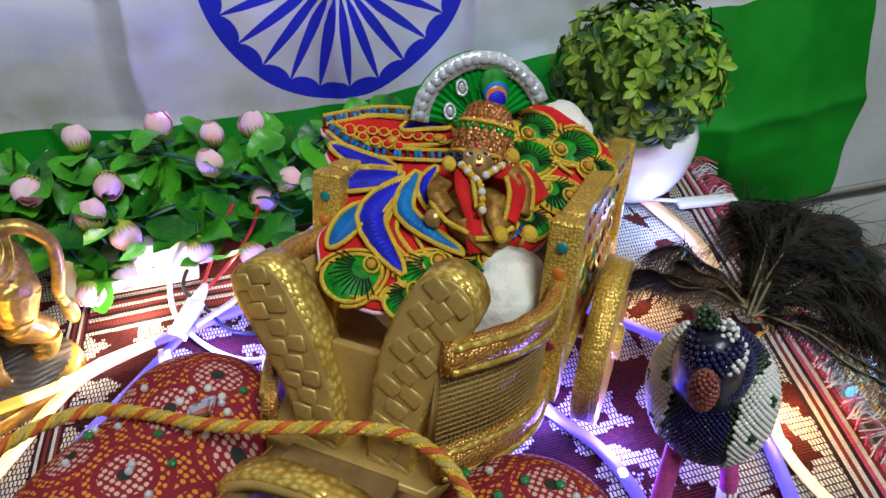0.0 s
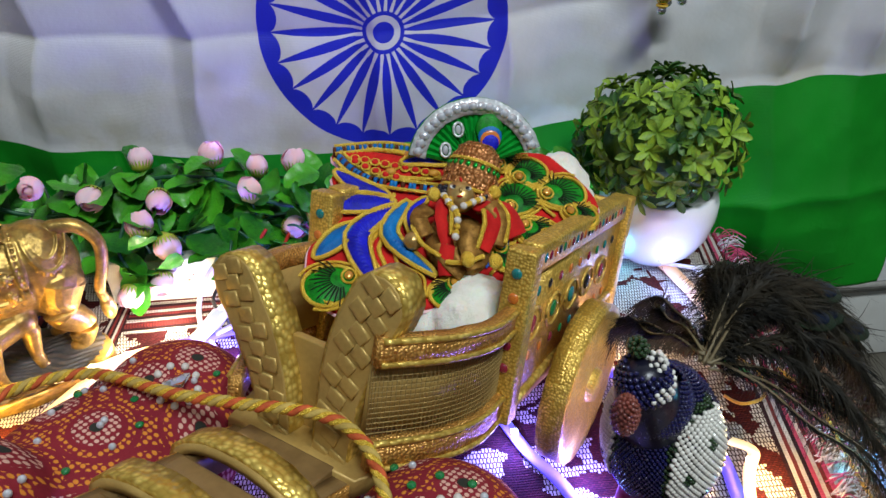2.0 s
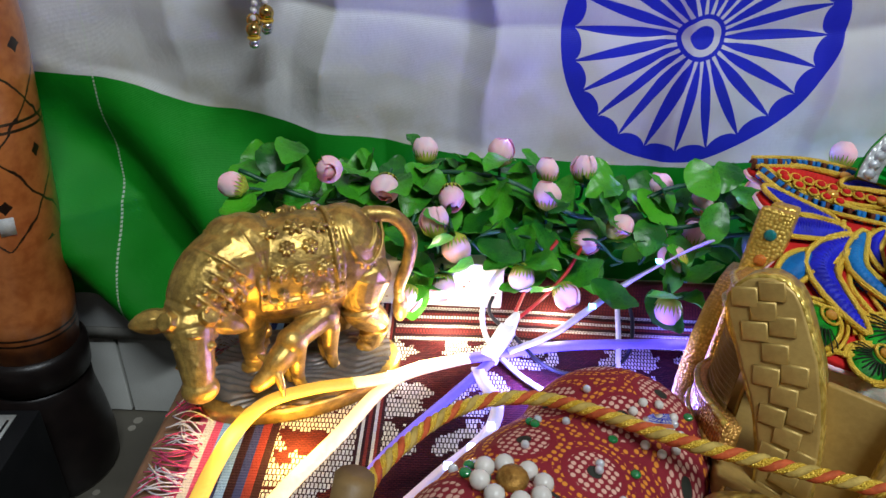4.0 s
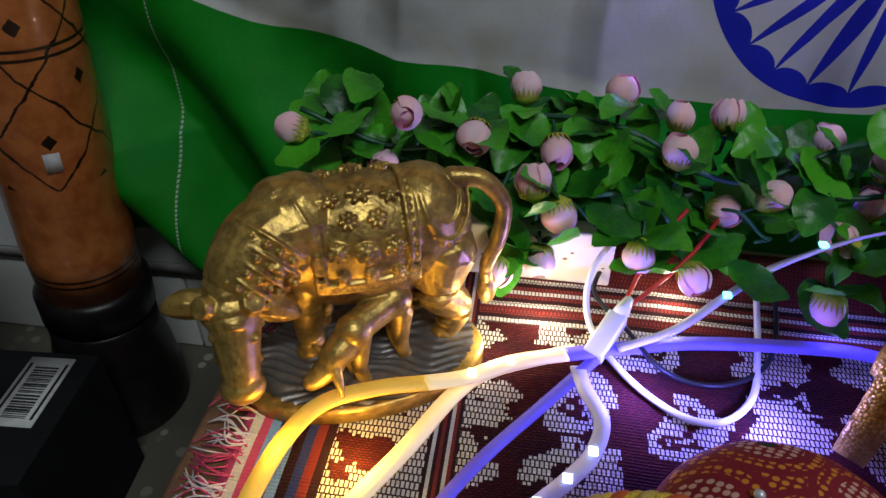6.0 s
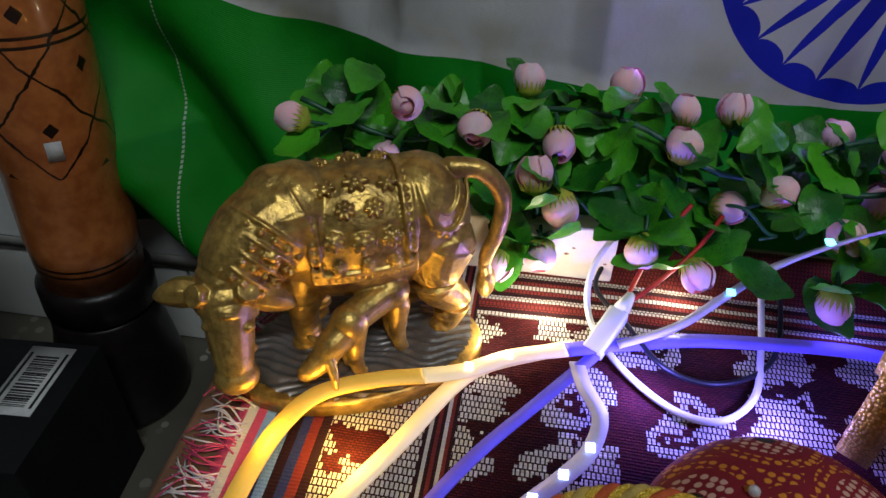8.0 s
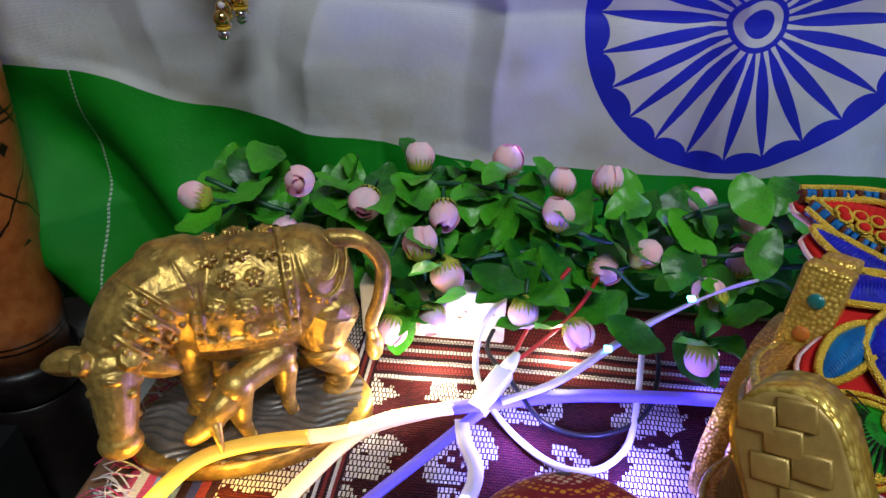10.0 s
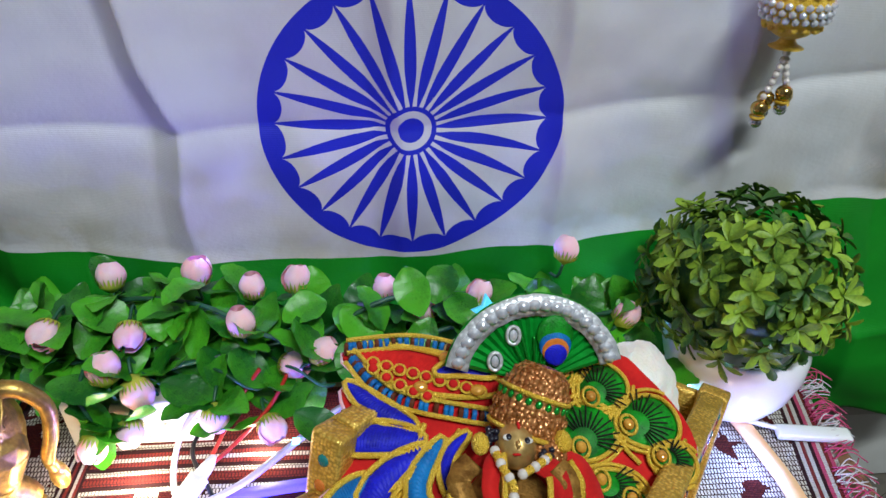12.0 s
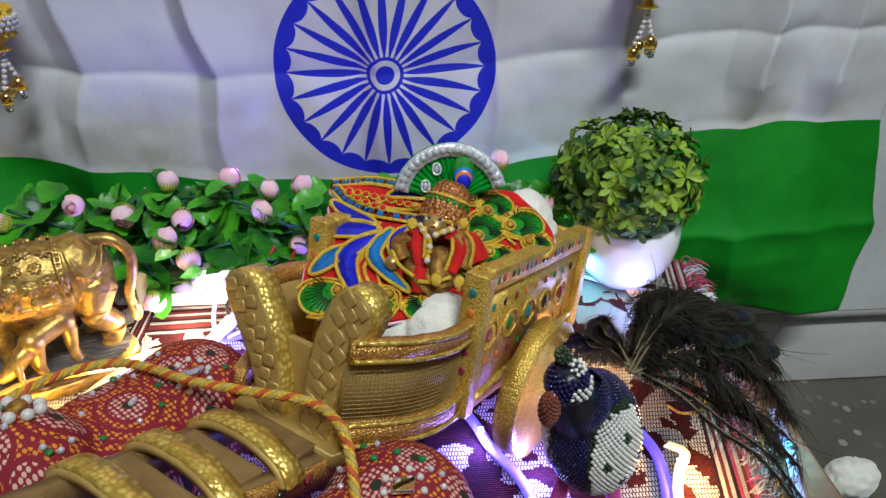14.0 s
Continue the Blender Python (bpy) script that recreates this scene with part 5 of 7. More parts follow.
def rein():
    """Three twisted strands run from the yoke over the bull to the cart."""
    line = spline([(-0.128, 0.086, 0.118), (-0.146, 0.108, 0.130), (-0.152, 0.150, 0.116), (-0.137, 0.181, 0.110), (-0.118, 0.197, 0.109), (-0.096, 0.200, 0.110), (-0.075, 0.190, 0.1135), (-0.052, 0.176, 0.1165), (-0.026, 0.166, 0.118), (0.008, 0.154, 0.120), (0.024, 0.142, 0.119), (0.032, 0.124, 0.116), (0.036, 0.092, 0.104), (0.034, 0.050, 0.095), (0.020, 0.01, 0.085), (-0.02, -0.02, 0.07)], 26)
    th = thing("twisted_rein", "twisted rein of orange, cream and gold cord", "rope")
    far = 0.0
    runs = [[], [], [], []]
    last = line[0]
    side = None
    for i, q in enumerate(line):
        far += (q - last).length
        last = q
        d = (line[min(i + 1, len(line) - 1)] - line[max(i - 1, 0)]).normalized()
        s = d.cross(Vector((0, 0, 1))).normalized()
        w = s.cross(d)
        for k in range(4):
            a = far / 0.0140 * 2 * math.pi + k * math.pi / 2
            runs[k].append(q + (s * math.cos(a) + w * math.sin(a)) * 0.0014)
    for k, name in enumerate(("rope_orange", "piping", "rope_cream", "piping")):
        part("strand", sweep(runs[k], circle(0.0014 if k % 2 == 0 else 0.0012, 6)), MAT[name], th)


rein()


# ---- figurines ----
def cow():
    """A cast cow that licks her calf: one plain shape, on its own cast base."""
    # local: x from rump to head, y to the side that faces the calf, z up
    ax = Vector((-0.912, -0.411, 0)).normalized()
    side = Vector((-ax.y, ax.x, 0))
    m = Matrix(((ax.x, side.x, 0, -0.2165), (ax.y, side.y, 0, 0.3470), (0, 0, 1, 0.0), (0, 0, 0, 1)))

    def limb(points, r0, r1, n=18):
        shaft = tube(points, 1.0, n, 6, grow=lambda s: r0 + (r1 - r0) * s)
        return join(shaft, ball(r0 * 0.995, points[0], 2), ball(r1 * 0.995, points[-1], 2))
    forms = [ball(1, (-0.029, 0, 0.071), 3, (0.0255, 0.0250, 0.032)), ball(1, (-0.001, 0, 0.0675), 3, (0.047, 0.0275, 0.0345)), ball(1, (0.027, 0, 0.075), 3, (0.024, 0.0245, 0.031)), ball(1, (0.034, 0, 0.0960), 3, (0.0125, 0.0115, 0.0100)),
             limb([(0.030, 0.002, 0.081), (0.047, 0.010, 0.078), (0.0595, 0.020, 0.066)], 0.0240, 0.0138), ball(1, (0.0612, 0.0265, 0.0612), 3, (0.0142, 0.0110, 0.0108)), limb([(0.061, 0.029, 0.057), (0.0615, 0.038, 0.046), (0.0618, 0.046, 0.036)], 0.0118, 0.0076), ball(1, (0.0618, 0.0468, 0.0335), 3, (0.0098, 0.0084, 0.0076)),
             limb([(0.040, 0.009, 0.074), (0.048, 0.016, 0.060), (0.042, 0.010, 0.047)], 0.013, 0.004)]
    # brow band, nose band, eyes and nostrils
    forms.append(tube([(0.0492, 0.0315, 0.0540), (0.0610, 0.0395, 0.0620), (0.0728, 0.0275, 0.0555)], 0.0016, 6))
    forms.append(tube([(0.0520, 0.0395, 0.0415), (0.0615, 0.0465, 0.0485), (0.0712, 0.0370, 0.0430)], 0.0015, 6))
    for p in ((0.0528, 0.0395, 0.0542), (0.0698, 0.0365, 0.0555)):
        forms.append(ball(1, p, 2, (0.0026, 0.0026, 0.0020)))
    for p in ((0.0580, 0.0505, 0.0330), (0.0660, 0.0495, 0.0335)):
        forms.append(ball(1, p, 2, (0.0019, 0.0019, 0.0014)))
    legs = [(-0.039, 0.0155), (-0.028, -0.009), (0.030, 0.011), (0.023, -0.009)]
    for i, (x, y) in enumerate(legs):
        back = i < 2
        forms.append(limb([(x, y * 0.8, 0.062), (x + (0.005 if back else -0.001), y, 0.042), (x - (0.005 if back else 0.0), y, 0.027), (x, y, 0.010)], 0.0155 if back else 0.0105, 0.0050))
        forms.append(ball(1, (x + 0.001, y, 0.0115), 2, (0.0072, 0.0062, 0.0050)))
        for z in (0.0185, 0.0215):
            forms.append(tube([(x - 0.001 + 0.0058 * math.cos(a), y + 0.0056 * math.sin(a), z) for a in [k * math.pi / 4 for k in range(8)]], 0.0012, 5, 2, True))
    # tail, ears, horns
    forms.append(limb([(-0.044, 0.002, 0.096), (-0.058, 0.006, 0.0945), (-0.0675, 0.010, 0.082), (-0.0655, 0.013, 0.065), (-0.0600, 0.0135, 0.050), (-0.0605, 0.0125, 0.040)], 0.0050, 0.0033))
    forms.append(ball(1, (-0.0612, 0.0120, 0.0325), 2, (0.0052, 0.0048, 0.0110)))
    for foot, tip in (((0.0530, 0.0255, 0.0610), (0.0325, 0.0260, 0.0500)), ((0.0695, 0.0230, 0.0630), (0.0905, 0.0200, 0.0620))):
        a, b = Vector(foot), Vector(tip)
        forms.append(tube([a, (a + b) / 2 + Vector((0, 0, 0.0012)), b], 1.0, 8, 6, grow=lambda s: 0.0012 + 0.0058 * math.sin(math.pi * min(1, s * 0.85 + 0.15))))
    for foot, tip in (((0.0530, 0.0300, 0.0650), (0.0505, 0.0340, 0.0695)), ((0.0695, 0.0290, 0.0660), (0.0735, 0.0320, 0.0690))):
        forms.append(tube([foot, tip], 1.0, 8, 4, grow=lambda s: 0.0062 - 0.0012 * s))

    # saddle cloth in relief: borders, beads and flowers
    def skin(x, a):
        """A place on the barrel: along x, a degrees down from the back."""
        q = 1 - ((x + 0.001) / 0.070) ** 2
        r = 0.0276 * math.sqrt(max(q, 0.3))
        return Vector((x, r * math.sin(radians(a)), 0.0675 + r * 1.26 * math.cos(radians(a))))

    def petals(c, n, count, big):
        u = n.cross(Vector((0, 0, 1))).normalized()
        w = n.cross(u)
        forms.append(ball(0.0017 * big, c + n * 0.0014, 2))
        for k in range(count):
            a = 2 * math.pi * k / count
            q = u * math.cos(a) + w * math.sin(a)
            forms.append(tube([c + q * 0.0022 * big + n * 0.0006, c + q * 0.0050 * big + n * 0.0006], 0.00125 * big, 6, 3))
    for x in (-0.0225, -0.0190, 0.0200, 0.0235):
        forms.append(tube([skin(x, a) * 1.0 for a in range(-105, 106, 15)], 0.0013, 6, 2))
    for a in range(-100, 101, 8):
        for x in (-0.02075, 0.02175):
            forms.append(ball(0.0013, skin(x, a) * 1.0, 1))
    for d in (-1, 1):
        for a in (97, 104):
            forms.append(tube([skin(x / 1000, a * d) for x in range(-21, 24, 4)], 0.0013, 6, 2))
        for k in range(14):
            forms.append(ball(0.0012, skin(-0.018 + 0.003 * k, 100.5 * d), 1))
        for x, a, big, count in ((-0.011, 70, 1.0, 8), (0.021, 68, 1.0, 8), (0.005, 72, 1.15, 9), (-0.003, 46, 0.9, 7), (0.013, 45, 0.9, 7), (0.005, 22, 1.25, 6), (-0.012, 26, 1.0, 6), (0.022, 24, 1.0, 6), (-0.012, 90, 0.7, 7), (0.004, 90, 0.7, 7), (0.020, 90, 0.7, 7)):
            x = 0.8 * x - 0.0035
            c = skin(x, a * d)
            petals(c, (c - Vector((x, 0, 0.0675))).normalized(), count, big * 0.92)
        # scalloped half discs on the rump and the shoulder
        for cx, span, ring in ((-0.038, 0.012, 11), (0.036, 0.011, 11)):
            for row in (1.0, 0.68):
                pts = []
                for k in range(ring):
                    q = math.pi * k / (ring - 1)
                    x = cx - span * row * math.cos(q)
                    a = (22 + 52 * row * math.sin(q)) * d
                    p = skin(x, a)
                    p += Vector((0, p.y, p.z - 0.068)).normalized() * (0.0012 if cx < 0 else 0.0018)
                    pts.append(p)
                forms.append(tube(pts, 0.0011, 6, 2))
                if row == 1.0:
                    forms.extend(ball(0.0017, p - Vector((0, 0, 0.0022)), 1) for p in pts[1:-1])
    for k in range(6):
        forms.append(ball(0.0030, Vector((0.0390 + 0.0006 * k, 0.0275 - 0.0010 * k, 0.0800 - 0.0058 * k)), 2))
    for k in range(12):
        a = 2 * math.pi * k / 12
        forms.append(ball(0.0018, Vector((0.034 + 0.0130 * math.cos(a), 0.0120 * math.sin(a), 0.0960)), 1))
    for k in range(4):
        c = Vector((0.0400, 0.0075, 0.0790)) + Vector((0.0048, 0.0036, -0.0040)) * k
        ax2 = Vector((0.66, 0.50, -0.56)).normalized()
        u = ax2.cross(Vector((0, 1, 0))).normalized()
        w = ax2.cross(u)
        rr = 0.0208 - 0.0017 * k
        forms.append(tube([c + (u * math.cos(q) + w * math.sin(q)) * rr for q in [i * math.pi / 8 for i in range(16)]], 0.0011, 6, 2, True))
        for i in range(18):
            q = i * math.pi / 9
            forms.append(ball(0.0017, c + ax2 * 0.0032 + (u * math.cos(q) + w * math.sin(q)) * (rr - 0.0004), 1))
    # the calf, head turned up to its mother
    calf = [limb([(-0.008, 0.020, 0.050), (0.006, 0.027, 0.047), (0.018, 0.034, 0.045)], 0.0095, 0.0090), ball(1, (-0.008, 0.020, 0.050), 3, (0.0110, 0.0105, 0.0105)), ball(1, (0.017, 0.034, 0.044), 3, (0.0105, 0.0100, 0.0110)), limb([(0.018, 0.034, 0.041), (0.027, 0.040, 0.037), (0.032, 0.043, 0.033)], 0.0095, 0.0075), limb([(0.031, 0.043, 0.033), (0.038, 0.046, 0.029), (0.043, 0.048, 0.027)], 0.0076, 0.0050),
            limb([(0.030, 0.049, 0.032), (0.029, 0.055, 0.026), (0.029, 0.057, 0.020)], 0.0034, 0.0012), limb([(0.034, 0.038, 0.037), (0.039, 0.034, 0.039)], 0.0030, 0.0012)]
    for x, y in ((0.014, 0.039), (0.018, 0.030), (-0.012, 0.026), (-0.010, 0.016)):
        calf.append(limb([(x, y - 0.003, 0.042), (x + 0.002, y, 0.024), (x, y, 0.010)], 0.0066, 0.0033))
        calf.append(ball(1, (x, y, 0.0110), 2, (0.0045, 0.0042, 0.0032)))
    for k in range(6):
        c = Vector((-0.004 + 0.0040 * k, 0.0215 + 0.0022 * k, 0.0555 - 0.0008 * k))
        for d in (-1, 1):
            calf.append(tube([c, c + Vector((0.0052 * d + 0.002, 0.0085 + 0.0018 * d, -0.0075))], 0.0007, 5, 2))
    for b in calf:
        bmesh.ops.transform(b, verts=b.verts, matrix=Matrix.Translation((-0.0040, 0.003, 0.0015)) @ Matrix.Scale(0.86, 4))
    bm = join(*forms, *calf)
    body = single("cow_figurine", bm, MAT["brass"], "antique brass cow with embossed saddle cloth nuzzling her calf", "figurine", m)
    blend(body, 0.0006, 1)
    base = plate([(0.060 * math.cos(a) * (1 + 0.05 * math.sin(3 * a)) + 0.004, 0.040 * math.sin(a) * (1 + 0.06 * math.cos(2 * a)) + 0.016) for a in [2 * math.pi * k / 48 for k in range(48)]], 0.0085, 0.002, 0.0008)
    top = bmesh.new()
    n = 90
    grid = [[top.verts.new((-0.060 + 0.128 * i / n, -0.028 + 0.088 * j / n, 0.0)) for i in range(n + 1)] for j in range(n + 1)]
    for j in range(n):
        for i in range(n):
            mid = (grid[j][i].co + grid[j + 1][i + 1].co) / 2
            if ((mid.x - 0.004) / 0.057) ** 2 + ((mid.y - 0.016) / 0.037) ** 2 < 0.98:
                top.faces.new((grid[j][i], grid[j][i + 1], grid[j + 1][i + 1], grid[j + 1][i]))
    for v in list(top.verts):
        if not v.link_faces:
            top.verts.remove(v)
        else:
            v.co.z = 0.0108 + 0.0008 * math.sin(v.co.y * 1100 + 300 * v.co.x + 12 * noise.noise(v.co * 45))
    stand = thing("figurine_base", "oval dark cast base with rippled lines under the cow", "base", m)
    part("plinth", base, MAT["brass"], stand, "brass rim of the base")
    part("ground", top, MAT["base_metal"], stand, "rippled dark metal ground")


cow()


def peacock():
    """A beaded toy with a tail of real feathers."""
    at = Vector((0.158, 0.168, 0.0))
    th = thing("beaded_peacock", "navy beaded peacock toy with white wing patches and dark feathers", "toy bird", Matrix.Translation(at))
    mid, size = Vector((0, 0, 0.0745)), (0.0245, 0.0275, 0.0360)
    skull = Vector((-0.022, -0.017, 0.126))
    body = [ball(1, mid, 3, size), tube([(-0.006, -0.004, 0.090), (-0.015, -0.011, 0.108), skull[:]], 1.0, 14, 6, grow=lambda s: 0.0185 - 0.0075 * s), ball(1, skull, 3, (0.0100, 0.0105, 0.0100))]
    core = part("body", join(*body), MAT["hair"], th)
    blend(core, 0.0022, 3)
    r = random.Random(11)

    def beads(name, material, centre, radii, keep, label, count, bead=0.00125, grow=1.02):
        bm = bmesh.new()
        golden = math.pi * (3 - math.sqrt(5))
        for k in range(count):
            zz = 1 - 2 * (k + 0.5) / count
            q = math.sqrt(1 - zz * zz)
            n = Vector((q * math.cos(golden * k), q * math.sin(golden * k), zz))
            if keep(n):
                p = Vector(centre) + Vector((n.x * radii[0], n.y * radii[1], n.z * radii[2])) * grow
                bmesh.ops.create_icosphere(bm, subdivisions=1, radius=bead * r.uniform(0.9, 1.1), matrix=Matrix.Translation(p))
        part(name, bm, MAT[material], th, label, kind="stuff")

    def patch(n, wider=0.0):
        """Whether this side of the body lies on one of the two wings."""
        az = math.degrees(math.atan2(n.y, n.x)) % 360
        for c, half in ((290, 38), (150, 42)):
            off = abs((az - c + 180) % 360 - 180)
            if -0.62 - wider < n.z < 0.78 + wider and off < (half + 60 * wider) * (1 - 0.35 * max(0, -n.z)):
                return True
        return False

    def spot(n):
        az = math.atan2(n.y, n.x)
        return math.sin(az * 7.5 + 0.6) * math.sin(n.z * 8.5 + 0.9) > 0.74
    wing_size = (0.0255, 0.0285, 0.0370)
    beads("navy_beads", "navybead", mid, size, lambda n: not patch(n, 0.08), "dark blue glass beads", 3300, 0.00098)
    beads("edge_beads", "greenbead", mid, size, lambda n: patch(n, 0.08) and not patch(n), "olive beads round the wings", 3300, 0.00098)
    beads("wing_beads", "whitebead", mid, wing_size, lambda n: patch(n) and not spot(n), "white beads of the wing patches", 2600, 0.00122)
    beads("wing_spots", "greenbead", mid, wing_size, lambda n: patch(n) and spot(n), "dark green bead spots", 2600, 0.00122)
    beads("head_beads", "navybead", skull, (0.0104, 0.0110, 0.0104), lambda n: n.z < 0.75, "dark beads of the head", 260)
    beads("neck_beads", "navybead", (-0.012, -0.009, 0.106), (0.0150, 0.0150, 0.0170), lambda n: abs(n.z) < 0.8, "dark beads of the neck", 900, 0.00105)
    beads("face_beads", "whitebead", skull, (0.0112, 0.0118, 0.0112), lambda n: -0.2 < n.z < 0.35 and (n.x * 0.75 - n.y * 0.66) > 0.62, "white beads beside the eye", 240)
    beads("brow_beads", "whitebead", skull + Vector((0.004, 0.000, 0.0085)), (0.0035, 0.0040, 0.0040), lambda n: True, "white beads on the brow", 26)
    beads("beak_beads", "brownbead", (-0.0335, -0.0310, 0.1225), (0.0045, 0.0050, 0.0088), lambda n: True, "red-brown bead beak", 150, 0.0011)
    beads("comb_beads", "greenbead", skull + Vector((-0.002, 0.005, 0.0125)), (0.0035, 0.0045, 0.0030), lambda n: True, "green bead comb", 40)
    for d in (-1, 1):
        leg = part("leg", tube([(0.013 * d, -0.004, 0.045), (0.018 * d - 0.002, -0.012, 0.022), (0.020 * d - 0.002, -0.014, 0.002)], 0.0044, 10), MAT["pinkleg"], th, "pink thread-wrapped leg")
        part("tip", sweep([Vector((0.0192 * d - 0.002, -0.013, 0.012)), Vector((0.020 * d - 0.002, -0.014, 0.0005))], circle(0.0048, 10)), MAT["white_wire"], leg)
    # tail: drooping shafts with long loose barbs that curl at their ends
    root = Vector((0.022, 0.016, 0.103))
    arching = [(0.077, 0.077, 0.105), (0.107, 0.102, 0.083), (0.127, 0.082, 0.085), (0.142, 0.052, 0.070), (0.140, 0.022, 0.055), (0.122, 0.000, 0.052), (0.097, 0.032, 0.100), (0.087, 0.018, 0.086), (0.112, 0.042, 0.095), (0.060, 0.082, 0.100), (0.132, 0.067, 0.088), (0.112, 0.112, 0.070), (0.092, 0.117, 0.080), (0.120, 0.060, 0.100), (0.090, 0.060, 0.112), (0.104, 0.080, 0.100)]
    trailing = [(0.142, -0.003, 0.030), (0.150, 0.012, 0.030), (0.132, -0.024, 0.020), (0.144, -0.018, 0.012)]
    wisps = [(0.005, 0.080, 0.072), (0.012, 0.098, 0.062), (0.028, 0.100, 0.074), (0.020, 0.070, 0.082)]
    for i, e in enumerate(arching + trailing + wisps):
        full, trail = i < len(arching), len(arching) <= i < len(arching) + len(trailing)
        e = root + (Vector(e) - root) * (0.84 if full or trail else 1.0)
        half = (root + e) / 2 + Vector((r.uniform(-0.006, 0.006), r.uniform(-0.006, 0.006), 0.020 + 0.008 * r.random() if full else 0.008))
        cl = spline([root + Vector((r.uniform(-0.003, 0.003), r.uniform(-0.003, 0.003), r.uniform(-0.004, 0.003))), (root + half) / 2 + Vector((0, 0, 0.005)), half, (half + e) / 2 + Vector((0, 0, 0.006)), e], 12)
        bm = bmesh.new()
        n = len(cl)

        def strand(start, go, bend, long, wide, steps):
            last = None
            w = Vector((-go.y, go.x, 0.35)).normalized() * wide
            p, d = start.copy(), go.normalized()
            for q in range(steps + 1):
                u = q / steps
                p.z = max(p.z, 0.0015)
                pair = [bm.verts.new(p - w * (1 - 0.75 * u)), bm.verts.new(p + w * (1 - 0.75 * u))]
                if last:
                    bm.faces.new((last[0], last[1], pair[1], pair[0]))
                last = pair
                d = (d + bend * (0.25 + 1.1 * u)).normalized()
                p = p + d * long / steps
        for k in range(3, n - 1):
            u = k / (n - 1)
            t = (cl[k + 1] - cl[k - 1]).normalized()
            o = t.cross(Vector((0, 0, 1))).normalized()
            for d in (-1, 1):
                for rep in range(13 if full else 7):
                    long = (0.010 + 0.022 * u) * r.uniform(0.6, 1.25) if full else (0.012 + 0.020 * u) * r.uniform(0.5, 1.2)
                    go = t * r.uniform(0.55, 1.1) + o * d * (r.uniform(0.05, 0.75) if full else r.uniform(0.0, 0.28)) + Vector((0, 0, r.uniform(-0.15, 0.40 if full else 0.1)))
                    bend = o * -d * r.uniform(-0.15, 0.45) + Vector((0, 0, r.uniform(-0.95, -0.10))) + o * r.uniform(-0.35, 0.35) - t * r.uniform(0.0, 0.25)
                    strand(cl[k] + t * r.uniform(0, 0.004), go, bend, long, 0.00034, 8)
        for rep in range(5 if full else 2):
            k = r.randrange(n // 2, n - 1)
            go = (cl[k] - cl[k - 2]).normalized() + Vector((r.uniform(-0.7, 0.7), r.uniform(-0.7, 0.7), r.uniform(-0.2, 0.5)))
            strand(cl[k], go, Vector((r.uniform(-0.4, 0.4), r.uniform(-0.4, 0.4), r.uniform(-0.4, 0.2))), r.uniform(0.025, 0.045), 0.00036, 9)
        f = part("tail_feather", bm, MAT["feather"], th, "loose dark peacock feather", smooth=False)
        part("shaft", sweep(cl, circle(0.0007, 5), grow=lambda s: 1.2 - 0.9 * s), MAT["rachis"], f)
        if i in (1, 3, 6, 8, 12, 13):
            q = cl[int(n * 0.84)]
            t = (cl[int(n * 0.84) + 1] - cl[int(n * 0.84) - 1]).normalized()
            turn = math.degrees(math.atan2(t.y, t.x))
            part("eye", ball(1, (0, 0, 0), 3, (0.0155, 0.0095, 0.0012)), MAT["eyegreen"], f, "dull bronze-green eye", m=pose(q.x, q.y, q.z + 0.001, 12, 14, turn))
            part("pupil", ball(1, (0.002, 0, 0.0006), 3, (0.0095, 0.0062, 0.0012)), MAT["eyeblue"], f, "dark blue heart of the eye", m=pose(q.x, q.y, q.z + 0.0014, 12, 14, turn))


peacock()


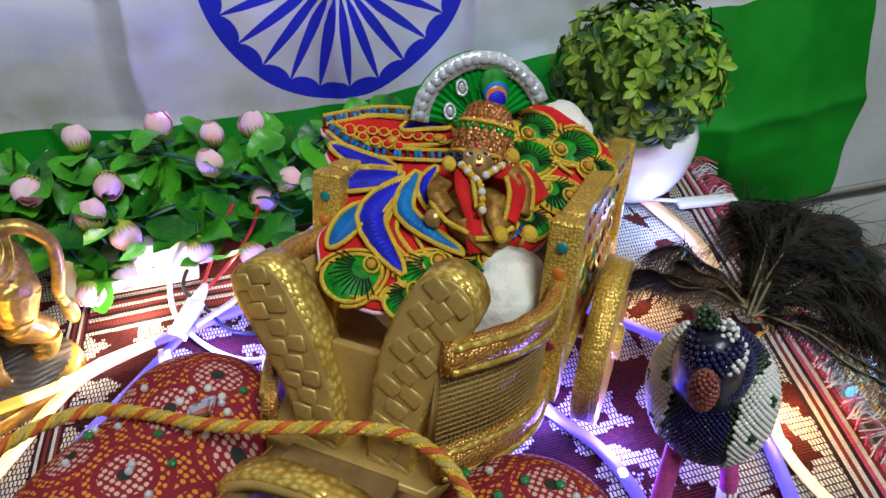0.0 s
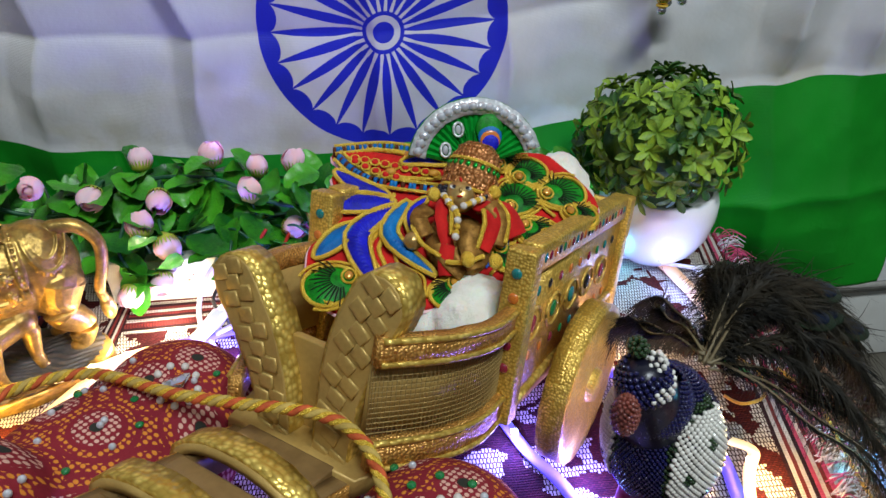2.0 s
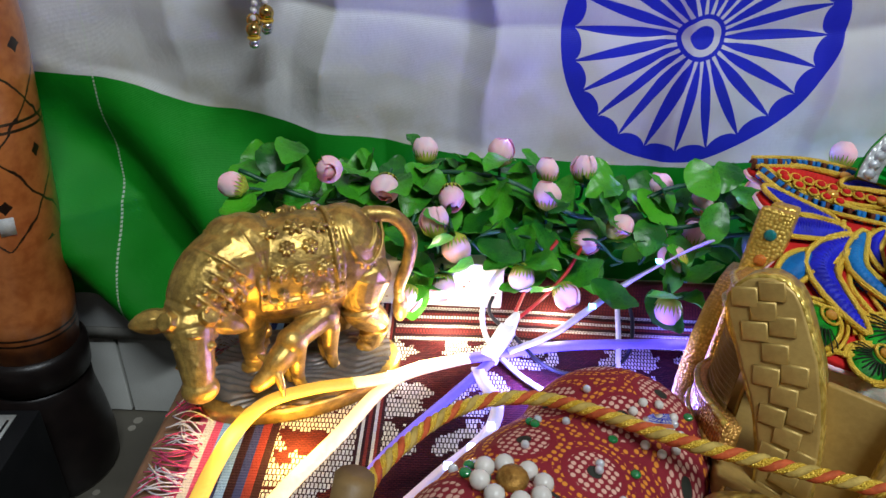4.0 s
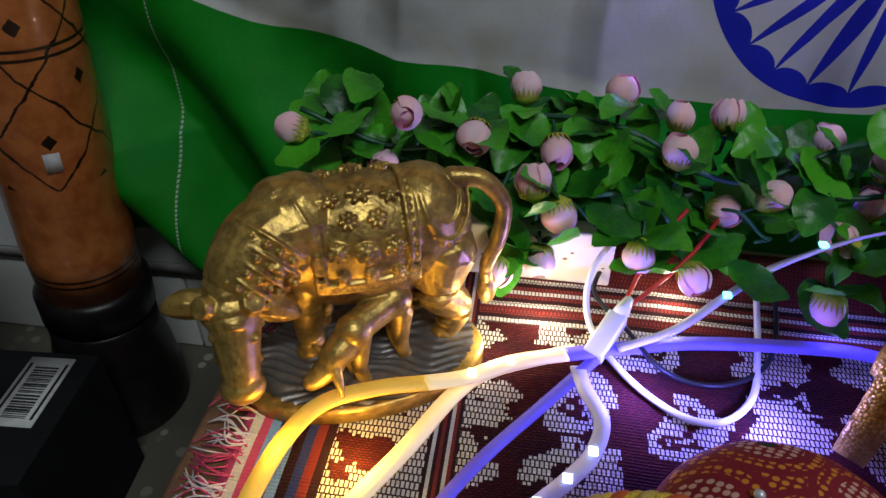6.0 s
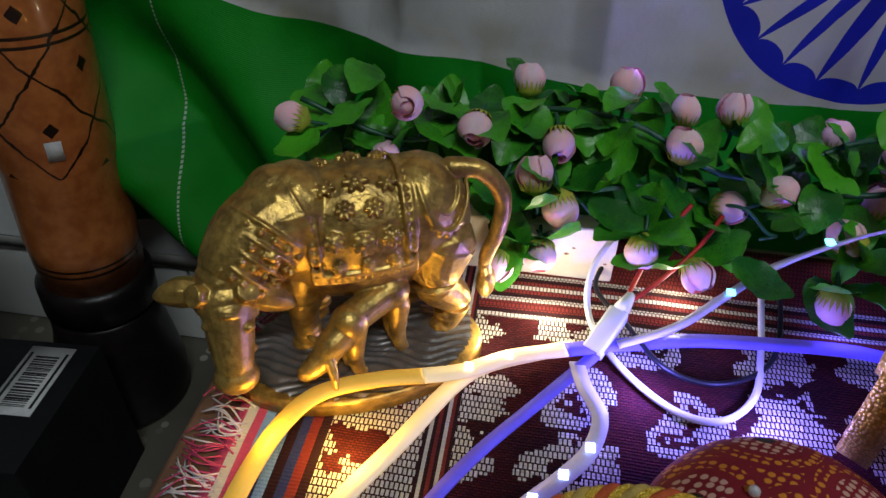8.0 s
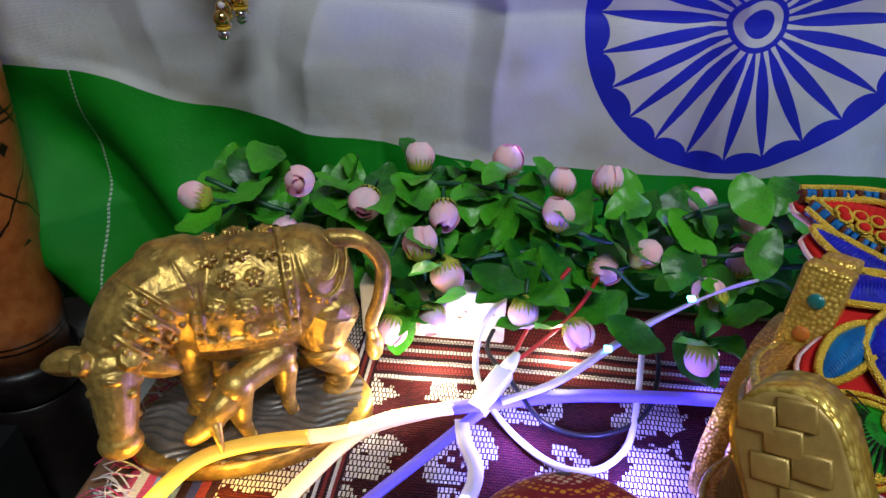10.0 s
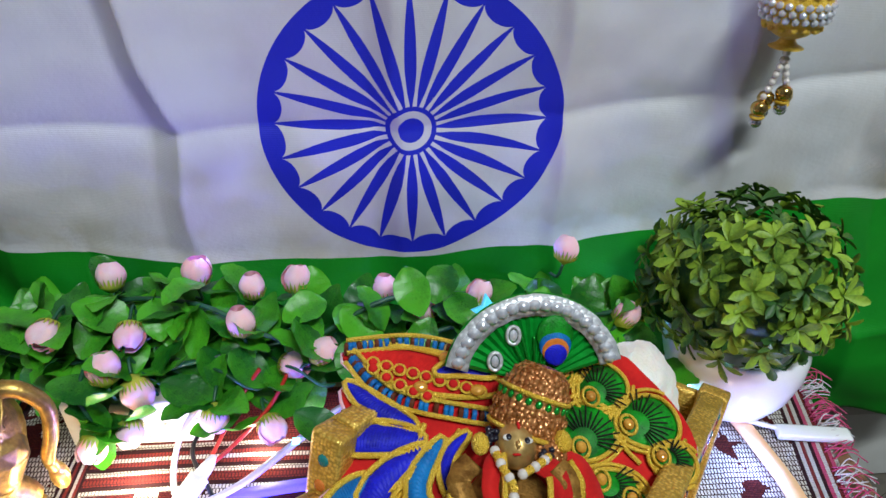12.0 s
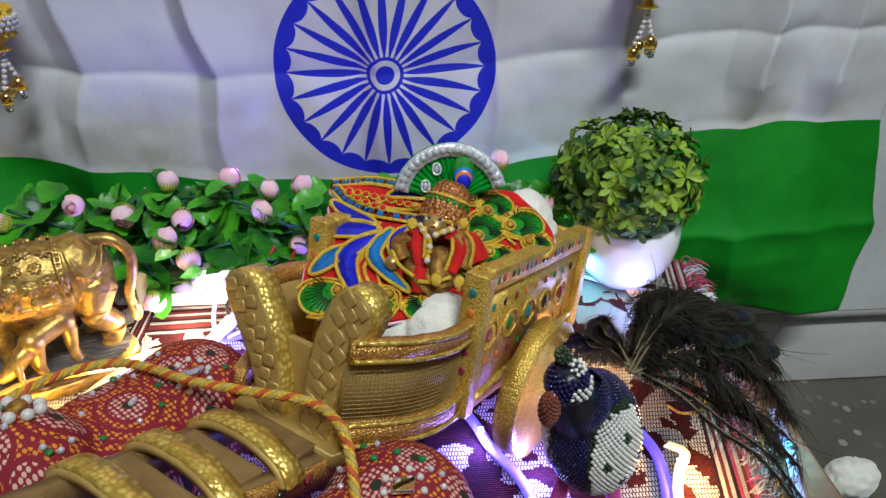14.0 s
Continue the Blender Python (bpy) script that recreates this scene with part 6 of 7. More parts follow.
# ---- hanging tassels ----
def tassel(x, z, turn, label):
    th = thing("hanging_tassel", label, "tassel", pose(x, 0.482, z, 0, 0, turn), group="tassels on the flag")
    part("cap", lathe([(0.0015, 0.016), (0.012, 0.013), (0.018, 0.006), (0.0185, 0.0), (0.016, -0.009), (0.010, -0.015), (0.004, -0.018), (0.006, -0.021), (0.010, -0.023), (0.002, -0.024)], 32), MAT["piping"], th)
    part("neck", lathe([(0.003, 0.015), (0.0075, 0.016), (0.0065, 0.024), (0.005, 0.034), (0.003, 0.036)], 20), MAT["silver"], th, "coiled silver-gold wire neck")
    part("cord", tube([(0, 0, 0.034), (0.001, 0, 0.10), (0, 0.004, 0.2)], 0.0014, 6), MAT["piping"], th)
    pearl, stone = mesh_of(ball(0.0021, sub=2), "pearl", MAT["pearl"]), mesh_of(ball(0.0024, sub=1), "crystal", MAT["crystal"])
    for row, (z0, rr) in enumerate(((0.003, 0.0185), (-0.001, 0.0187), (-0.005, 0.0178))):
        for k in range(22):
            a = radians(360 / 22 * (k + 0.5 * row))
            part("crystal", stone, None, th, m=pose(rr * math.cos(a), rr * math.sin(a), z0))
    for k in range(14):
        a = radians(360 / 14 * k)
        part("leaf_point", ball(1, (0.0165 * math.cos(a), 0.0165 * math.sin(a), 0.009), 1, (0.0028, 0.0028, 0.0028)), MAT["piping"], th)
        part("leaf_point", ball(1, (0.0148 * math.cos(a), 0.0148 * math.sin(a), -0.0105), 1, (0.0026, 0.0026, 0.0024)), MAT["piping"], th)
    big, small = mesh_of(ball(0.0052, sub=2), "gold_ball", MAT["gold_ball"]), mesh_of(ball(0.0040, sub=2, scale=(1, 1, 0.9)), "silver_ball", MAT["silver_ball"])
    for k, (dx, dy, n) in enumerate(((-0.011, -0.002, 7), (-0.004, 0.002, 6), (0.004, -0.003, 5), (0.010, 0.002, 6))):
        for i in range(n):
            s = (i + 0.5) / n
            part("pearl", pearl, None, th, m=pose(dx * s * (0.5 + 0.5 * s), dy * s - 0.002, -0.026 - 0.0042 * i))
        z1 = -0.026 - 0.0042 * n - 0.003
        part("gold_ball", big, None, th, m=pose(dx, dy - 0.002, z1))
        part("bead_ring", tube([(dx + 0.0036 * math.cos(a), dy - 0.002 + 0.0036 * math.sin(a), z1 - 0.0052) for a in [q * math.pi / 4 for q in range(8)]], 0.0011, 5, 2, True), MAT["piping"], th)
        part("silver_ball", small, None, th, m=pose(dx, dy - 0.002, z1 - 0.009))


MAT["gold_ball"] = mat("polished_gold_ball", (0.80, 0.55, 0.18), (0.6, 0.4, 0.1), 40, 0.12, 1.0, 0.0)
MAT["silver_ball"] = mat("polished_silver_ball", (0.80, 0.80, 0.82), (0.6, 0.6, 0.62), 40, 0.12, 1.0, 0.0)
tassel(0.268, 0.256, 15, "gold tassel with crystal bands and pearl strings")
tassel(-0.262, 0.231, 70, "gold tassel with pearl strings on the white band")


# ---- the garland of rosebuds ----
def leaf_mesh(name, long, wide, fold, curl, material):
    """A broad leaf with a round tip, folded on its midrib, its side veins pressed in."""
    bm = bmesh.new()
    rows = []
    n = 14
    for i in range(n + 1):
        s = i / n
        w = wide / 2 * max(0.03, math.sin(math.pi * min(1, 0.97 * s ** 0.86 + 0.015)) ** 0.72)
        z = curl * long * math.sin(s * 2.4) * 0.35
        row = []
        for c in (-1, -0.72, -0.36, 0, 0.36, 0.72, 1):
            vein = 0.0005 * math.sin(9 * math.pi * (s - 0.16 * abs(c))) * min(1.0, 2 * abs(c))
            wave = 0.0010 * math.sin(11 * s + 2 * c) * abs(c) ** 3
            row.append(bm.verts.new((long * s, w * c, z + fold * abs(c) ** 1.3 * w + vein + wave)))
        rows.append(row)
    for a, b in zip(rows, rows[1:]):
        for k in range(6):
            bm.faces.new((a[k], b[k], b[k + 1], a[k + 1]))
    return mesh_of(bm, name, material)


def bud_meshes():
    """A closed rosebud of wrapped petals, and its toothed calyx."""
    forms = []
    for k in range(5):
        bm = bmesh.new()
        rows = []
        a0 = k * 2 * math.pi / 5
        for i in range(8):
            s = i / 7
            r = 0.0102 * math.sin(math.pi * (0.12 + (0.70 if k < 3 else 0.76) * s)) * (1.0 + 0.05 * k) * (0.78 if k > 2 else 1) + (0.0016 * s * s if k == 0 else 0)
            rows.append([bm.verts.new((r * math.cos(a0 + b), r * math.sin(a0 + b), 0.003 + 0.0185 * s + 0.0022 * math.cos(b * 1.1) * s)) for b in [-1.05 + 2.1 * j / 8 for j in range(9)]])
        for a, b in zip(rows, rows[1:]):
            for j in range(8):
                bm.faces.new((a[j], a[j + 1], b[j + 1], b[j]))
        forms.append(bm)
    forms.append(ball(1, (0, 0, 0.0125), 2, (0.0072, 0.0072, 0.0086)))
    petals = mesh_of(join(*forms), "rosebud", MAT["petal"])
    cal = []
    bm = bmesh.new()
    low = bm.verts.new((0, 0, 0))
    ring = [bm.verts.new((0.0084 * math.cos(a), 0.0084 * math.sin(a), 0.0048)) for a in [2 * math.pi * k / 20 for k in range(20)]]
    tips = [bm.verts.new((0.0112 * math.cos(a), 0.0112 * math.sin(a), 0.0105 + 0.0014 * (k % 3))) for k, a in enumerate([2 * math.pi * (k + 0.5) / 20 for k in range(20)])]
    for k in range(20):
        bm.faces.new((low, ring[(k + 1) % 20], ring[k]))
        bm.faces.new((ring[k], ring[(k + 1) % 20], tips[k]))
    return petals, mesh_of(bm, "calyx", MAT["calyx"])


def garland():
    th = thing("rosebud_garland", "artificial garland of pink rosebuds and glossy green leaves", "garland")
    petals, calyx = bud_meshes()
    leaves = [leaf_mesh("leaf", 0.033, 0.0235, 0.20, 0.4, MAT["leaf"]), leaf_mesh("leaf", 0.035, 0.0235, 0.14, -0.4, MAT["leaf"]), leaf_mesh("leaf", 0.029, 0.0215, 0.28, 0.6, MAT["leaf"]), leaf_mesh("leaf", 0.034, 0.0205, 0.2, -0.7, MAT["leaf"])]
    r = random.Random(21)
    # x, y, z, the way the bud points (degrees round, degrees up)
    buds = [(-0.270, 0.415, 0.086, 185, 15), (-0.206, 0.412, 0.1010, 280, 15), (-0.170, 0.417, 0.088, 265, -15), (-0.221, 0.420, 0.064, 250, 30), (-0.126, 0.423, 0.080, 280, -25), (-0.146, 0.463, 0.096, 100, 55), (-0.092, 0.463, 0.097, 80, 75),
            (-0.058, 0.461, 0.087, 90, 75), (-0.031, 0.468, 0.085, 90, 60), (-0.061, 0.432, 0.080, 100, 75), (-0.011, 0.420, 0.064, 20, 30), (0.018, 0.435, 0.048, 60, 40), (0.028, 0.472, 0.073, 85, 70), (0.052, 0.448, 0.073, 150, 60), (0.048, 0.440, 0.052, 80, 80),
            (0.089, 0.450, 0.084, 70, 60), (0.118, 0.430, 0.079, 90, 60), (0.147, 0.462, 0.108, 60, 60), (0.153, 0.420, 0.067, 270, 20), (0.182, 0.430, 0.078, 30, 40), (0.195, 0.400, 0.048, 260, 20), (-0.137, 0.404, 0.070, 110, 60), (-0.122, 0.404, 0.053, 300, -60),
            (-0.077, 0.395, 0.036, 265, -70), (-0.129, 0.395, 0.026, 280, -40), (-0.152, 0.390, 0.020, 250, -50), (-0.045, 0.398, 0.022, 300, -30), (0.021, 0.385, 0.022, 270, -75), (-0.032, 0.425, 0.049, 330, 10), (0.026, 0.410, 0.047, 120, 20)]
    for x, y, z, az, el in buds:
        d = Vector((math.cos(radians(az)) * math.cos(radians(el)), math.sin(radians(az)) * math.cos(radians(el)), math.sin(radians(el))))
        turn = d.to_track_quat("Z", "Y").to_matrix().to_4x4()
        size = r.uniform(0.80, 0.93)
        m = Matrix.Translation(Vector((x, y, z)) - d * 0.011) @ turn @ pose(0, 0, 0, 0, 0, r.uniform(0, 360)) @ Matrix.Scale(size, 4)
        b = part("rosebud", petals, None, th, m=m)
        part("calyx", calyx, None, b, "yellow-green toothed calyx")
        base = Vector((x, y, z)) - d * 0.011
        for k in range(3):
            a = radians(az + r.uniform(-30, 30) + 120 * k + 60)
            m = Matrix.Translation(base + Vector((0, 0.004, -0.004))) @ Euler((r.uniform(-0.6, 0.6), -r.uniform(-0.1, 1.0), a)).to_matrix().to_4x4()
            tip = m @ Vector((0.036, 0, 0))
            if 0.006 < tip.z < 0.104 and tip.y < 0.483:
                part("leaf", r.choice(leaves), None, th, m=m)
        part("stalk", tube([base, base - d * 0.008 + Vector((0, 0.006, -0.004)), Vector((x + r.uniform(-0.01, 0.01), min(y + 0.012, 0.47), max(z - 0.025, 0.02)))], 0.0011, 6), MAT["stem"], th)
    for k in range(230):
        x = r.uniform(-0.272, 0.215)
        y = r.uniform(0.424, 0.468)
        z = r.uniform(0.028, 0.090) * (1 - 0.25 * max(0, (x - 0.05) / 0.2)) + (0.012 if y > 0.45 else 0)
        if k % 2:
            turn = (r.uniform(-0.5, 0.5), r.uniform(0.1, 0.9), radians(r.uniform(195, 345)))
        else:
            turn = (r.uniform(-0.5, 0.5), -r.uniform(0.5, 1.15), radians(r.uniform(15, 165)))
        m = Matrix.Translation((x, y, z)) @ Euler(turn).to_matrix().to_4x4()
        tip = m @ Vector((0.038, 0, 0))
        if 0.006 < tip.z < 0.099 and tip.y < 0.483:
            part("leaf", r.choice(leaves), None, th, m=m)
    # a few leaves that hang over the plank and stand against the flag
    for x, y, z, az, dip in ((-0.146, 0.400, 0.052, 262, 1.0), (-0.150, 0.398, 0.036, 270, 1.2), (-0.108, 0.406, 0.056, 350, 0.15), (-0.09, 0.404, 0.045, 10, 0.1), (-0.06, 0.402, 0.038, 200, 0.15), (-0.03, 0.398, 0.034, 340, 0.2), (0.01, 0.396, 0.030, 300, 0.3), (-0.235, 0.44, 0.063, 80, -0.9), (-0.19, 0.445, 0.068, 90, -0.9), (-0.1, 0.462, 0.063, 120, -0.9), (0.005, 0.455, 0.058, 60, -0.9), (0.14, 0.455, 0.053, 100, -0.9)):
        part("leaf", leaves[1], None, th, m=Matrix.Translation((x, y, z)) @ Euler((0.2, dip, radians(az))).to_matrix().to_4x4())
    for k in range(3):
        line = [(-0.27 + 0.06 * i, 0.442 + 0.014 * math.sin(i * 1.7 + k * 2), 0.046 + 0.016 * k + 0.012 * math.sin(i * 2.3 + k)) for i in range(9)]
        part("wire_stem", tube(line, 0.0016, 6), MAT["stem"], th)
    for k in range(7):
        x = -0.13 + 0.045 * k
        part("tendril", tube([(x, 0.425, 0.05), (x + 0.012, 0.412, 0.058), (x + 0.026, 0.410, 0.046), (x + 0.034, 0.416, 0.040), (x + 0.028, 0.420, 0.034)], 0.0010, 6), MAT["stem"], th)
    part("hanging_stem", tube([(-0.150, 0.415, 0.07), (-0.156, 0.402, 0.052), (-0.150, 0.396, 0.036), (-0.153, 0.396, 0.016)], 0.0014, 6), MAT["stem"], th)


garland()


# ---- the potted ball of leaves ----
def topiary():
    th = thing("potted_plant", "round artificial boxwood plant in a white ceramic bowl", "potted plant", pose(0.259, 0.428, 0.0))
    part("bowl", lathe([(0.002, 0.0006), (0.022, 0.0006), (0.026, 0.004), (0.036, 0.014), (0.043, 0.028), (0.0465, 0.045), (0.0465, 0.056), (0.0440, 0.064), (0.0415, 0.066), (0.040, 0.062), (0.042, 0.050), (0.002, 0.050)], 48), MAT["ceramic"], th)
    core = part("core", rough_up(ball(1, (-0.006, 0, 0.103), 3, (0.042, 0.042, 0.035)), 0.004, 40), MAT["boxleaf"], th, "shaded heart of the plant")
    kinds = []
    r = random.Random(4)
    for k in range(5):
        bm = bmesh.new()
        for j in range(6 if k % 2 else 7):
            a = 2 * math.pi * j / (6 if k % 2 else 7) + r.uniform(-0.2, 0.2)
            lift = r.uniform(0.30, 1.0)
            long, wide = r.uniform(0.0112, 0.0142), r.uniform(0.0046, 0.0060)
            m = Euler((r.uniform(-0.25, 0.25), -lift, a)).to_matrix().to_4x4()
            rows = []
            for i in range(6):
                s = i / 5
                w = wide / 2 * (0.18 + 0.82 * math.sin(math.pi * min(1, s ** 1.6 * 0.86 + 0.02))) if s < 1 else wide * 0.12
                rows.append([bm.verts.new(m @ Vector((long * s, w * c, 0.0012 * abs(c) - 0.004 * s * s))) for c in (-1, 0, 1)])
            for p, q in zip(rows, rows[1:]):
                for c in range(2):
                    bm.faces.new((p[c], q[c], q[c + 1], p[c + 1]))
        kinds.append(mesh_of(bm, "leaf_sprig", MAT["boxleaf"]))
    golden = math.pi * (3 - math.sqrt(5))
    n = 200
    for k in range(n):
        zz = 1 - 2 * (k + 0.5) / n
        if zz < -0.72:
            continue
        q = math.sqrt(1 - zz * zz)
        d = Vector((q * math.cos(golden * k), q * math.sin(golden * k), zz))
        d = (d + Vector((r.uniform(-0.12, 0.12), r.uniform(-0.12, 0.12), r.uniform(-0.12, 0.12)))).normalized()
        p = Vector((-0.006 + 0.0565 * d.x, 0.0565 * d.y, 0.103 + 0.047 * d.z)) + d * r.uniform(-0.012, 0.005)
        part("leaf_sprig", r.choice(kinds), None, th, m=Matrix.Translation(p) @ d.to_track_quat("Z", "Y").to_matrix().to_4x4() @ pose(0, 0, 0, 0, 0, r.uniform(0, 360)) @ Matrix.Scale(r.uniform(0.85, 1.08), 4))


topiary()


# ---- strips of lights and cables on the cloth ----
def strip(label, sections, chips=(), width=0.0085, thick=0.0014):
    th = thing("led_strip", label, "light strip", group="light strips")
    for name, points in sections:
        part("sleeve", band(points, width, thick), MAT[name], th)
    for name, x, y, z in chips:
        part("diode", box(0.0042, 0.0042, 0.0016, (x, y, z), 0.0004), MAT[name], th)


strip("lit LED strip curving over the figurine base, gold to violet", [
    ("tape_gold", [(-0.243, 0.205, 0.010), (-0.238, 0.245, 0.016), (-0.232, 0.270, 0.018), (-0.221, 0.288, 0.0185), (-0.199, 0.300, 0.018), (-0.178, 0.308, 0.016)]),
    ("tape_warm", [(-0.178, 0.308, 0.016), (-0.160, 0.317, 0.013), (-0.138, 0.333, 0.010), (-0.112, 0.344, 0.008)]),
    ("tape_violet", [(-0.112, 0.344, 0.008), (-0.088, 0.353, 0.006), (-0.051, 0.364, 0.005), (-0.010, 0.369, 0.005), (0.035, 0.371, 0.005), (0.060, 0.366, 0.004)])],
    [("chip_warm", -0.158, 0.3185, 0.0148), ("chip_warm", -0.140, 0.332, 0.012)])
strip("lit warm white LED strip lying flat on the cloth", [("tape_warm", [(-0.222, 0.200, 0.004), (-0.205, 0.240, 0.004), (-0.183, 0.279, 0.004), (-0.165, 0.314, 0.004), (-0.148, 0.330, 0.006), (-0.107, 0.351, 0.004)])])
strip("lit violet LED strip lying flat on the cloth", [("tape_violet", [(-0.182, 0.215, 0.003), (-0.168, 0.247, 0.003), (-0.149, 0.279, 0.003), (-0.121, 0.315, 0.004), (-0.097, 0.346, 0.005)])], (), 0.006)
strip("pale LED strip with blue diodes, looped on the cloth", [("tape_pale", [(-0.106, 0.340, 0.004), (-0.103, 0.322, 0.008), (-0.096, 0.304, 0.009), (-0.100, 0.288, 0.005), (-0.112, 0.273, 0.003), (-0.126, 0.258, 0.003), (-0.145, 0.235, 0.003)])],
      [("chip_blue", -0.100, 0.2885, 0.0068), ("chip_blue", -0.111, 0.2745, 0.0045), ("chip_blue", -0.1235, 0.261, 0.0045)], 0.0075)
strip("peach LED strip lying behind the cart", [("tape_peach", [(0.222, 0.460, 0.010), (0.235, 0.452, 0.008), (0.257, 0.425, 0.004), (0.267, 0.386, 0.003), (0.272, 0.340, 0.003), (0.262, 0.300, 0.003)])], (), 0.012)
strip("lit violet LED strip under the cart wheel", [("tape_violet", [(0.085, 0.285, 0.003), (0.102, 0.252, 0.003), (0.112, 0.226, 0.003), (0.128, 0.197, 0.003), (0.134, 0.165, 0.003), (0.132, 0.120, 0.003)])], [("chip_blue", 0.107, 0.240, 0.005), ("chip_blue", 0.132, 0.180, 0.005)], 0.007)
strip("lit violet LED strip curving past the beaded peacock", [("tape_violet", [(0.166, 0.300, 0.003), (0.180, 0.286, 0.003), (0.202, 0.258, 0.003), (0.219, 0.222, 0.003), (0.219, 0.191, 0.003), (0.207, 0.145, 0.003), (0.195, 0.110, 0.003)])], (), 0.0075)
strip("lit warm LED strip coiled behind the beaded peacock", [("tape_warm", [(0.229, 0.218, 0.006), (0.236, 0.206, 0.010), (0.228, 0.194, 0.008), (0.222, 0.176, 0.004), (0.222, 0.150, 0.003), (0.228, 0.120, 0.003)])], [("chip_warm", 0.231, 0.199, 0.011), ("chip_warm", 0.222, 0.172, 0.006)], 0.006)
strip("thin LED string with cyan diodes rising to the cart", [("tape_pale", [(-0.086, 0.352, 0.008), (-0.058, 0.362, 0.016), (-0.029, 0.388, 0.020), (-0.004, 0.404, 0.030), (0.020, 0.392, 0.060), (0.030, 0.370, 0.085)])], [("chip_cyan", -0.029, 0.387, 0.0218), ("chip_cyan", 0.012, 0.397, 0.053)], 0.0045, 0.0014)
strip("cyan LED strip lying by the fringe", [("tape_pale", [(0.318, 0.250, 0.001), (0.312, 0.215, 0.001), (0.300, 0.180, 0.001), (0.290, 0.130, 0.001)])], [("chip_cyan", 0.312, 0.215, 0.003)], 0.006)


def cyan_lit_scrap():
    # stands in for a feather or paper scrap lit cyan; the star shape is made up
    th = thing("cyan_lit_scrap", "small scrap among the garland leaves, its cyan light put in as glow", "string light", pose(0.088, 0.410, 0.100, 70, 0, 20))
    star = [((0.011 if k % 2 == 0 else 0.0055) * math.cos(math.pi * k / 5 + 0.3), (0.011 if k % 2 == 0 else 0.0055) * math.sin(math.pi * k / 5 + 0.3)) for k in range(10)]
    part("star", plate(star, 0.003, 0.0008), MAT["glow_scrap"], th)
    part("holder", tube([(0, -0.006, 0.001), (0, -0.02, 0.0), (0.004, -0.045, 0.01)], 0.0012, 6), MAT["stem"], th)


# no lamp: the cyan light falling on the scrap is put in as emission
MAT["glow_scrap"] = mat("cyan_glow_scrap", (0.10, 0.62, 0.85), (0.06, 0.45, 0.75), 90, 0.3, glow=0.5)
cyan_lit_scrap()


def cable(label, material, points, r=0.0018):
    single("cable", tube(points, r, 8, 8), MAT[material], label, "cable", group="cables")


cable("white cable looped over the cloth", "white_wire", [(-0.074, 0.420, 0.040), (-0.090, 0.408, 0.034), (-0.101, 0.392, 0.020), (-0.100, 0.368, 0.008), (-0.084, 0.340, 0.004), (-0.061, 0.319, 0.003), (-0.040, 0.316, 0.003), (-0.022, 0.333, 0.003), (-0.013, 0.364, 0.003), (-0.004, 0.412, 0.004)])
cable("black cable curving over the cloth", "black_wire", [(-0.093, 0.412, 0.010), (-0.096, 0.395, 0.006), (-0.081, 0.369, 0.007), (-0.063, 0.343, 0.005), (-0.037, 0.339, 0.003), (-0.010, 0.357, 0.003), (0.003, 0.395, 0.004), (0.000, 0.420, 0.015)], 0.0014)
cable("red wire rising from the plug into the garland", "red_wire", [(-0.083, 0.378, 0.012), (-0.074, 0.398, 0.022), (-0.062, 0.412, 0.040), (-0.052, 0.420, 0.052)], 0.0013)
cable("red wire bent towards the garland", "red_wire", [(-0.081, 0.379, 0.012), (-0.066, 0.392, 0.018), (-0.046, 0.408, 0.032), (-0.034, 0.420, 0.050)], 0.0013)
cable("red and white wire behind the cart", "white_wire", [(0.215, 0.428, 0.006), (0.245, 0.412, 0.005), (0.285, 0.394, 0.005)], 0.0016)
cable("red wire beside the fringe", "red_wire", [(0.243, 0.285, 0.012), (0.256, 0.268, 0.012), (0.266, 0.258, 0.006)], 0.0012)
cable("green wire beside the fringe", "green_wire", [(0.247, 0.288, 0.010), (0.263, 0.268, 0.010), (0.277, 0.250, 0.004)], 0.0012)
cable("yellow wire curling on the fringe", "yellow_wire", [(0.290, 0.275, 0.004), (0.297, 0.240, 0.004), (0.290, 0.200, 0.004), (0.283, 0.150, 0.004)], 0.0012)
cable("yellow wire loop beside the peacock", "yellow_wire", [(0.258, 0.290, 0.010), (0.272, 0.270, 0.008), (0.268, 0.252, 0.004), (0.252, 0.248, 0.003), (0.244, 0.256, 0.003)], 0.0010)


def plug():
    th = thing("strip_connector", "white plastic connector joining the light strips", "connector", Matrix.Translation((-0.092, 0.360, 0.008)) @ pose(0, 0, 0, 0, -12, 62))
    part("housing", box(0.030, 0.011, 0.008, (0, 0, 0), 0.0015), MAT["ceramic"], th)
    part("boot", lathe([(0.0045, 0), (0.0042, 0.006), (0.0028, 0.014), (0.002, 0.015)], 14), MAT["ceramic"], th, m=pose(0.014, 0, 0, 0, 90))


plug()
single("flat_connector", box(0.048, 0.011, 0.005, bevel=0.0015), MAT["ceramic"], "flat white plastic connector with a cable", "connector", pose(0.308, 0.389, 0.0035, 0, 0, -8))


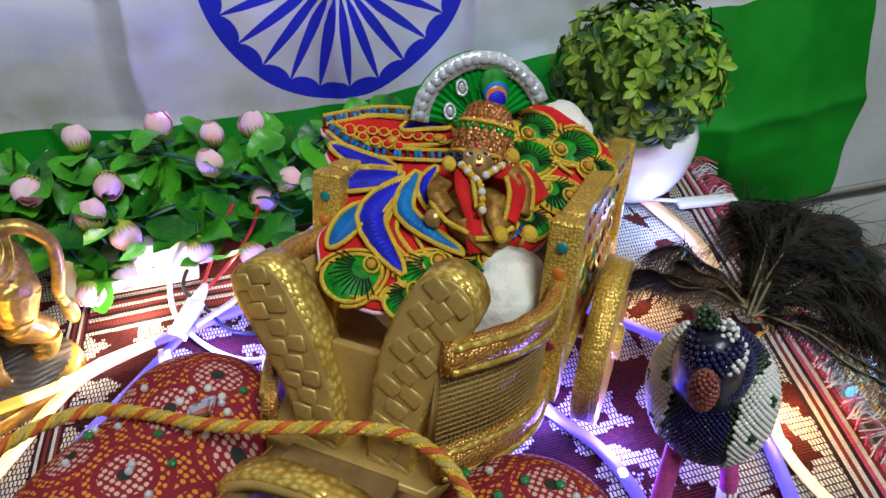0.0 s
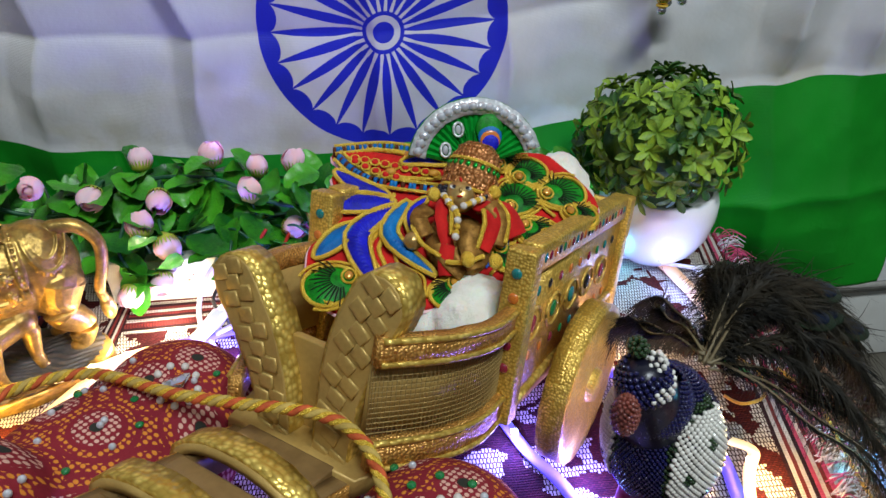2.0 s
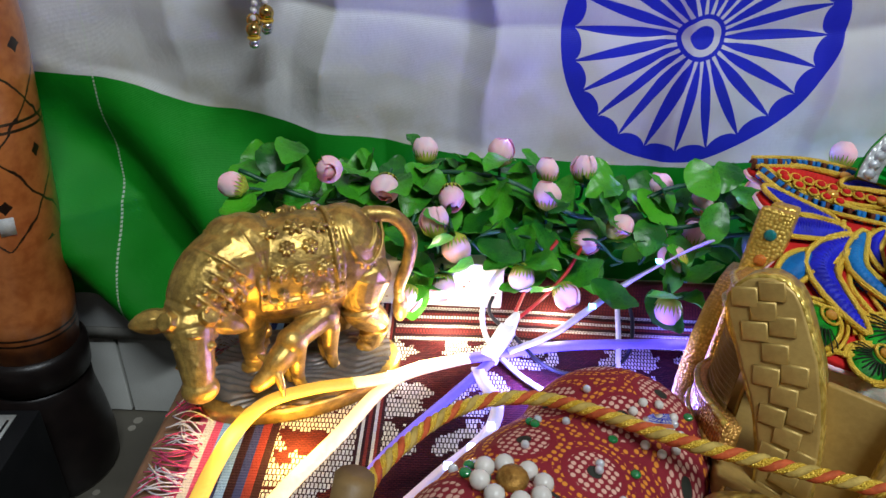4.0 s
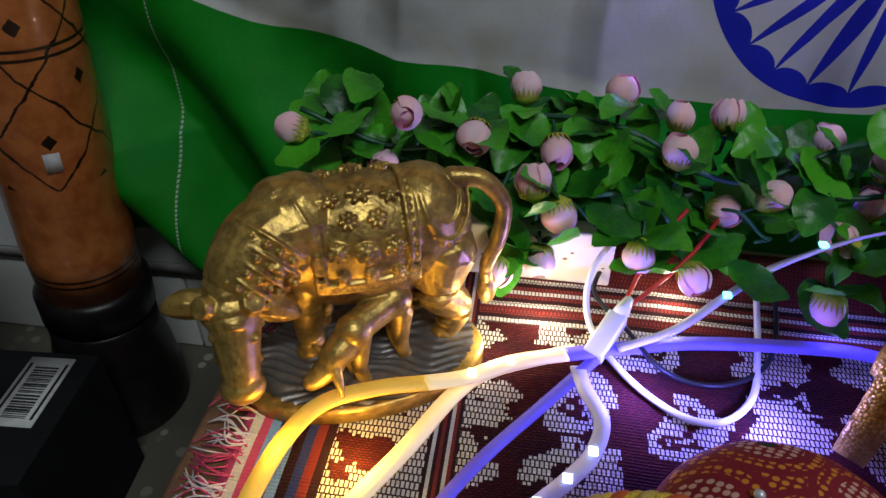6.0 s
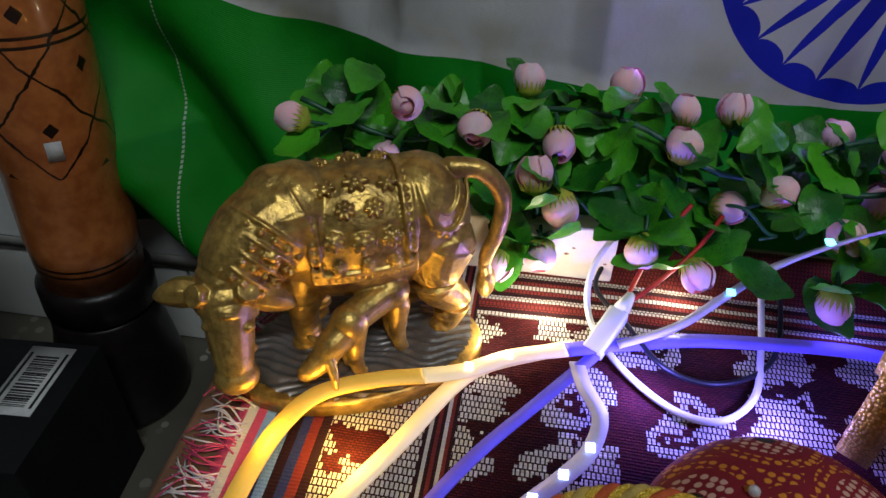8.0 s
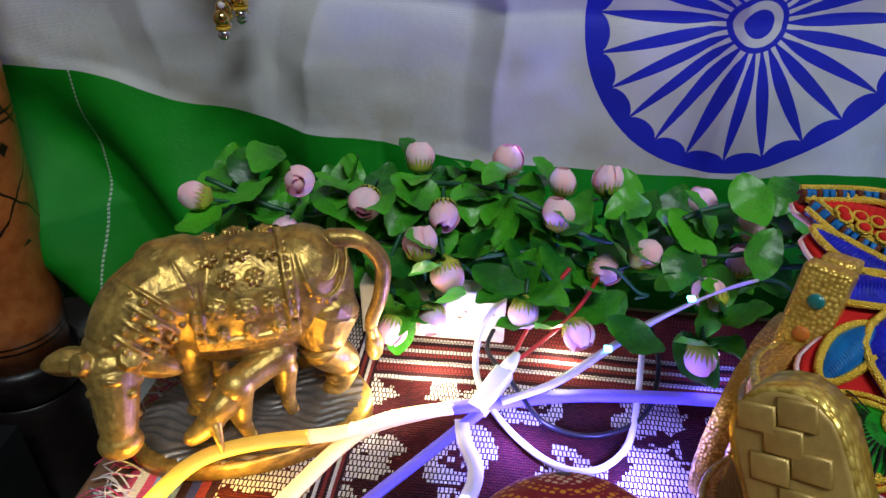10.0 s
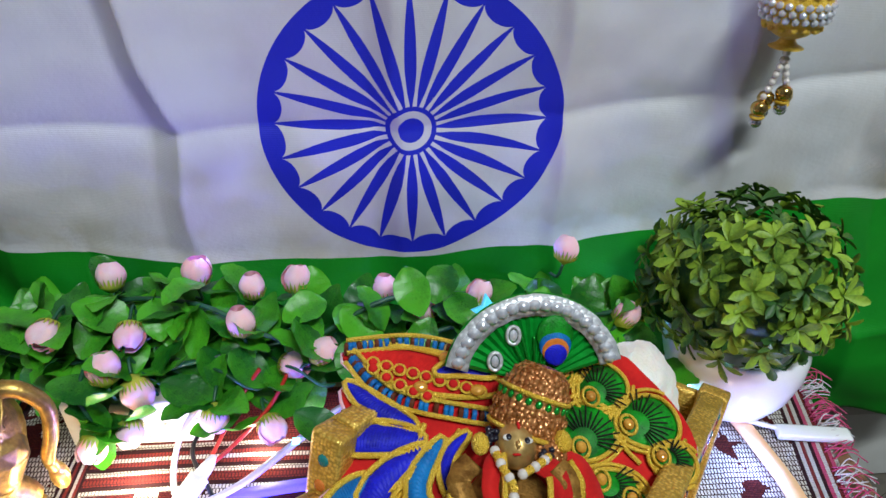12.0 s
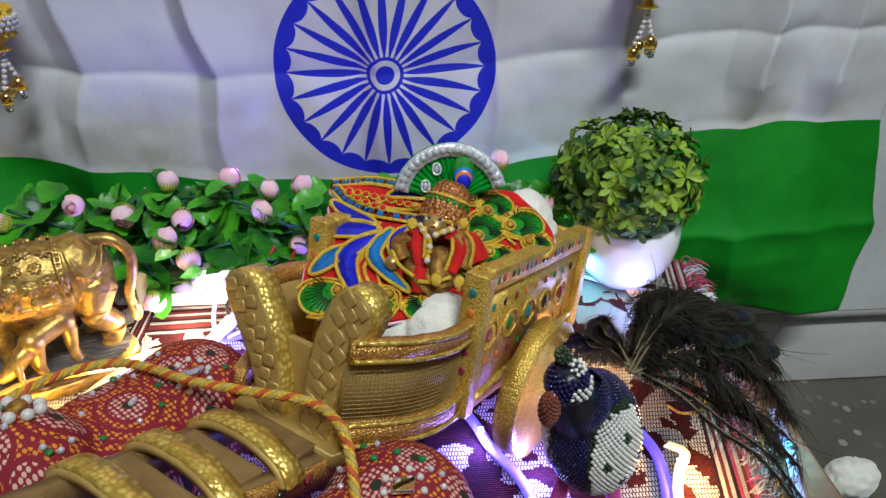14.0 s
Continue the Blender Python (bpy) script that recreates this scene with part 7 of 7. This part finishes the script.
# ---- beside the table ----
def floor_vase():
    th = thing("floor_vase", "tall orange wooden vase with burnt lattice on a black foot", "vase", pose(-0.492, 0.470, FLOOR, 0, 4.5, 0))
    part("foot", lathe([(0.002, 0.0006), (0.050, 0.0006), (0.054, 0.010), (0.054, 0.035), (0.049, 0.07), (0.043, 0.10), (0.042, 0.118), (0.038, 0.121), (0.001, 0.122)], 48), MAT["lacquer"], th, "black lacquered foot")
    part("collar", lathe([(0.038, 0.121), (0.0435, 0.125), (0.0435, 0.150), (0.039, 0.156)], 48), MAT["lacquer"], th)
    part("stem", lathe([(0.0385, 0.154), (0.0400, 0.200), (0.0385, 0.262), (0.0400, 0.266), (0.0400, 0.425), (0.0385, 0.430), (0.0385, 0.50), (0.0405, 0.51), (0.0405, 0.56), (0.036, 0.562)], 48), MAT["burnt"], th)
    part("label", box(0.010, 0.0006, 0.014, (0.0, -0.0406, 0.285), 0.0), MAT["paper"], th, "torn paper label", m=pose(0, 0, 0, 0, 0, 38))


floor_vase()


def dark_jug():
    th = thing("dark_jug", "dark brown lacquered jug with a paper label", "jug", pose(-0.602, 0.405, FLOOR))
    part("jug_body", lathe([(0.002, 0.0006), (0.040, 0.0006), (0.046, 0.02), (0.046, 0.12), (0.040, 0.16), (0.040, 0.185), (0.045, 0.20), (0.047, 0.235), (0.040, 0.25), (0.002, 0.252)], 40), MAT["lacquer"], th)
    part("band_line", tube([(0.0472 * math.cos(a), 0.0472 * math.sin(a), 0.225) for a in [q * math.pi / 8 for q in range(16)]], 0.0008, 5, 2, True), MAT["copper"], th)
    part("label", box(0.012, 0.0008, 0.012, (0, -0.0470, 0.215), 0.0), MAT["paper"], th, "torn silver label", m=pose(0, 0, 0, 0, 0, 45))


dark_jug()


def carton():
    th = thing("black_carton", "black cardboard box with a white barcode label", "box", pose(-0.492, 0.352, FLOOR, 0, 0, 4))
    part("carton_body", box(0.10, 0.11, 0.13, (0, 0, 0.0655), 0.001), MAT["black_box"], th)
    tag = part("label", box(0.034, 0.062, 0.0008, (0.018, 0.018, 0.1309)), MAT["paper"], th, "white label with black bars")
    r = random.Random(2)
    y = -0.006
    while y < 0.040:
        w = r.choice((0.0006, 0.001, 0.0016))
        part("bar", box(0.018, w, 0.0004, (0.018, y, 0.1314)), MAT["ink"], tag)
        y += w + r.choice((0.0007, 0.0012))
    for x in (0.0045, 0.0315):
        part("bar", box(0.002, 0.05, 0.0004, (x, 0.018, 0.1314)), MAT["ink"], tag)


carton()


def cotton_ball():
    bm = join(ball(1, (0, 0, 0.020), 4, (0.027, 0.022, 0.020)), ball(1, (0.016, 0.004, 0.020), 3, (0.016, 0.016, 0.017)), ball(1, (-0.018, -0.002, 0.014), 3, (0.016, 0.015, 0.013)))
    ob = single("cotton_ball", bm, MAT["cotton"], "loose tuft of white cotton wool on the floor", "cotton wool", pose(0.522, 0.372, FLOOR + 0.001))
    fluff(blend(ob, 0.0022), 0.006, 0.010)


cotton_ball()
